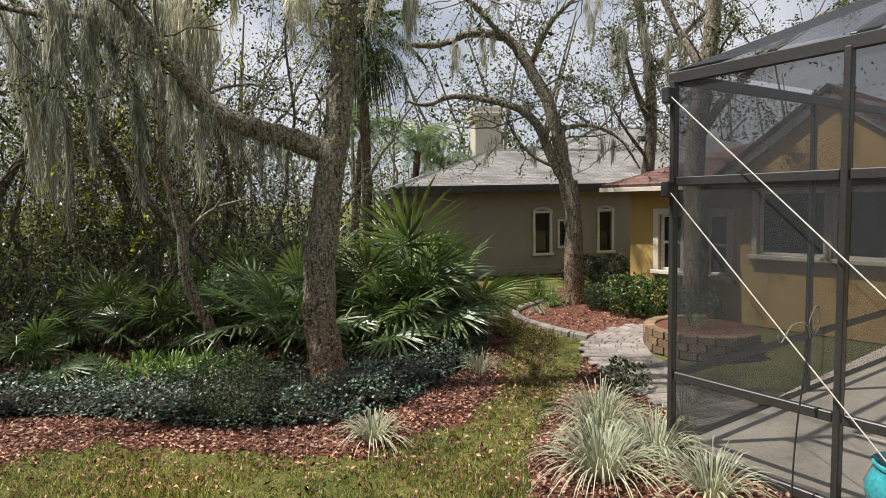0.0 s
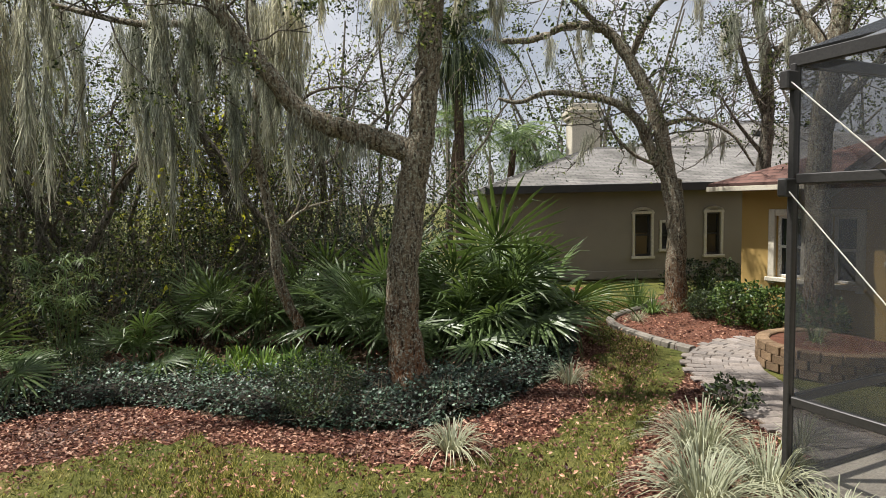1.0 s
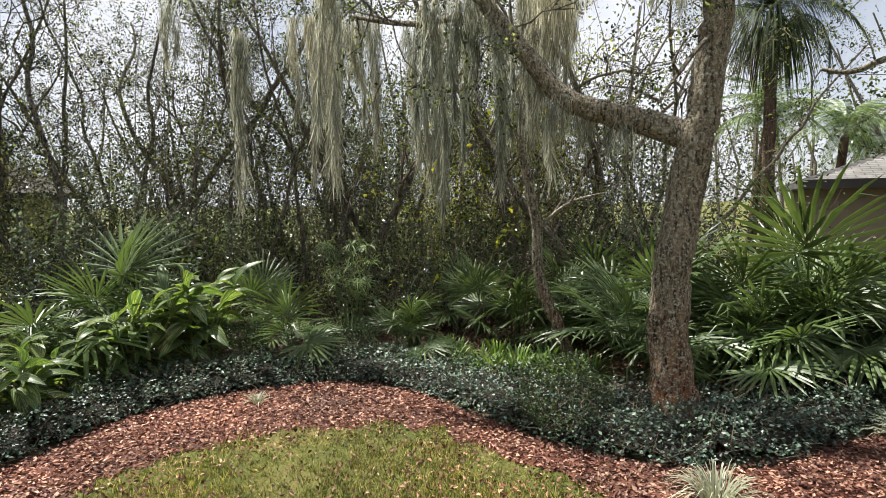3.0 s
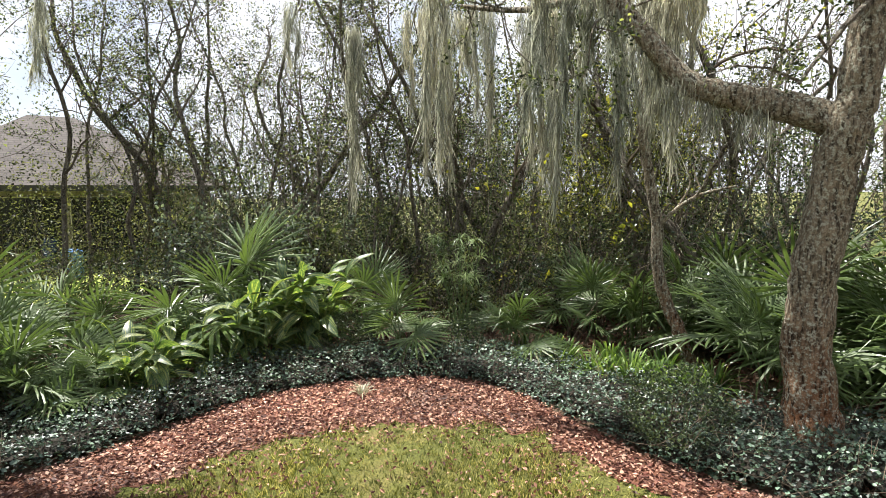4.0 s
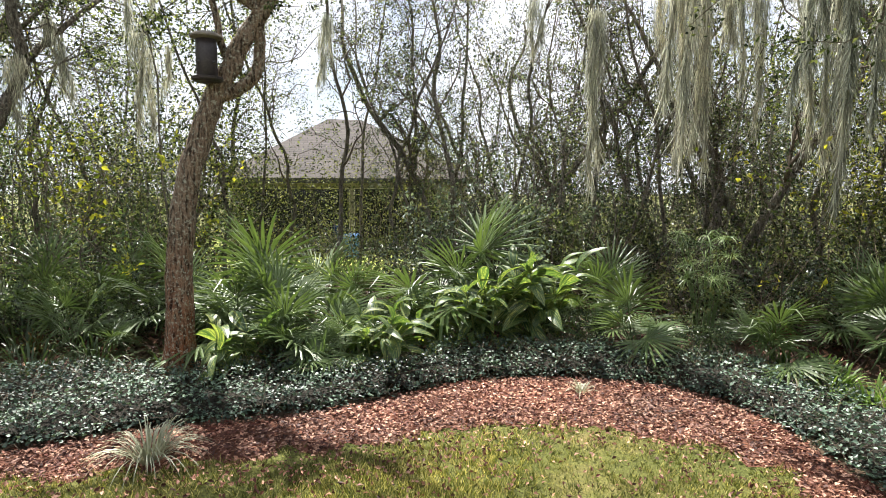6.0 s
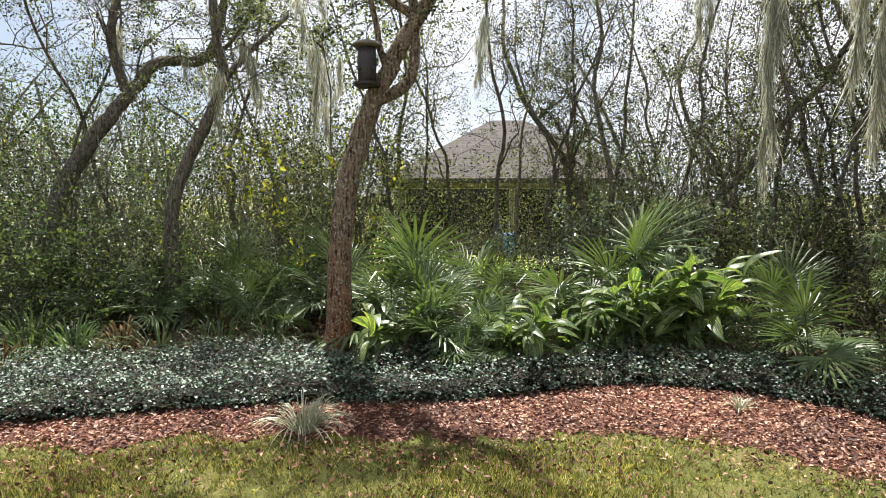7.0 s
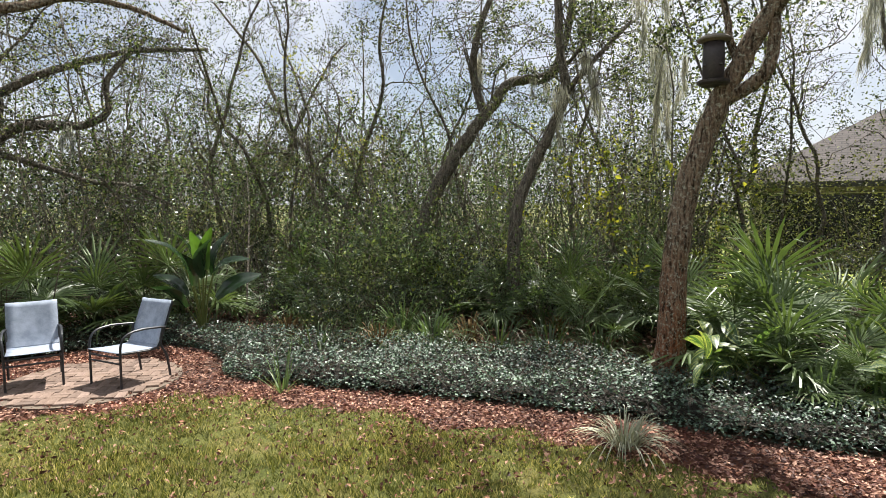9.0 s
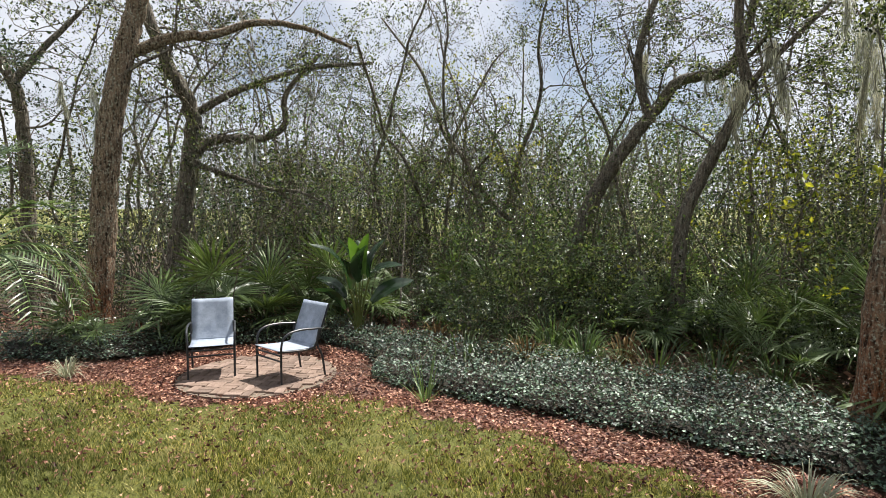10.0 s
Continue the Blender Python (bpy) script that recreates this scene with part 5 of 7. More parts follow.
for k, (yaw, d, sc, kind) in enumerate([(57.5, 12.8, 1.15, 1), (63.5, 14, 1.1, 5), (22, 13.5, 1.1, 1)]):
    copy_thing(TREES[kind], pose(*polar(yaw, d), 0, 0, 0, 110 * k) @ Matrix.Scale(sc, 4))
rl = rng(92)
for k in range(34):
    copy_thing(SHRUBS[(0, 3, 0, 2)[k % 4]], pose(*polar(80 + k * 1.35 + rl.uniform(-0.6, 0.6), rl.uniform(9.2, 10.8)), 0, 0, 0, rl.uniform(0, 360)) @ Matrix.Scale(rl.uniform(0.5, 0.8), 4))
for k in range(22):
    copy_thing(SHRUBS[(0, 2, 1)[k % 3]], pose(*polar(31 + k * 1.45 + rl.uniform(-0.6, 0.6), rl.uniform(9.8, 12)), 0, 0, 0, rl.uniform(0, 360)) @ Matrix.Scale(rl.uniform(0.6, 1.0), 4))
for label, mat, lo, hi, near, far, tall, count in (("deep dark foliage far back in the woods", DARK_LEAF, 36, 54, 14, 22, 4.4, 300), ("deep olive foliage far back in the woods", BRUSH_LEAF, 30, 57, 14, 24, 5.4, 360), ("leafy oak growth beside the forked oak", OAK_LEAF, 80, 93, 11.5, 16, 5.4, 230), ("low dark foliage closing the woods", DARK_LEAF, 84, 150, 13, 20, 2.6, 420)):
    s = Soup()
    for k in range(count):
        x, y = polar(rl.uniform(lo, hi), rl.uniform(near, far))
        z = 0.3 + tall * rl.random() ** 1.2
        leaves(s, np.array([x, y, z]) + rl.normal(size=(64, 3)) * [0.42, 0.42, 0.3], rl, 0.075, 0.55, 0.0, 0.15, 0.2)
    for v in s.v:
        v[:, 2] = np.maximum(v[:, 2], 0.01)
    tagged(s.object("thicket", mat), label, "undergrowth", "", "stuff")
s = Soup()
for k in range(110):
    x, y = polar(rl.uniform(82, 124), rl.uniform(8.9, 11.2))
    leaves(s, np.array([x, y, 0.2 + 1.7 * rl.random() ** 1.6]) + rl.normal(size=(56, 3)) * [0.24, 0.24, 0.16], rl, 0.06, 0.5, 0.1, 0.15, 0.2)
for v in s.v:
    v[:, 2] = np.maximum(v[:, 2], 0.01)
tagged(s.object("low_brush", SHRUB_LEAF), "low green leafy brush behind the jasmine", "undergrowth", "", "stuff")
s = Soup()
for k in range(110):
    x, y = polar(rl.uniform(24, 36), rl.uniform(10.8, 14))
    leaves(s, np.array([x, y, 1.3 + 3.0 * rl.random()]) + rl.normal(size=(46, 3)) * [0.3, 0.3, 0.2], rl, 0.055, 0.55, 0.0, 0.15, 0.25)
tagged(s.object("thicket", YELLOW_LEAF), "sunlit yellow-green leaves behind the sapling", "undergrowth", "", "stuff")
PALE_LEAF = leafy("pale_glossy_leaf", (0.05, 0.075, 0.05), (0.11, 0.15, 0.105), (0.24, 0.29, 0.22), 0.3, 0.2, 0.7)
SILVER = shrub(126, 2.3, 2.2, PALE_LEAF, 3400, 0.06, 16, "tall shrub with pale glossy grey-green leaves", "glossy_shrub", "glossy shrubs in the woods")
SILVER.matrix_basis = pose(*polar(60, 10.1), 0, 0, 0, 30)
copy_thing(SILVER, pose(*polar(57.4, 10.6), 0, 0, 0, 170) @ Matrix.Scale(0.9, 4))
copy_thing(SILVER, pose(*polar(108, 11.6), 0, 0, 0, 250) @ Matrix.Scale(0.85, 4))
for k, (yaw, d) in enumerate([(41.3, 11.2), (43.4, 11.6), (39.2, 12.4)]):
    copy_thing(TREES[3], pose(*polar(yaw, d), 0, 0, 0, 95 * k) @ Matrix.Scale(1.05, 4))
s = Soup()
for k in range(270):
    x, y = polar(rl.uniform(96, 146), rl.uniform(11, 15.5))
    leaves(s, np.array([x, y, 1.2 + 3.2 * rl.random()]) + rl.normal(size=(60, 3)) * [0.34, 0.34, 0.22], rl, 0.055, 0.55, 0.0, 0.15, 0.25)
tagged(s.object("thicket", SHRUB_LEAF), "sunlit green leaves of young oaks in the woods", "undergrowth", "", "stuff")
YOUNG = shrub(125, 3.5, 1.5, YELLOW_LEAF, 800, 0.075, 7, "slender young tree with bright yellow-green leaves", "young_tree", "young trees in the woods")
YOUNG.matrix_basis = pose(*polar(91.5, 11.4), 0, 0, 0, 20)
copy_thing(YOUNG, pose(*polar(95.5, 12.2), 0, 0, 0, 150) @ Matrix.Scale(0.95, 4))
copy_thing(YOUNG, pose(*polar(31, 11.2), 0, 0, 0, 250) @ Matrix.Scale(1.05, 4))

# ---- palmettos, ginger and garden plants ----
def fan_mesh(seed, count=23, reach=0.6, spread=250, stalk=0.6, tilt=45):
    """A palmetto leaf: a stalk along +x and a pleated fan of pointed blades."""
    r = rng(seed)
    s = Soup()
    tube(s, spline([(0, 0, 0), (stalk * 0.5, 0, 0.03), (stalk, 0, 0)], 6), np.linspace(0.012, 0.007, 6), 4)
    hub = np.array([stalk + 0.0035, 0, 0])
    for i in range(count):
        a = radians(-spread / 2 + spread * i / (count - 1) + r.normal() * 1.2)
        L = reach * (0.72 + 0.28 * math.cos(a * 0.6)) * r.uniform(0.88, 1.08)
        ct, st = math.cos(radians(tilt)), math.sin(radians(tilt))
        d, n = np.array([math.cos(a) * ct, math.sin(a), -math.cos(a) * st]), np.array([-math.sin(a) * ct, math.cos(a), math.sin(a) * st])
        lift = 0.10 * math.cos(a) + r.normal() * 0.012
        drop = r.uniform(0.0, 0.06) + (r.uniform(0.1, 0.3) if r.random() < 0.14 else 0)
        w = 0.0175
        up = np.array([st, 0, ct])
        p1 = hub + d * L * 0.45 + up * lift * 0.7
        p2 = hub + d * L * 0.8 + up * (lift * 0.9 - drop * 0.35)
        p3 = hub + d * L + up * (lift - drop)
        k = up * 0.010
        s.add([hub, p1 + n * w, p1 + k, p1 - n * w, p2 + n * w * 0.7, p2 + k * 0.7, p2 - n * w * 0.7, p3], [[0, 2, 1], [0, 3, 2], [2, 5, 4], [1, 2, 4], [3, 6, 5], [2, 3, 5], [4, 5, 7], [5, 6, 7]])
    me = s.mesh("frond", PALMETTO)
    bm = bmesh.new()
    bm.from_mesh(me)
    bmesh.ops.remove_doubles(bm, verts=bm.verts, dist=0.0036)
    bm.to_mesh(me)
    bm.free()
    return me


FANS = [fan_mesh(201), fan_mesh(202, 25, 0.56, 280, 0.5, 66), fan_mesh(203, 21, 0.64, 215, 0.75, 28)]


def palmetto(seed, fronds=11, droop=0.0):
    r = rng(seed)
    root = thing("saw_palmetto", "saw palmetto clump with stiff green fan leaves", "palmetto", "palmettos in the bed")
    for i in range(fronds):
        up = r.uniform(24, 78) if i > 2 else r.uniform(70, 88)
        m = pose(r.normal() * 0.06, r.normal() * 0.06, r.uniform(0, 0.12), 0, 0, i * 137.5 + r.normal() * 15) @ pose(0, 0, 0, 0, -(up - droop), 0) @ pose(0, 0, 0, r.uniform(-35, 35), 0, 0) @ Matrix.Scale(r.uniform(0.75, 1.1), 4)
        share("frond", FANS[int(r.integers(0, 3))], root, m)
    return root


PALMETTOS = [palmetto(211), palmetto(212, 12), palmetto(213, 9, 8), palmetto(214, 14)]
PLACES = [(-1, 8.5, 1.15, 1), (-0.4, 9, 1.25, 3), (0, 9.7, 1.2, 0), (-0.6, 9.3, 1.4, 3), (-1.3, 8.9, 1.3, 1), (0.2, 10.3, 1.15, 2), (-0.3, 9.5, 1.3, 1), (-2.05, 7.76, 0.95, 2), (-2.3, 8.61, 1.2, 3), (-2.89, 9.33, 1.2, 1), (-3.57, 9.08, 1.15, 0), (-1.9, 9.6, 1.3, 1),
          (-4.2, 8.64, 1.05, 1), (-4.87, 8.77, 1, 2), (-5.02, 7.13, 0.85, 1), (-6.01, 6.07, 0.85, 0), (-5.6, 9.07, 0.9, 0), (-6.64, 7.97, 0.9, 1), (-7.81, 4.46, 1.35, 3), (-8.5, 5.16, 1.2, 1), (-7.47, 3.53, 0.88, 1), (-7.38, 1.97, 0.97, 3), (-7.55, 1.25, 1.09, 1), (-8.25, 1.7, 1.22, 3), (-6.92, 2.01, 0.76, 0),
          (-6.67, 2.49, 0.71, 1), (-8.47, 0.67, 1.13, 0), (-8.91, 2.48, 1.01, 2), (-8.19, 3.01, 0.84, 0), (-9.25, -0.68, 1, 1), (-9.7, -1.48, 1.1, 0), (-9.15, -1.67, 0.8, 2), (-10.22, -0.38, 0.92, 3), (-9.92, -3.84, 1, 1), (-8.99, -4.98, 0.95, 0), (-6.23, -7.02, 1.15, 3), (-5.65, -7.3, 1.05, 1), (-4.76, -8.13, 0.8, 2), (-7.73, -5.71, 0.9, 1),
          (-2.29, -8.22, 0.75, 0), (-9.09, -2.96, 0.9, 1), (-9.13, -4.29, 1, 2), (-8.26, -5.12, 0.9, 3), (-8.45, -6.17, 1, 0), (-7.31, -6.74, 0.95, 1), (-10.58, 0.54, 0.84, 0), (-9.32, 0.3, 0.8, 1), (-8.06, -0.54, 0.8, 2), (-8.62, -2.26, 0.8, 0), (-9.7, -5.54, 1.1, 3), (-8.89, -6.98, 1, 1), (-7.41, -7.68, 1, 2), (-6.29, -8.16, 0.9, 0), (-10.19, 1.72, 0.92, 1), (-3.58, 10.25, 1.1, 3), (-5.36, 10.06, 1.1, 1), (-7.38, 6.52, 1, 2), (-10.38, -2.63, 1, 0), (-4.15, -8.62, 0.8, 0), (-4.24, -7.72, 1.15, 3), (-3.58, -7.93, 1.05, 1), (-4.98, -7.57, 1.1, 0)]
rp = rng(9)
for k, (x, y, sc, kind) in enumerate(PLACES):
    m = pose(x, y, 0, 0, 0, rp.uniform(0, 360)) @ Matrix.Scale(sc * (1.0 if x > -2 else 0.86), 4)
    src = PALMETTOS[kind]
    if src.location.length == 0:
        src.matrix_basis = m
    else:
        copy_thing(src, m)


def ginger_leaf(seed, length=0.42, width=0.1, droop=0.25):
    """A long pointed blade along +x, unwrapped for its stripes."""
    r = rng(seed)
    bm = bmesh.new()
    uv = bm.loops.layers.uv.new("UVMap")
    n, rows = 7, []
    for i in range(n + 1):
        t = i / n
        w = width * 0.5 * math.sin(math.pi * min(0.999, t ** 0.8)) ** 0.75 + (0.004 if i < n else 0)
        z = length * (0.08 * math.sin(t * 3) - droop * t * t)
        rows.append([bm.verts.new((length * t * (1 - 0.1 * t), k * w, z + abs(k) * w * 0.35 + r.normal() * 0.002)) for k in (-1, -0.5, 0, 0.5, 1)])
    for i in range(n):
        for j in range(4):
            f = bm.faces.new((rows[i][j], rows[i + 1][j], rows[i + 1][j + 1], rows[i][j + 1]))
            f.smooth = True
            for lp, (a, b) in zip(f.loops, ((i, j), (i + 1, j), (i + 1, j + 1), (i, j + 1))):
                lp[uv].uv = (a / n, (b - 2) / 5)
    me = bpy.data.meshes.new("leaf")
    bm.to_mesh(me)
    bm.free()
    me.materials.append(GINGER)
    return me


GLEAVES = [ginger_leaf(221, 0.42, 0.12, 0.4), ginger_leaf(222, 0.38, 0.11, 0.6), ginger_leaf(223, 0.48, 0.13, 0.25)]
STEM = leafy("ginger_stem", (0.08, 0.12, 0.03), (0.12, 0.16, 0.04), (0.2, 0.2, 0.06), 0.5, 0.1)


def ginger(x, y, height, stems, seed, label, lean=0.35):
    r = rng(seed)
    root = thing("shell_ginger", label, "ginger plant", "gingers in the bed", at=(x, y, 0))
    for i in range(stems):
        a = r.random() * 2 * np.pi
        out = r.uniform(0.05, lean)
        h = height * r.uniform(0.6, 1.05)
        p0 = np.array([math.cos(a), math.sin(a), 0]) * r.uniform(0, 0.16)
        p2 = p0 + np.array([math.cos(a) * out * h, math.sin(a) * out * h, h * 0.8])
        line = spline([p0 - [0, 0, .03], (p0 + p2) / 2 + [0, 0, h * 0.08], p2], 8)
        s = Soup()
        tube(s, line, np.linspace(0.012, 0.006, 8), 5)
        s.object("stem", STEM, root)
        for k in range(7):
            q = line[min(7, 2 + k)] if k < 6 else line[7]
            m = pose(*q, 0, 0, math.degrees(a) + (k % 2) * 180 + r.normal() * 35) @ pose(0, 0, 0, 0, -r.uniform(-30, 45) if k < 6 else -r.uniform(25, 70), 0) @ pose(0, 0, 0, r.uniform(-40, 40), 0, 0) @ Matrix.Scale(r.uniform(0.75, 1.1) * (0.88 + height * 0.24), 4)
            share("leaf", GLEAVES[int(r.integers(0, 3))], root, m)
    return root


ginger(-6.92, 5.12, 1.42, 14, 231, "tall variegated shell ginger with yellow-striped leaves")
ginger(-7.05, 4.4, 1.15, 9, 232, "variegated shell ginger with arching striped leaves")
ginger(-6.5, 2.95, 0.82, 9, 233, "low variegated shell ginger with broad striped leaves", 0.6)
ginger(-6.98, 3.72, 0.85, 5, 234, "variegated shell ginger with arching striped leaves", 0.5)
ginger(-6.69, 1.28, 0.75, 6, 235, "shaded variegated shell ginger beside the forked oak", 0.45)


def clump(name, label, category, x, y, count, height, spread, width, material, seed, droop=0.55, group="", at_z=0.0):
    r = rng(seed)
    s = Soup()
    a, out = r.random(count) * 2 * np.pi, np.sqrt(r.random(count))
    roots = np.stack([np.cos(a) * out * 0.07 * spread / 0.3, np.sin(a) * out * 0.07 * spread / 0.3, 0 * a - 0.01], -1)
    lean = spread * (0.25 + 0.95 * r.random(count))
    tips = roots + np.stack([np.cos(a) * lean, np.sin(a) * lean, height * (1.15 - 0.75 * (lean / spread) ** 1.5) * r.uniform(0.7, 1.1, count)], -1)
    blades(s, roots, tips, r, width, droop, 5)
    if count > 40 and name not in ("striped_lilyturf", "strappy_lily"):
        ob = s.object(name, material)
        ob.matrix_basis = pose(x, y, at_z)
        return tagged(ob, label, category, group)
    ob = thing(name, label, category, group, at=(x, y, at_z))
    for i in range(count):
        one = Soup()
        blades(one, roots[i:i + 1], tips[i:i + 1], r, width, droop, 5)
        one.object("blade", material, ob)
    return ob


LT = "arching white-and-green striped lilyturf clump"
for k, (x, y, n, h, sp) in enumerate([(-0.68, 5.3, 150, 0.34, 0.36), (0.42, 7.35, 110, 0.36, 0.34), (1.42, 5.45, 260, 0.52, 0.55), (1.2, 4.55, 280, 0.50, 0.58), (1.75, 4.9, 200, 0.45, 0.5), (1.75, 11.1, 90, 0.24, 0.25), (-4.8, 0.75, 140, 0.36, 0.42), (-5.2, 4.82, 40, 0.16, 0.2), (-1.92, -6.81, 80, 0.3, 0.3), (1.9, 4.2, 160, 0.42, 0.45), (2.3, 5.7, 60, 0.4, 0.3)]):
    clump("striped_lilyturf", LT if sp > 0.3 else "small striped lilyturf tuft in the mulch", "lilyturf", x, y, n, h, sp, 0.013, LILY, 240 + k, group="lilyturf clumps")
clump("iris_clump", "upright green iris blades at the mulch edge", "iris", -4.5, -2.91, 22, 0.62, 0.28, 0.02, SPIKE, 260, 0.15)
for k, (x, y, n, h, sp) in enumerate([(-7.32, -3.19, 90, 0.75, 0.75), (-7.13, -2.55, 70, 0.7, 0.7), (-7.37, -5.02, 60, 0.6, 0.6), (1.95, 12.4, 90, 0.75, 0.5), (2.15, 11.9, 60, 0.5, 0.4), (-7.26, 6.33, 60, 0.8, 0.5), (-6.51, 2.23, 50, 0.75, 0.3), (-6.55, 2.66, 40, 0.7, 0.25), (3.2, 12.2, 80, 0.9, 0.5)]):
    clump("strappy_lily", "dark green strap-leaved lily clump", "lily plant", x, y, n, h, sp, 0.028, SPIKE, 270 + k, 0.5, "lilies in the beds")
for k, (x, y) in enumerate([(-3.6, 7.15), (-4.4, 7.4), (-3.1, 7.3), (-2.7, 7.45), (-4.9, 7.2), (-3.5, 7.5), (-2.6, 7.7), (-3.85, 7.18), (-4.26, 7.05), (-3.35, 7.18), (-2.97, 7.44), (-3.95, 7.76), (-4.67, 7.49), (-3.26, 7.8)]):
    clump("fern", "bright green low fern in a sunny gap", "fern", x, y, 70, 0.4, 0.38, 0.035, FERN, 290 + k, 0.4, "ferns in the bed")


DRY_FROND = leafy("dry_frond", (0.10, 0.055, 0.025), (0.21, 0.125, 0.06), (0.36, 0.25, 0.13), 0.7, 0.25, 0.2, glow=False)
STRAP = leafy("dark_strap_leaf", (0.022, 0.045, 0.016), (0.05, 0.085, 0.03), (0.12, 0.16, 0.065), 0.4, 0.25)
ru = rng(295)
for k in range(30):
    yaw = 79 + k * 1.56 + ru.uniform(-1.2, 1.2)
    x, y = polar(yaw, ru.uniform(8.2, 10.2) if k % 3 else ru.uniform(8.0, 9.0))
    if k % 3 == 2:
        clump("dry_fern", "brown dried fern fronds among the brush", "dry fern", x, y, 64, ru.uniform(0.35, 0.6), 0.42, 0.03, DRY_FROND, 700 + k, 0.45, "dried ferns in the woods")
    else:
        clump("strappy_lily", "dark green strap-leaved lily clump", "lily plant", x, y, 38, ru.uniform(0.35, 0.75), ru.uniform(0.5, 0.85), 0.026, STRAP, 700 + k, 0.6, "lilies in the beds")


def ball_shrub(x, y, rx, h, seed, mat, label, n=3600, leaf=0.03):
    r = rng(seed)
    root = thing("clipped_shrub", label, "shrub", "rounded shrubs", at=(x, y, 0))
    wood, tips = Soup(), []
    for _ in range(12):
        a = r.random() * 6.28
        branches(r, (0, 0, -0.03), (math.cos(a) * rx / h * 1.2, math.sin(a) * rx / h * 1.2, 1.0), h * 0.8, 0.009, 1, wood, tips, kids=3)
    tagged(wood.object("stem_growth", TWIG, root), kind="stuff")
    d = r.normal(size=(n, 3))
    d /= np.linalg.norm(d, axis=1, keepdims=True)
    bumpy = 1 + 0.10 * np.sin(5 * d[:, 0] + seed) + 0.10 * np.sin(6 * d[:, 1] + 4 * d[:, 2])
    p = d * (bumpy * (0.72 + 0.3 * np.sqrt(r.random(n))))[:, None] * [rx, rx, h * 0.5] + [0, 0, h * 0.52]
    s = Soup()
    leaves(s, p[p[:, 2] > 0.02], r, leaf, 0.6, 0.15)
    s.object("foliage", mat, root)


ball_shrub(-6.62, 5.55, 0.4, 0.6, 301, BOX_LEAF, "clipped dark green rounded shrub under ginger")
ball_shrub(-5.57, 6.63, 0.38, 0.5, 302, BOX_LEAF, "clipped rounded evergreen shrub behind the vines")
ball_shrub(-2.15, 5.95, 0.44, 0.7, 303, BOX_LEAF, "low mounded evergreen shrub beside the mulch")
ball_shrub(1.98, 6.55, 0.26, 0.34, 304, BOX_LEAF, "small loose leafy shrub beside the path", 420, 0.05)
ball_shrub(2.95, 11.4, 0.3, 0.5, 305, BOX_LEAF, "small dark evergreen shrub in red mulch")
for k, (x, y, a, h) in enumerate([(3.35, 10.85, 0.42, 0.75), (3.75, 10.45, 0.45, 0.7), (4.2, 10.0, 0.45, 0.65), (3.0, 12.6, 0.5, 0.9), (3.5, 12.2, 0.5, 0.95)]):
    ball_shrub(x, y, a, h, 306 + k, SHRUB_LEAF if k < 3 else BOX_LEAF, "leafy green foundation shrub against the ochre wall" if k < 3 else "dark leafy shrub between the houses", 1800, 0.06)


def papyrus(x, y, seed):
    r = rng(seed)
    root = thing("umbrella_papyrus", "tall green umbrella papyrus with drooping whorls", "papyrus", at=(x, y, 0))
    for i in range(14):
        a = r.random() * 6.28
        h = r.uniform(0.9, 1.6)
        top = np.array([math.cos(a) * 0.22 * h, math.sin(a) * 0.22 * h, h])
        s = Soup()
        tube(s, spline([(0.05 * math.cos(a), 0.05 * math.sin(a), -0.03), top * [0.5, 0.5, 0.55], top], 7), np.linspace(0.007, 0.004, 7), 4)
        n = 20
        b = r.random(n) * 6.28
        stalk = s.object("stalk", SPIKE, root)
        rays = Soup()
        blades(rays, np.tile(top, (n, 1)), top + np.stack([np.cos(b) * 0.22, np.sin(b) * 0.22, r.normal(size=n) * 0.08], -1), r, 0.014, 0.35, 3)
        for v in rays.v:
            v.reshape(n, -1, 3)[:, :2] = top
        whorl = rays.object("whorl", SPIKE, stalk)
        bm = bmesh.new()
        bm.from_mesh(whorl.data)
        bmesh.ops.remove_doubles(bm, verts=bm.verts, dist=1e-5)
        bm.to_mesh(whorl.data)
        bm.free()


papyrus(-5.93, 7.01, 311)
papyrus(-6.3, 7.28, 312)


def broad_leaf(seed, length, width, mat):
    r = rng(seed)
    bm = bmesh.new()
    n, rows = 9, []
    for i in range(n + 1):
        t = i / n
        w = width * 0.5 * math.sin(math.pi * min(0.99, 0.06 + t * 0.93)) ** 0.6
        rows.append([bm.verts.new((length * t, k * w, length * (0.1 * math.sin(3 * t) - 0.22 * t * t) + abs(k) * w * 0.3 + 0.006 * math.sin(t * 40 + k))) for k in (-1, -0.4, 0, 0.4, 1)])
    for i in range(n):
        for j in range(4):
            bm.faces.new((rows[i][j], rows[i + 1][j], rows[i + 1][j + 1], rows[i][j + 1])).smooth = True
    me = bpy.data.meshes.new("leaf")
    bm.to_mesh(me)
    bm.free()
    me.materials.append(mat)
    return me


BROAD = leafy("bird_of_paradise_leaf", (0.022, 0.05, 0.022), (0.035, 0.075, 0.03), (0.055, 0.11, 0.04), 0.24, 0.3, 0.8)
BROAD_YOUNG = leafy("young_bird_of_paradise_leaf", (0.07, 0.14, 0.025), (0.085, 0.165, 0.028), (0.095, 0.18, 0.03), 0.35, 0.45, 0.5)


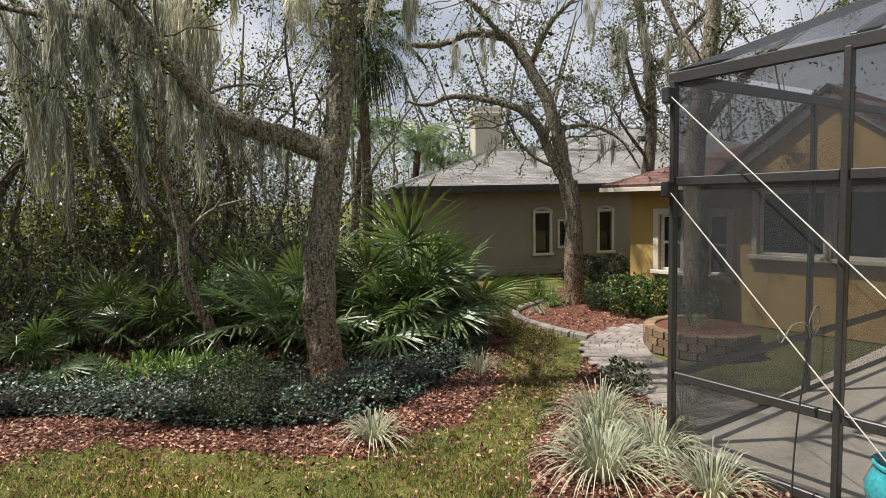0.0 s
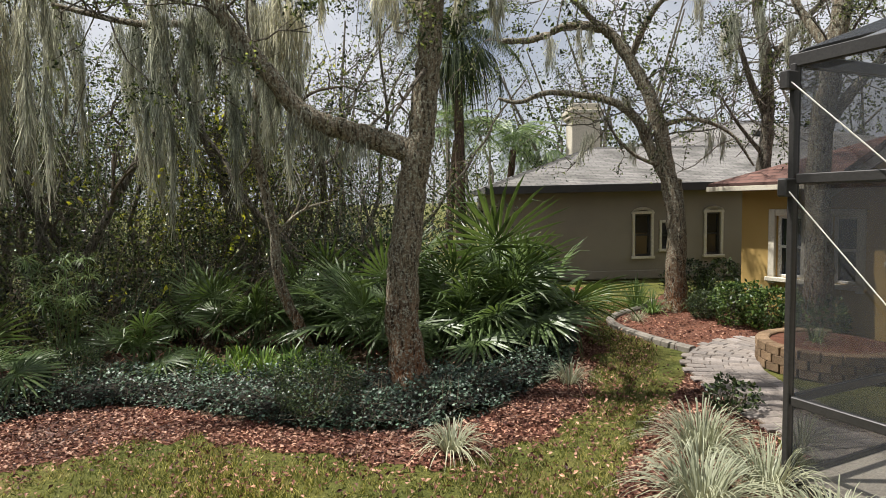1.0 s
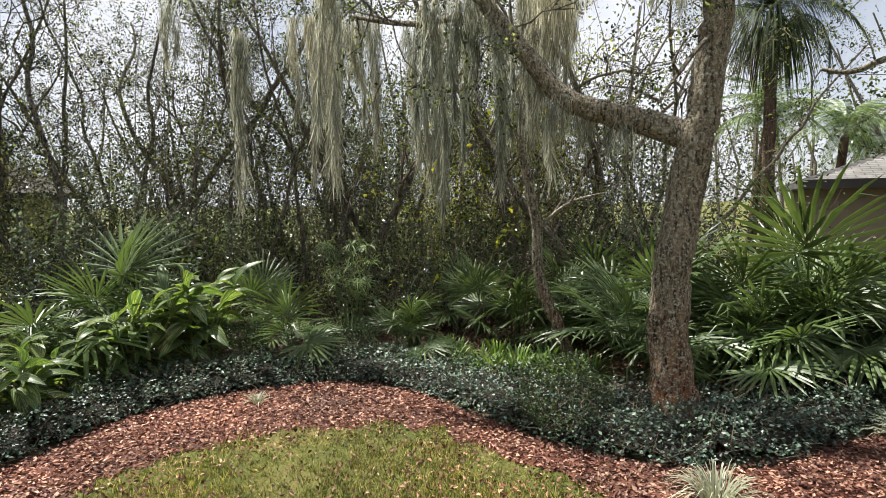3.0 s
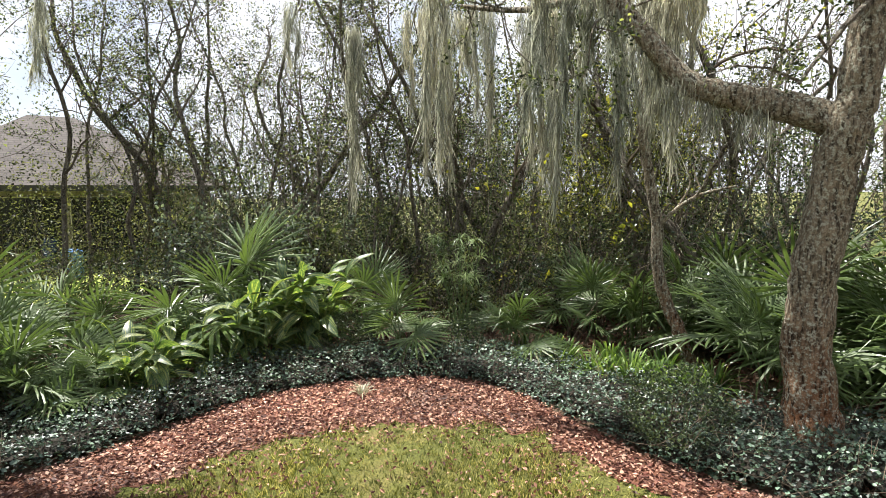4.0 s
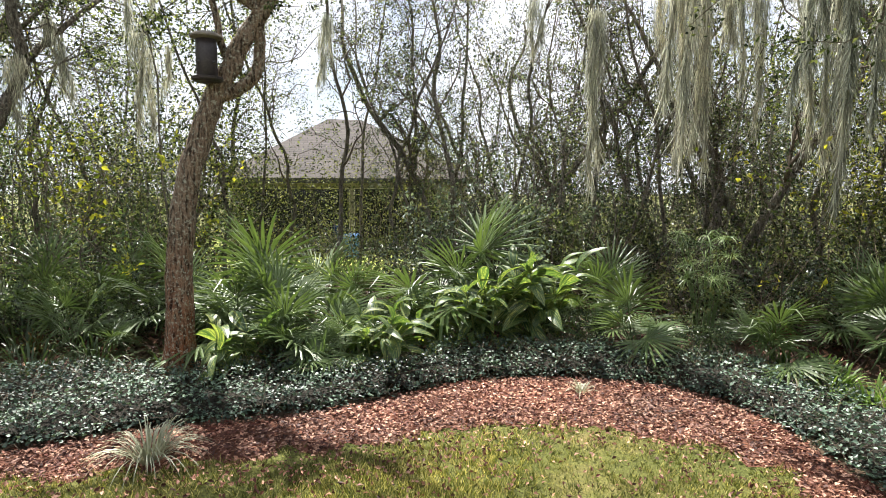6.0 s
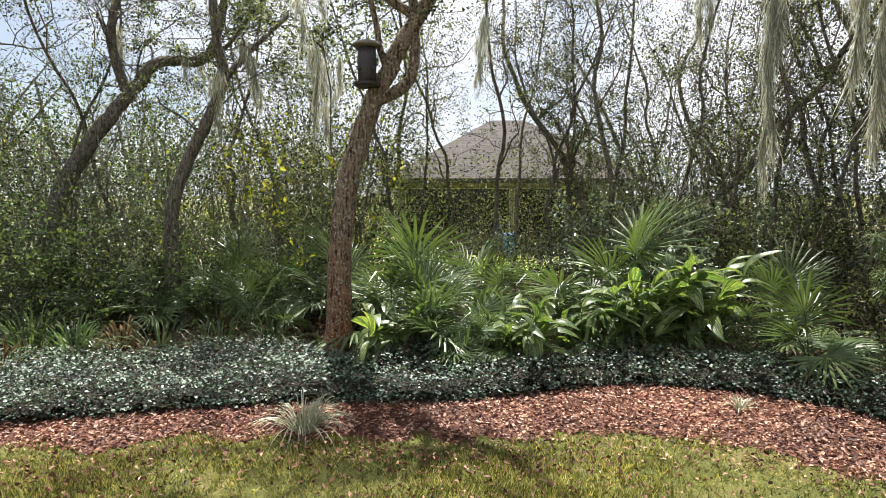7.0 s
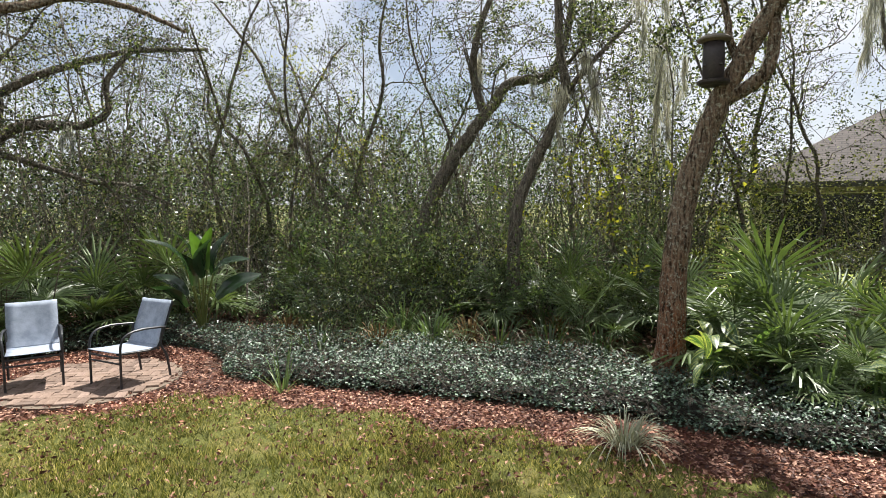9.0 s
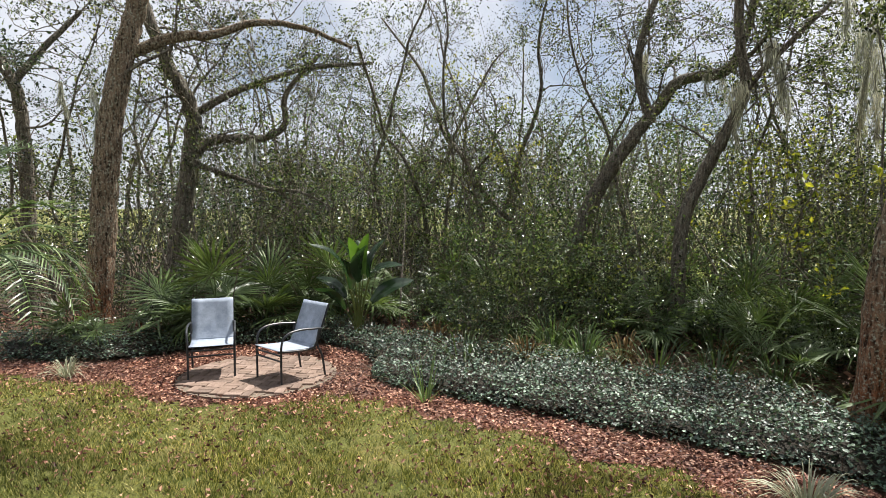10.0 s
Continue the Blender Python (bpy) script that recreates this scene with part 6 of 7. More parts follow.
def bird_plant():
    x, y = polar(131.5, 9.6)
    root = thing("bird_of_paradise", "bird-of-paradise plant with large glossy paddle leaves", "bird of paradise", at=(x, y, 0))
    r = rng(321)
    ms = [broad_leaf(322, 0.74, 0.26, BROAD), broad_leaf(323, 0.6, 0.22, BROAD), broad_leaf(324, 0.66, 0.2, BROAD_YOUNG)]
    for i, (a, up, h) in enumerate([(60, 62, 0.85), (75, 84, 0.95), (230, 55, 0.9), (300, 40, 0.6), (120, 35, 0.55), (20, 70, 0.75), (180, 74, 0.85), (330, 45, 0.45), (270, 78, 0.85), (40, 80, 0.92), (340, 50, 0.95), (100, 30, 0.9)]):
        top = np.array([math.cos(radians(a)) * 0.22, math.sin(radians(a)) * 0.22, h * 1.15])
        s = Soup()
        tube(s, spline([(0, 0, -0.03), top * [0.4, 0.4, 0.55], top], 7), np.linspace(0.016, 0.009, 7), 5)
        s.object("stalk", STEM, root)
        share("leaf", ms[2 if i in (1, 9) else i % 2], root, pose(*top, 0, 0, a + r.normal() * 10) @ pose(0, 0, 0, 0, -up, 0) @ pose(0, 0, 0, r.uniform(-50, 50), 0, 0))


bird_plant()


def feather(seed, length=1.3, leaflets=34, leaf=0.3, droop=0.5, hang=0.3, width=0.022):
    """A feather palm leaf along +x: a bent midrib with a row of leaflets on each side."""
    r = rng(seed)
    s = Soup()
    t = np.linspace(0, 1, 16)
    rib = np.stack([length * (t - 0.12 * t**3), 0 * t, length * (0.32 * np.sin(t * 2.2) - droop * t**2.2)], -1)
    tube(s, rib, np.linspace(0.013, 0.003, 16), 4)
    for side in (-1, 1):
        u = np.linspace(0.16, 0.99, leaflets)
        p = np.stack([np.interp(u, t, rib[:, k]) for k in range(3)], -1)
        L = leaf * np.sin(np.pi * np.clip(u * 0.88 + 0.1, 0, 1)) ** 0.7 * r.uniform(0.85, 1.1, leaflets)
        d = np.stack([0.65 + 0 * u, side * np.ones_like(u), -hang + r.normal(size=leaflets) * 0.08], -1)
        d /= np.linalg.norm(d, axis=1, keepdims=True)
        blades(s, p, p + d * L[:, None], r, width, 0.12, 3)
    return s.mesh("frond", PALM_LEAF)


QUEEN = [feather(331, 3.0, 44, 0.75, 0.75, 1.1, 0.035), feather(332, 2.7, 40, 0.7, 0.95, 1.4, 0.035)]
# same fronds again with the shade painted into the leaf colour
QUEEN_SHADED = [q.copy() for q in QUEEN]
for q in QUEEN_SHADED:
    q.materials[0] = PALM_SHADED


def queen_palm(x, y, h, seed, lean=0.0, skirt=True):
    r = rng(seed)
    root = thing("queen_palm", "queen palm with drooping feathery fronds and dead skirt", "palm tree", "palms behind the bed", at=(x, y, 0))
    s = Soup()
    line = spline([(0, 0, -0.05), (lean * 0.3, 0, h * 0.4), (lean, 0, h)], 40)
    rad = 0.20 - 0.05 * np.linspace(0, 1, 40) + 0.012 * (np.arange(40) % 2)
    tube(s, line, rad, 12, 0.05, r)
    s.object("trunk", PALM_BARK, root)
    for i in range(24):
        up = r.uniform(-25, 75)
        share("frond", (QUEEN_SHADED if skirt else QUEEN)[i % 2], root, pose(lean, 0, h, 0, 0, i * 137.5) @ pose(0, 0, 0, 0, -up, 0) @ Matrix.Scale(r.uniform(0.8, 1.05), 4))
    if skirt:
        n = 620
        s = Soup()
        a = r.random(n) * 6.28
        out = r.uniform(0.3, 2.0, n)
        roots = np.stack([np.cos(a) * (0.2 + 0.5 * out) + lean, np.sin(a) * (0.2 + 0.5 * out), h + 0.3 - r.random(n) * 0.9], -1)
        tips = roots + np.stack([np.cos(a) * out * 0.4, np.sin(a) * out * 0.4, -r.uniform(0.4, 1.9, n)], -1)
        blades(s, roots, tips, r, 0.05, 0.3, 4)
        tagged(s.object("dead_fronds", PALM_SHADED, root, "dark hanging old fronds"), kind="stuff")


queen_palm(-2.75, 21.8, 7.5, 341)
queen_palm(-1.6, 30, 4.6, 342, 0.4, False)
queen_palm(0.3, 32, 4.2, 343, -0.3, False)
queen_palm(-4.2, 28, 5.0, 344, 0.5, False)

DATE = [feather(351, 1.25, 30, 0.30, 0.42, 0.12, 0.016), feather(352, 1.1, 28, 0.27, 0.55, 0.2, 0.016)]


def date_palm():
    x, y = -0.84, -4.94
    root = thing("pygmy_date_palm", "small date palm with fine arching grey-green fronds", "palm", at=(x, y, 0))
    r = rng(353)
    s = Soup()
    tube(s, spline([(0, 0, -0.05), (0.02, 0.01, 0.8), (0, 0, 1.7)], 14), 0.07 + 0.012 * (np.arange(14) % 2), 10)
    s.object("trunk", PALM_BARK, root)
    for i in range(22):
        share("frond", DATE[i % 2], root, pose(0, 0, 1.7, 0, 0, i * 137.5) @ pose(0, 0, 0, 0, -r.uniform(-25, 70), 0) @ Matrix.Scale(1.1, 4))


date_palm()


# ---- hanging moss ----
def moss_columns(columns, seed, label):
    """Curtains of hanging strands: (x, y, top, length, spread, count)."""
    r = rng(seed)
    s = Soup()
    for x, y, top, length, spread, count in columns:
        for _ in range(max(2, count // 55)):
            own = length * r.uniform(0.4, 1.0)
            n = int(40 + 230 * own)
            wide = r.uniform(0.022, 0.055)
            steps = np.cumsum(r.normal(size=(9, 2)) * 0.035, axis=0)
            u = r.random(n) ** 1.25 * 0.93
            core = np.stack([np.interp(u, np.linspace(0, 1, 9), steps[:, j]) for j in range(2)], -1)
            swell = wide * (0.45 + 0.75 * np.sin(np.pi * np.clip(u * 1.15 + 0.12, 0, 1))) * (1 + 0.35 * np.sin(u * own * r.uniform(7, 12) + r.random() * 6)) * (1.12 - u)
            a = np.column_stack([x + r.normal() * spread * 0.9 + core[:, 0] + r.normal(size=n) * swell, y + r.normal() * spread * 0.8 + core[:, 1] + r.normal(size=n) * swell, top + 0.06 - u * own + r.normal(size=n) * 0.03])
            strands(s, a, r.uniform(0.1, 0.4, n) * (0.6 + 0.3 * own), r, 0.0062, 0.02, 4)
    return tagged(s.object("spanish_moss", MOSS), label, "spanish moss", "", "stuff")


cols = []
for yaw, dist, top, length, spread, count in [(33.2, 8.6, 4.6, 3.0, 0.10, 130), (31, 8.2, 4.6, 2.0, 0.16, 220), (28.5, 8.0, 4.6, 2.2, 0.16, 260), (26.2, 7.6, 4.6, 1.6, 0.2, 240), (24.3, 7.4, 4.6, 2.0, 0.18, 420), (22.5, 7.4, 4.5, 1.5, 0.16, 300), (36, 8.8, 4.8, 2.1, 0.2, 220),
                                               (40, 10.2, 5.2, 2.2, 0.30, 300), (44.2, 9.6, 4.9, 2.9, 0.14, 260), (46, 9.6, 5.0, 1.9, 0.16, 260), (50.6, 8.4, 4.35, 2.5, 0.05, 160), (50.8, 8.4, 4.4, 0.8, 0.07, 160), (41.5, 9.2, 4.9, 1.6, 0.2, 260), (55.5, 9, 4.9, 0.9, 0.12, 120), (34.5, 9.4, 4.9, 2.6, 0.18, 240)]:
    cols.append((*polar(yaw, dist), top, length * 1.12, spread * 0.75, int(count * 0.7)))
cols += [(-4.81, 5.58, 4.7, 2.8, 0.07, 110), (-3.94, 6.31, 4.4, 2.8, 0.06, 160), (-3.64, 6.5, 4.3, 1.5, 0.12, 220)]
moss_columns(cols, 401, "long grey-green moss curtains hanging from oak branches")
cols = [(-1.5, 6.8, 4.7, 1.3, 0.08, 160), (-1.3, 6.7, 4.7, 1.0, 0.08, 120), (-0.75, 6.8, 4.9, 1.0, 0.12, 170), (-0.2, 6.6, 5.1, 1.2, 0.16, 170), (0.3, 6.5, 5.2, 1.1, 0.16, 120), (-2.25, 6.75, 5.1, 1.0, 0.1, 110), (-2.65, 6.6, 5.2, 1.1, 0.1, 110)]
for p in OAK_LIMB[2:8]:
    cols.append((p[0], p[1], p[2] - 0.1, 0.3 + 0.2 * (p[0] < -2.4), 0.05, 30))
moss_columns(cols, 402, "grey moss hanging from the heavy limb of the live oak")
moss_columns([(1.5, 12.3, 4.1, 0.6, 0.2, 120), (0.9, 12.4, 5.4, 0.9, 0.25, 160), (1.9, 12.2, 3.2, 0.5, 0.1, 60), (1.1, 12.2, 3.4, 0.7, 0.12, 80), (0.2, 12.4, 5.3, 0.8, 0.2, 140), (2.9, 12, 6.1, 1.0, 0.3, 160), (3.8, 12.6, 5.6, 1.2, 0.3, 200), (4.5, 14.4, 6.0, 1.4, 0.5, 260), (3.3, 12.1, 3.3, 0.6, 0.15, 80), (5.6, 13.8, 5.8, 1.4, 0.4, 240)], 403, "thin moss tufts on the leaning oak beside the houses")
moss_columns([(-9.68, -1.07, 4.5, 1.7, 0.12, 160), (-9.5, -1.44, 3.9, 1.3, 0.1, 120), (-10.85, -2.32, 4.5, 0.7, 0.2, 120), (-10.51, -3.46, 4.9, 1.0, 0.08, 80), (-10.06, -0.15, 4.6, 1.6, 0.2, 160), (-9.93, 0.28, 4.2, 1.3, 0.15, 120), (-7.12, 0.45, 4.6, 0.8, 0.2, 60), (-4.79, -9.67, 3.4, 1.6, 0.12, 140), (-3.08, -10.74, 4.3, 1.3, 0.15, 140), (-5.77, -9.17, 3.4, 0.6, 0.15, 80), (-10.63, 2.96, 5.0, 1.2, 0.3, 140)], 404, "moss strands hanging from woodland oaks")


# ---- vines, mulch and lawn ----
rg = rng(500)
VINES = np.array([tuple(p) for p in VINE_EDGE] + [tuple(p) for p in VINE_BACK[::-1]])
pts = rg.uniform([-10.2, -10.6], [1.0, 12.0], (420000, 2))
pts = pts[inside(VINES, pts)]
keep = rg.random(len(pts)) < np.clip((12.5 - np.hypot(pts[:, 0], pts[:, 1])) / 4.5, 0.3, 1.0)
pts = pts[keep]
thin = np.sin(pts[:, 0] * 2.1 + 1.3 * np.sin(pts[:, 1] * 1.7)) * np.sin(pts[:, 1] * 2.6 + pts[:, 0])
pts = pts[(rg.random(len(pts)) < 0.86 + 0.4 * np.tanh(thin * 2)) | (far_from(VINE_EDGE, pts) < 0.35)]
rim = spline(VINE_EDGE[10:], 9000) + rg.normal(size=(9000, 2)) * 0.07
pts = np.vstack([pts, rim[inside(VINES, rim)]])


def vine_top(p):
    """Height of the vine cover: a steep front and low swells behind."""
    e = far_from(spline(VINE_EDGE, 420), p)
    hill = 0.20 + 0.06 * np.sin(p[:, 0] * 3.1 + 1) * np.sin(p[:, 1] * 2.7) + 0.03 * np.sin(p[:, 0] * 9) * np.sin(p[:, 1] * 8)
    return np.minimum(0.03 + e * (1.5 + 0.6 * np.sin(p[:, 0] * 5 + p[:, 1] * 6)), hill + 0.06)


top = vine_top(pts)
s = Soup()
leaves(s, np.column_stack([pts, np.maximum(top * rg.random(len(pts)) ** 0.3 + rg.normal(size=len(pts)) * 0.012, 0.02)]), rg, 0.036, 0.78, 0.05, 0.08, 0.5)
tagged(s.object("jasmine_vines", JASMINE), "dense low glossy dark jasmine groundcover", "groundcover", "", "stuff")
# sheet below the leaves, its dark colour painted in place of their shade
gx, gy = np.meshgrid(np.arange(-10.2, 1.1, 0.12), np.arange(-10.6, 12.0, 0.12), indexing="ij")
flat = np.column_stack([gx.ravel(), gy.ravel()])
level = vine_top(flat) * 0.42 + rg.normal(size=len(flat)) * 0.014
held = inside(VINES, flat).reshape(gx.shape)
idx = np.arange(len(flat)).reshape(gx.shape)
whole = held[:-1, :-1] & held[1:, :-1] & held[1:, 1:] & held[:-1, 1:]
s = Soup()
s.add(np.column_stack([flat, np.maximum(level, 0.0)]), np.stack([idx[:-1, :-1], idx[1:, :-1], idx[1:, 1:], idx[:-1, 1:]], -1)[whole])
tagged(s.object("vine_mat", VINE_SHADE), "dark sheet standing in for shade under the jasmine", "groundcover", "", "stuff")
s = Soup()
pick = rg.integers(0, len(pts), 2200)
for p, h in zip(pts[pick], top[pick]):
    a = np.array([p[0], p[1], 0.0])
    tube(s, [a, a + [rg.normal() * 0.08, rg.normal() * 0.08, h * 0.6], a + [rg.normal() * 0.16, rg.normal() * 0.16, h + rg.uniform(0, 0.12)]], [0.003, 0.0025, 0.002], 3)
tagged(s.object("vine_runners", TWIG), "thin wiry vine runners", "groundcover", "", "stuff")

chip_area = rg.uniform([-7.6, -9.5], [4.6, 14.0], (560000, 2))
on_bed = (inside(MULCH_BED, chip_area) & ~inside(VINES, chip_area)) | inside(RIGHT_BED, chip_area) | inside(ISLAND, chip_area)
chip = chip_area[on_bed]
chip = chip[rg.random(len(chip)) < np.clip(1.7 - np.hypot(chip[:, 0], chip[:, 1] - 1) / 9.0, 0.15, 1)][:90000]
stray = rg.normal(size=(len(chip), 2)) * np.where(rg.random((len(chip), 1)) < 0.24, 0.34, 0.02)
s = Soup()
leaves(s, np.column_stack([chip + stray, 0.004 + 0.022 * rg.random(len(chip))]), rg, 0.044, 0.6, 0.0, 0.2, 0.25)
for v in s.v:
    v[:, 2] = -0.002 + np.abs(v[:, 2] + 0.002) * 0.6
tagged(s.object("fallen_leaves", LITTER), "red-brown fallen oak leaves on mulch", "fallen leaves", "", "stuff")

WOOD_AREA = rg.uniform([-14, -13], [0.8, 14], (60000, 2))
WOOD_AREA = WOOD_AREA[inside(WOODS, WOOD_AREA) & ~inside(VINES, WOOD_AREA) & (far_from(VINE_BACK[::3], WOOD_AREA) < 3.5)][:14000]
s = Soup()
leaves(s, np.column_stack([WOOD_AREA, 0.01 + 0.06 * rg.random(len(WOOD_AREA))]), rg, 0.08, 0.5, 0.0)
for v in s.v:
    v[:, 2] = np.maximum(v[:, 2], 0.003)
tagged(s.object("woodland_leaf_litter", LITTER), "brown fallen leaves under the woods", "leaf litter", "", "stuff")

tuft = rg.uniform([-6.2, -11], [3.2, 15.5], (165000, 2))
dist = np.hypot(tuft[:, 0] - 0.2, tuft[:, 1] - 1.4)
ok = ~inside(RIGHT_BED, tuft) & ~inside(ISLAND, tuft) & ~inside(WOODS, tuft) & (tuft[:, 0] < 0.9 + np.clip(tuft[:, 1] - 3.5, 0, 9) * 0.14)
ok &= (tuft[:, 1] < 3.5) | (tuft[:, 0] < 2.2)
unseen = (dist < 2.8) | ((tuft[:, 0] > 0.6) & (tuft[:, 1] < 3.2))
ok &= ~unseen | (rg.random(len(tuft)) < 0.13)
tuft, dist = tuft[ok], dist[ok]
out = ~inside(MULCH_BED, tuft + rg.normal(size=tuft.shape) * 0.05)
tuft, dist = tuft[out], dist[out]
edge = far_from(BED_EDGE, tuft)
patch = np.sin(tuft[:, 0] * 2.3 + 0.7) * np.sin(tuft[:, 1] * 1.9) + 0.6 * np.sin(tuft[:, 0] * 5.1) * np.sin(tuft[:, 1] * 4.3 + 2)
keep = rg.random(len(tuft)) < np.clip(1.7 - dist / 9.0, 0.25, 1.0) * np.clip(0.35 + edge / 0.7, 0, 1) * (0.72 + 0.28 * np.tanh(patch * 2))
tuft, patch, edge = tuft[keep], patch[keep], edge[keep]
each = 8
root = np.repeat(tuft, each, axis=0) + rg.normal(size=(len(tuft) * each, 2)) * 0.022
n = len(root)
a, lean = rg.random(n) * 6.28, 0.036 * (0.3 + rg.random(n))
hgt = 0.036 + 0.012 * np.repeat(patch, each) + 0.026 * rg.random(n)
roots = np.column_stack([root, np.full(n, -0.022)])
tips = roots + np.stack([np.cos(a) * lean, np.sin(a) * lean, np.maximum(hgt, 0.03)], -1)
s = Soup()
blades(s, roots, tips, rg, 0.012, 0.1, 1)
tagged(s.object("lawn_grass", GRASS), "short mown green and straw-tipped lawn grass", "grass", "", "stuff")
k = rg.choice(len(tuft), 9500, p=(0.22 + np.exp(-edge / 0.6)) / (0.22 + np.exp(-edge / 0.6)).sum())
s = Soup()
leaves(s, np.column_stack([tuft[k] + rg.normal(size=(len(k), 2)) * 0.05, 0.008 + 0.03 * rg.random(len(k))]), rg, 0.04, 0.55, 0.0, 0.2, 0.25)
for v in s.v:
    v[:, 2] = np.maximum(v[:, 2], -0.01)
tagged(s.object("leaves_on_lawn", LITTER), "scattered brown leaves on the lawn", "fallen leaves", "", "stuff")


# ---- feeder, chairs ----
def lathe(profile, sides=20):
    s = Soup()
    ang = np.linspace(0, 2 * np.pi, sides, endpoint=False)
    ring = np.array([[(a * math.cos(t), a * math.sin(t), z) for t in ang] for a, z in profile])
    i, j = np.meshgrid(np.arange(len(profile) - 1), np.arange(sides), indexing="ij")
    s.add(ring.reshape(-1, 3), np.stack([i * sides + j, i * sides + (j + 1) % sides, (i + 1) * sides + (j + 1) % sides, (i + 1) * sides + j], -1).reshape(-1, 4))
    return s


def feeder():
    root = thing("bird_feeder", "dark cylindrical bird feeder with domed lid and tray", "bird feeder", at=(-6.77, 1.15, 3.27))
    lathe([(0, 0.03), (0.085, 0.03), (0.105, 0.05), (0.11, 0.3), (0.105, 0.44), (0, 0.46)]).object("seed_tube", FEEDER_METAL, root, smooth=True)
    lathe([(0.0, 0.0), (0.13, 0.0), (0.16, 0.02), (0.165, 0.045), (0.155, 0.05), (0.12, 0.035), (0, 0.032)]).object("tray", FEEDER_METAL, root)
    lathe([(0.0, 0.44), (0.11, 0.445), (0.165, 0.46), (0.17, 0.475), (0.13, 0.505), (0.06, 0.52), (0.0, 0.525)]).object("lid", KERB_STONE, root, "pale worn lid")
    for a in range(4):
        t = radians(45 + 90 * a)
        part("feeding_port", box_bm((0.04, 0.04, 0.03), (math.cos(t) * 0.11, math.sin(t) * 0.11, 0.2), 0.008), BRONZE, root)
    s = Soup()
    tube(s, spline([(0, 0, 0.52), (0.0, 0, 0.62), (-0.05, 0.05, 0.72), (-0.1, 0.1, 0.76)], 8), 0.005, 5)
    s.object("hanger", FEEDER_METAL, root, "bent wire hanger")


feeder()


def sling_chair(m, label):
    """A stacking patio chair: sling back and seat, bent tube frame. Local -y is its front."""
    root = thing("patio_chair", label, "chair", "patio chairs")
    root.matrix_basis = m
    side = [(0, -0.27, 0.40), (0, -0.02, 0.375), (0, 0.2, 0.37), (0, 0.26, 0.42), (0, 0.35, 0.62), (0, 0.46, 0.89)]
    path = spline(side, 26)
    n = len(path)
    def sling(lo, hi, name):
        s = Soup()
        rows = path[lo:hi]
        xs = np.linspace(-0.258, 0.258, 7)
        sag = 1 - (xs / 0.258) ** 2
        g = np.stack([np.column_stack([np.full(len(rows), x), rows[:, 1] - 0.014 + 0.018 * k, rows[:, 2] + 0.014 - 0.008 * k]) for x, k in zip(xs, sag)], 1)
        a, b = len(rows), 7
        i, j = np.meshgrid(np.arange(a - 1), np.arange(b - 1), indexing="ij")
        q = np.stack([i * b + j, (i + 1) * b + j, (i + 1) * b + j + 1, i * b + j + 1], -1).reshape(-1, 4)
        s.add(g.reshape(-1, 3), q)
        ob = s.object(name, SLING, root, "pale grey-blue woven sling", True)
        mod = ob.modifiers.new("thickness", "SOLIDIFY")
        mod.thickness = 0.006
    sling(0, 14, "seat")
    sling(13, n, "backrest")
    for x in (-0.25, 0.25):
        s = Soup()
        tube(s, path + [x, 0, 0], 0.014, 8)
        s.object("side_rail", CHAIR_METAL, root)
        s = Soup()
        tube(s, spline([(x * 1.08, -0.25, 0.0), (x * 1.08, -0.25, 0.3), (x * 1.1, -0.24, 0.5), (x * 1.12, -0.17, 0.6), (x * 1.12, 0.0, 0.63), (x * 1.1, 0.22, 0.615), (x * 1.02, 0.345, 0.6)], 26), 0.0135, 8)
        s.object("front_leg_and_arm", CHAIR_METAL, root, "bent tube front leg running into the armrest")
        s = Soup()
        tube(s, spline([(x * 1.06, 0.38, 0.0), (x * 1.06, 0.34, 0.25), (x * 1.03, 0.27, 0.42), (x * 1.06, 0.3, 0.6)], 14), 0.0135, 8)
        s.object("rear_leg", CHAIR_METAL, root)
    for y, z in ((-0.26, 0.36), (-0.255, 0.29), (0.24, 0.36)):
        s = Soup()
        tube(s, [(-0.265, y, z), (0.265, y, z)], 0.011, 8)
        s.object("crossbar", CHAIR_METAL, root)
    s = Soup()
    tube(s, [(-0.25, 0.462, 0.878), (0.25, 0.462, 0.878)], 0.011, 8)
    s.object("top_rail", CHAIR_METAL, root)
    return root


sling_chair(pose(-3.26, -5.55, 0.03, 0, 0, 154), "grey-blue sling patio chair facing the lawn on pavers")
sling_chair(pose(-3.84, -4.72, 0.03, 0, 0, 93), "grey-blue sling patio chair turned sideways on pavers")


# ---- paving ----
def paver_mesh(name, a, b, h, mat, chamfer=0.006):
    me = bpy.data.meshes.new(name)
    bm = box_bm((a, b, h), (0, 0, h / 2))
    top = [e for e in bm.edges if all(v.co.z > h * 0.9 for v in e.verts)]
    bmesh.ops.bevel(bm, geom=top, offset=chamfer, segments=1, affect="EDGES")
    bm.to_mesh(me)
    bm.free()
    me.materials.append(mat)
    return me


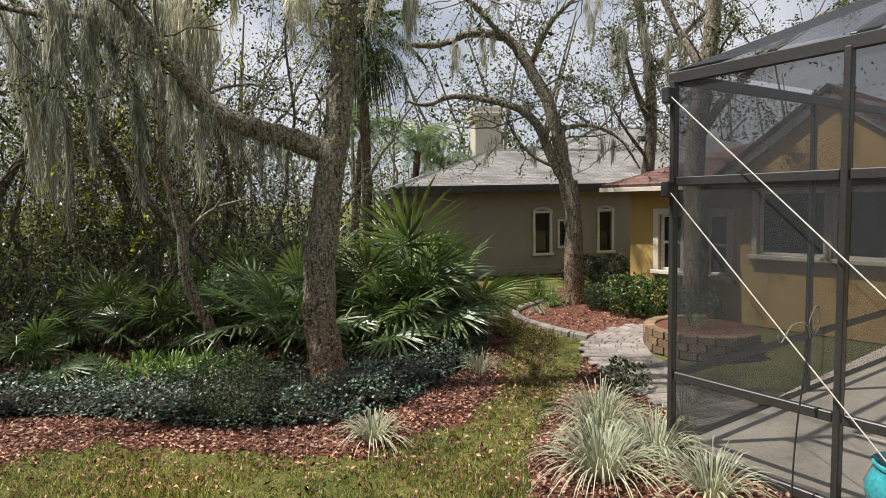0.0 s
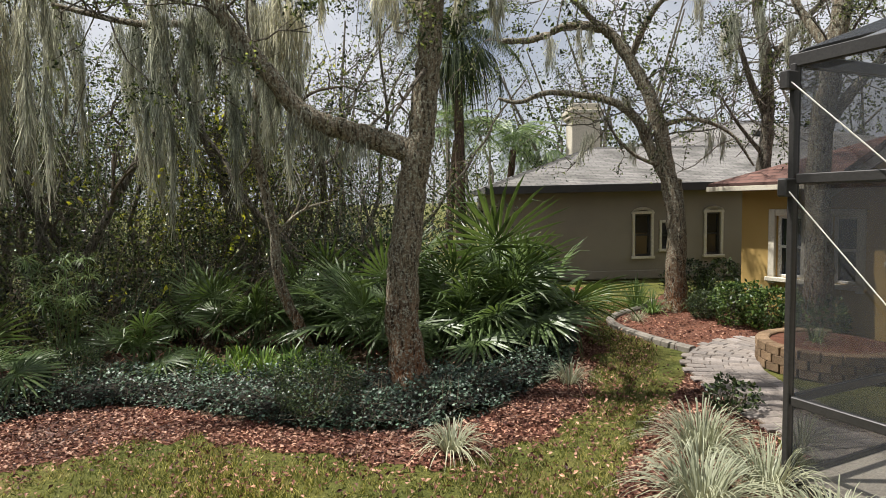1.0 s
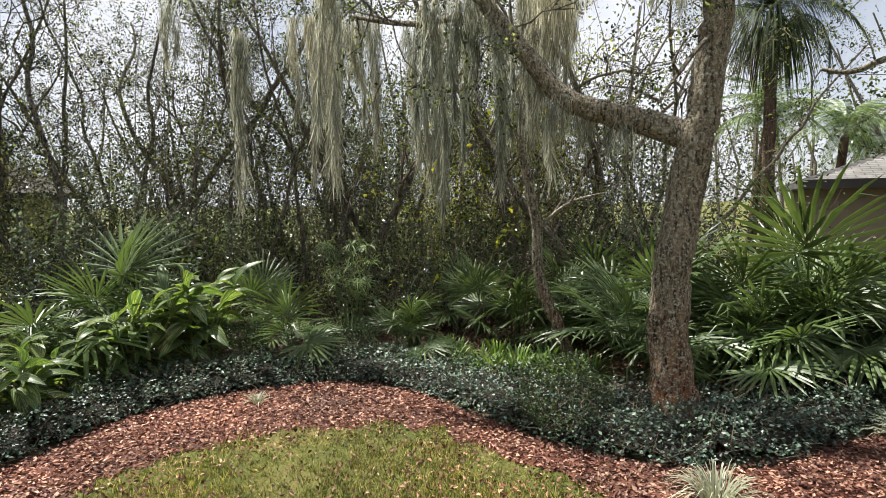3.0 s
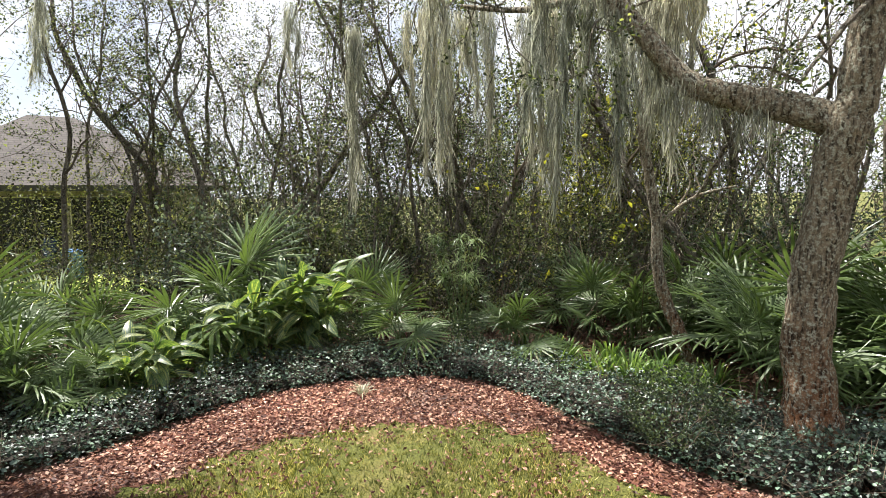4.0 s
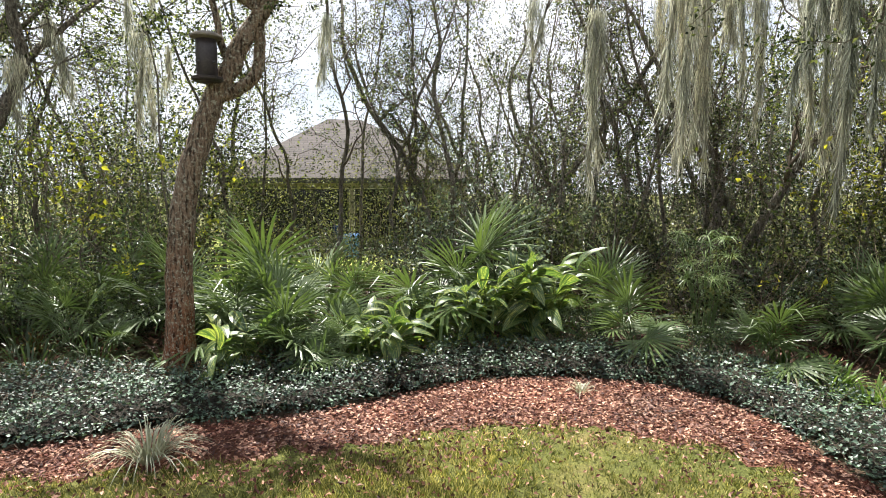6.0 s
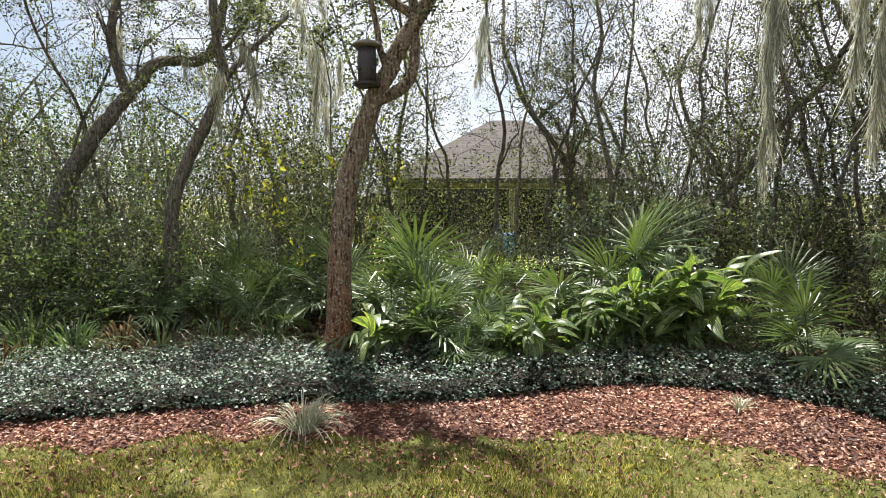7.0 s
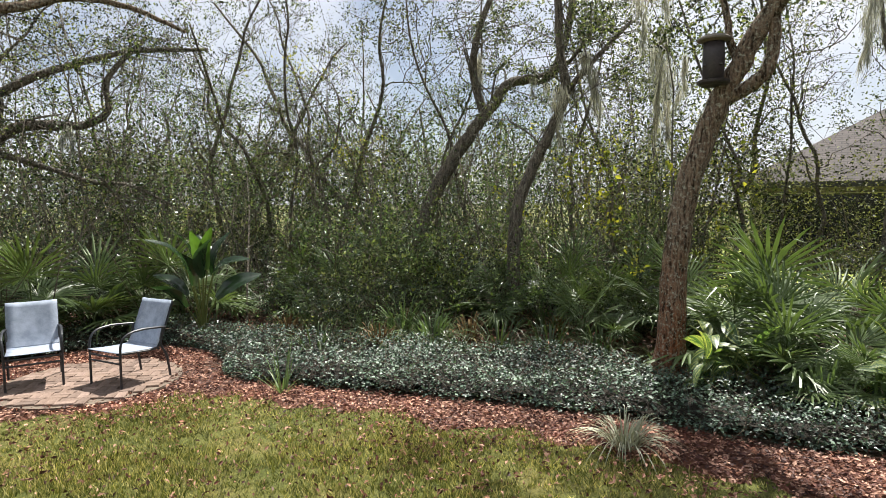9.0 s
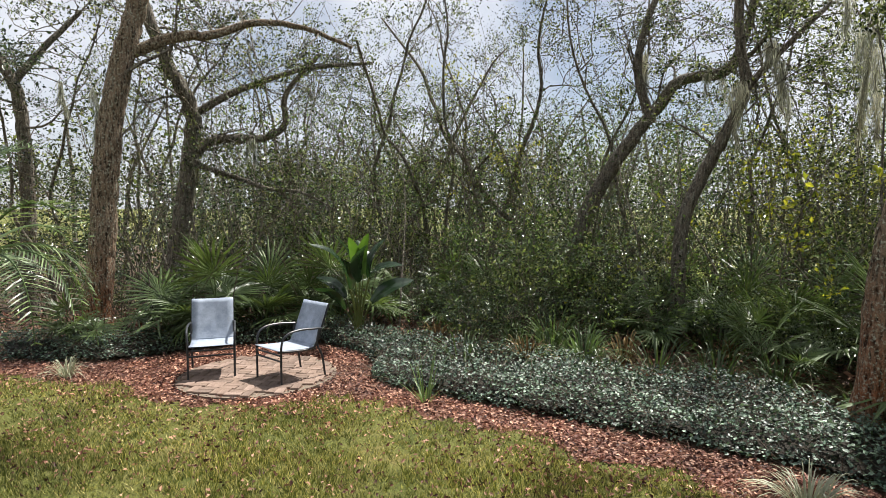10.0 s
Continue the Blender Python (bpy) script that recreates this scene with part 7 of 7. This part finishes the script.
ra = rng(600)
circle = [(-3.68 + 0.98 * math.cos(t), -5.15 + 0.98 * math.sin(t)) for t in np.linspace(0, 2 * math.pi, 40, endpoint=False)]
patio = sheet("paver_patio", circle, 0.018, SAND_JOINT, "round patio of worn tan brick pavers", "patio", edge=0.03)
brick = paver_mesh("paver", 0.195, 0.095, 0.03, PAVER_RED)
for i in range(-8, 9):
    for j in range(-8, 9):
        turn = 90 * ((i + j) % 2)
        for k in (-1, 1):
            c, sn = (0, k * 0.05) if turn == 0 else (k * 0.05, 0)
            x, y = i * 0.2 + c, j * 0.2 + sn
            if math.hypot(x, y) < 0.91:
                t = radians(31)
                share("paver", brick, patio, pose(-3.68 + x * math.cos(t) - y * math.sin(t), -5.15 + x * math.sin(t) + y * math.cos(t), 0.008 + ra.uniform(0, 0.005), ra.normal() * 0.6, ra.normal() * 0.6, 43 + turn + ra.normal()))

MID = spline([(2.95, 5.1), (2.75, 5.7), (2.58, 6.4), (2.42, 7.3), (2.36, 8.1), (2.62, 8.85), (3.2, 9.4), (4.0, 9.55)], 60)
way = np.gradient(MID, axis=0)
way /= np.linalg.norm(way, axis=1, keepdims=True)
side = np.stack([-way[:, 1], way[:, 0]], -1)
path = sheet("paver_path", [tuple(p) for p in MID + side * 0.45] + [tuple(p) for p in (MID - side * 0.45)[::-1]], 0.02, SAND_JOINT, "curving path of grey and tan concrete pavers", "path", edge=0.035)
stone = paver_mesh("paver", 0.212, 0.142, 0.03, PAVER_GREY, 0.008)
small = paver_mesh("paver", 0.142, 0.142, 0.03, PAVER_GREY, 0.008)
run = np.concatenate([[0], np.cumsum(np.linalg.norm(np.diff(MID, axis=0), axis=1))])
for n, d in enumerate(np.arange(0.08, run[-1], 0.15)):
    p = np.array([np.interp(d, run, MID[:, k]) for k in (0, 1)])
    w = np.array([np.interp(d, run, way[:, k]) for k in (0, 1)])
    sd = np.array([-w[1], w[0]])
    ang = math.degrees(math.atan2(sd[1], sd[0]))
    x = -0.44
    for k in range(4 + n % 2):
        short = n % 2 and k in (0, 4)
        wid = 0.15 if short else 0.22
        c = p + sd * (x + wid / 2)
        x += wid
        share("paver", small if short else stone, path, pose(c[0], c[1], 0.006 + ra.uniform(0, 0.006), ra.normal() * 0.5, ra.normal() * 0.5, ang + ra.normal() * 0.8))

planter = thing("block_planter", "low curved planter of tan retaining wall blocks", "planter", at=(3.66, 8.4, 0))
block = paver_mesh("block", 0.2, 0.16, 0.105, BLOCK, 0.012)
for row in range(3):
    for k in range(15):
        t = radians(70 + k * 16.4 + 8 * (row % 2))
        share("block", block, planter, pose(math.cos(t) * 0.72, math.sin(t) * 0.72, row * 0.108, ra.normal() * 0.8, ra.normal() * 0.8, math.degrees(t) + 90 + ra.normal() * 2))
soil = part("soil", bmesh.new(), MULCH, planter)
bm = bmesh.new()
bm.faces.new([bm.verts.new((math.cos(t) * 0.68, math.sin(t) * 0.68, 0.29)) for t in np.linspace(0, 2 * math.pi, 24, endpoint=False)])
bm.to_mesh(soil.data)
bm.free()
clump("planter_grass", "small grassy tuft in the block planter", "grass tuft", 3.55, 8.45, 60, 0.3, 0.3, 0.012, SPIKE, 610, at_z=0.29)
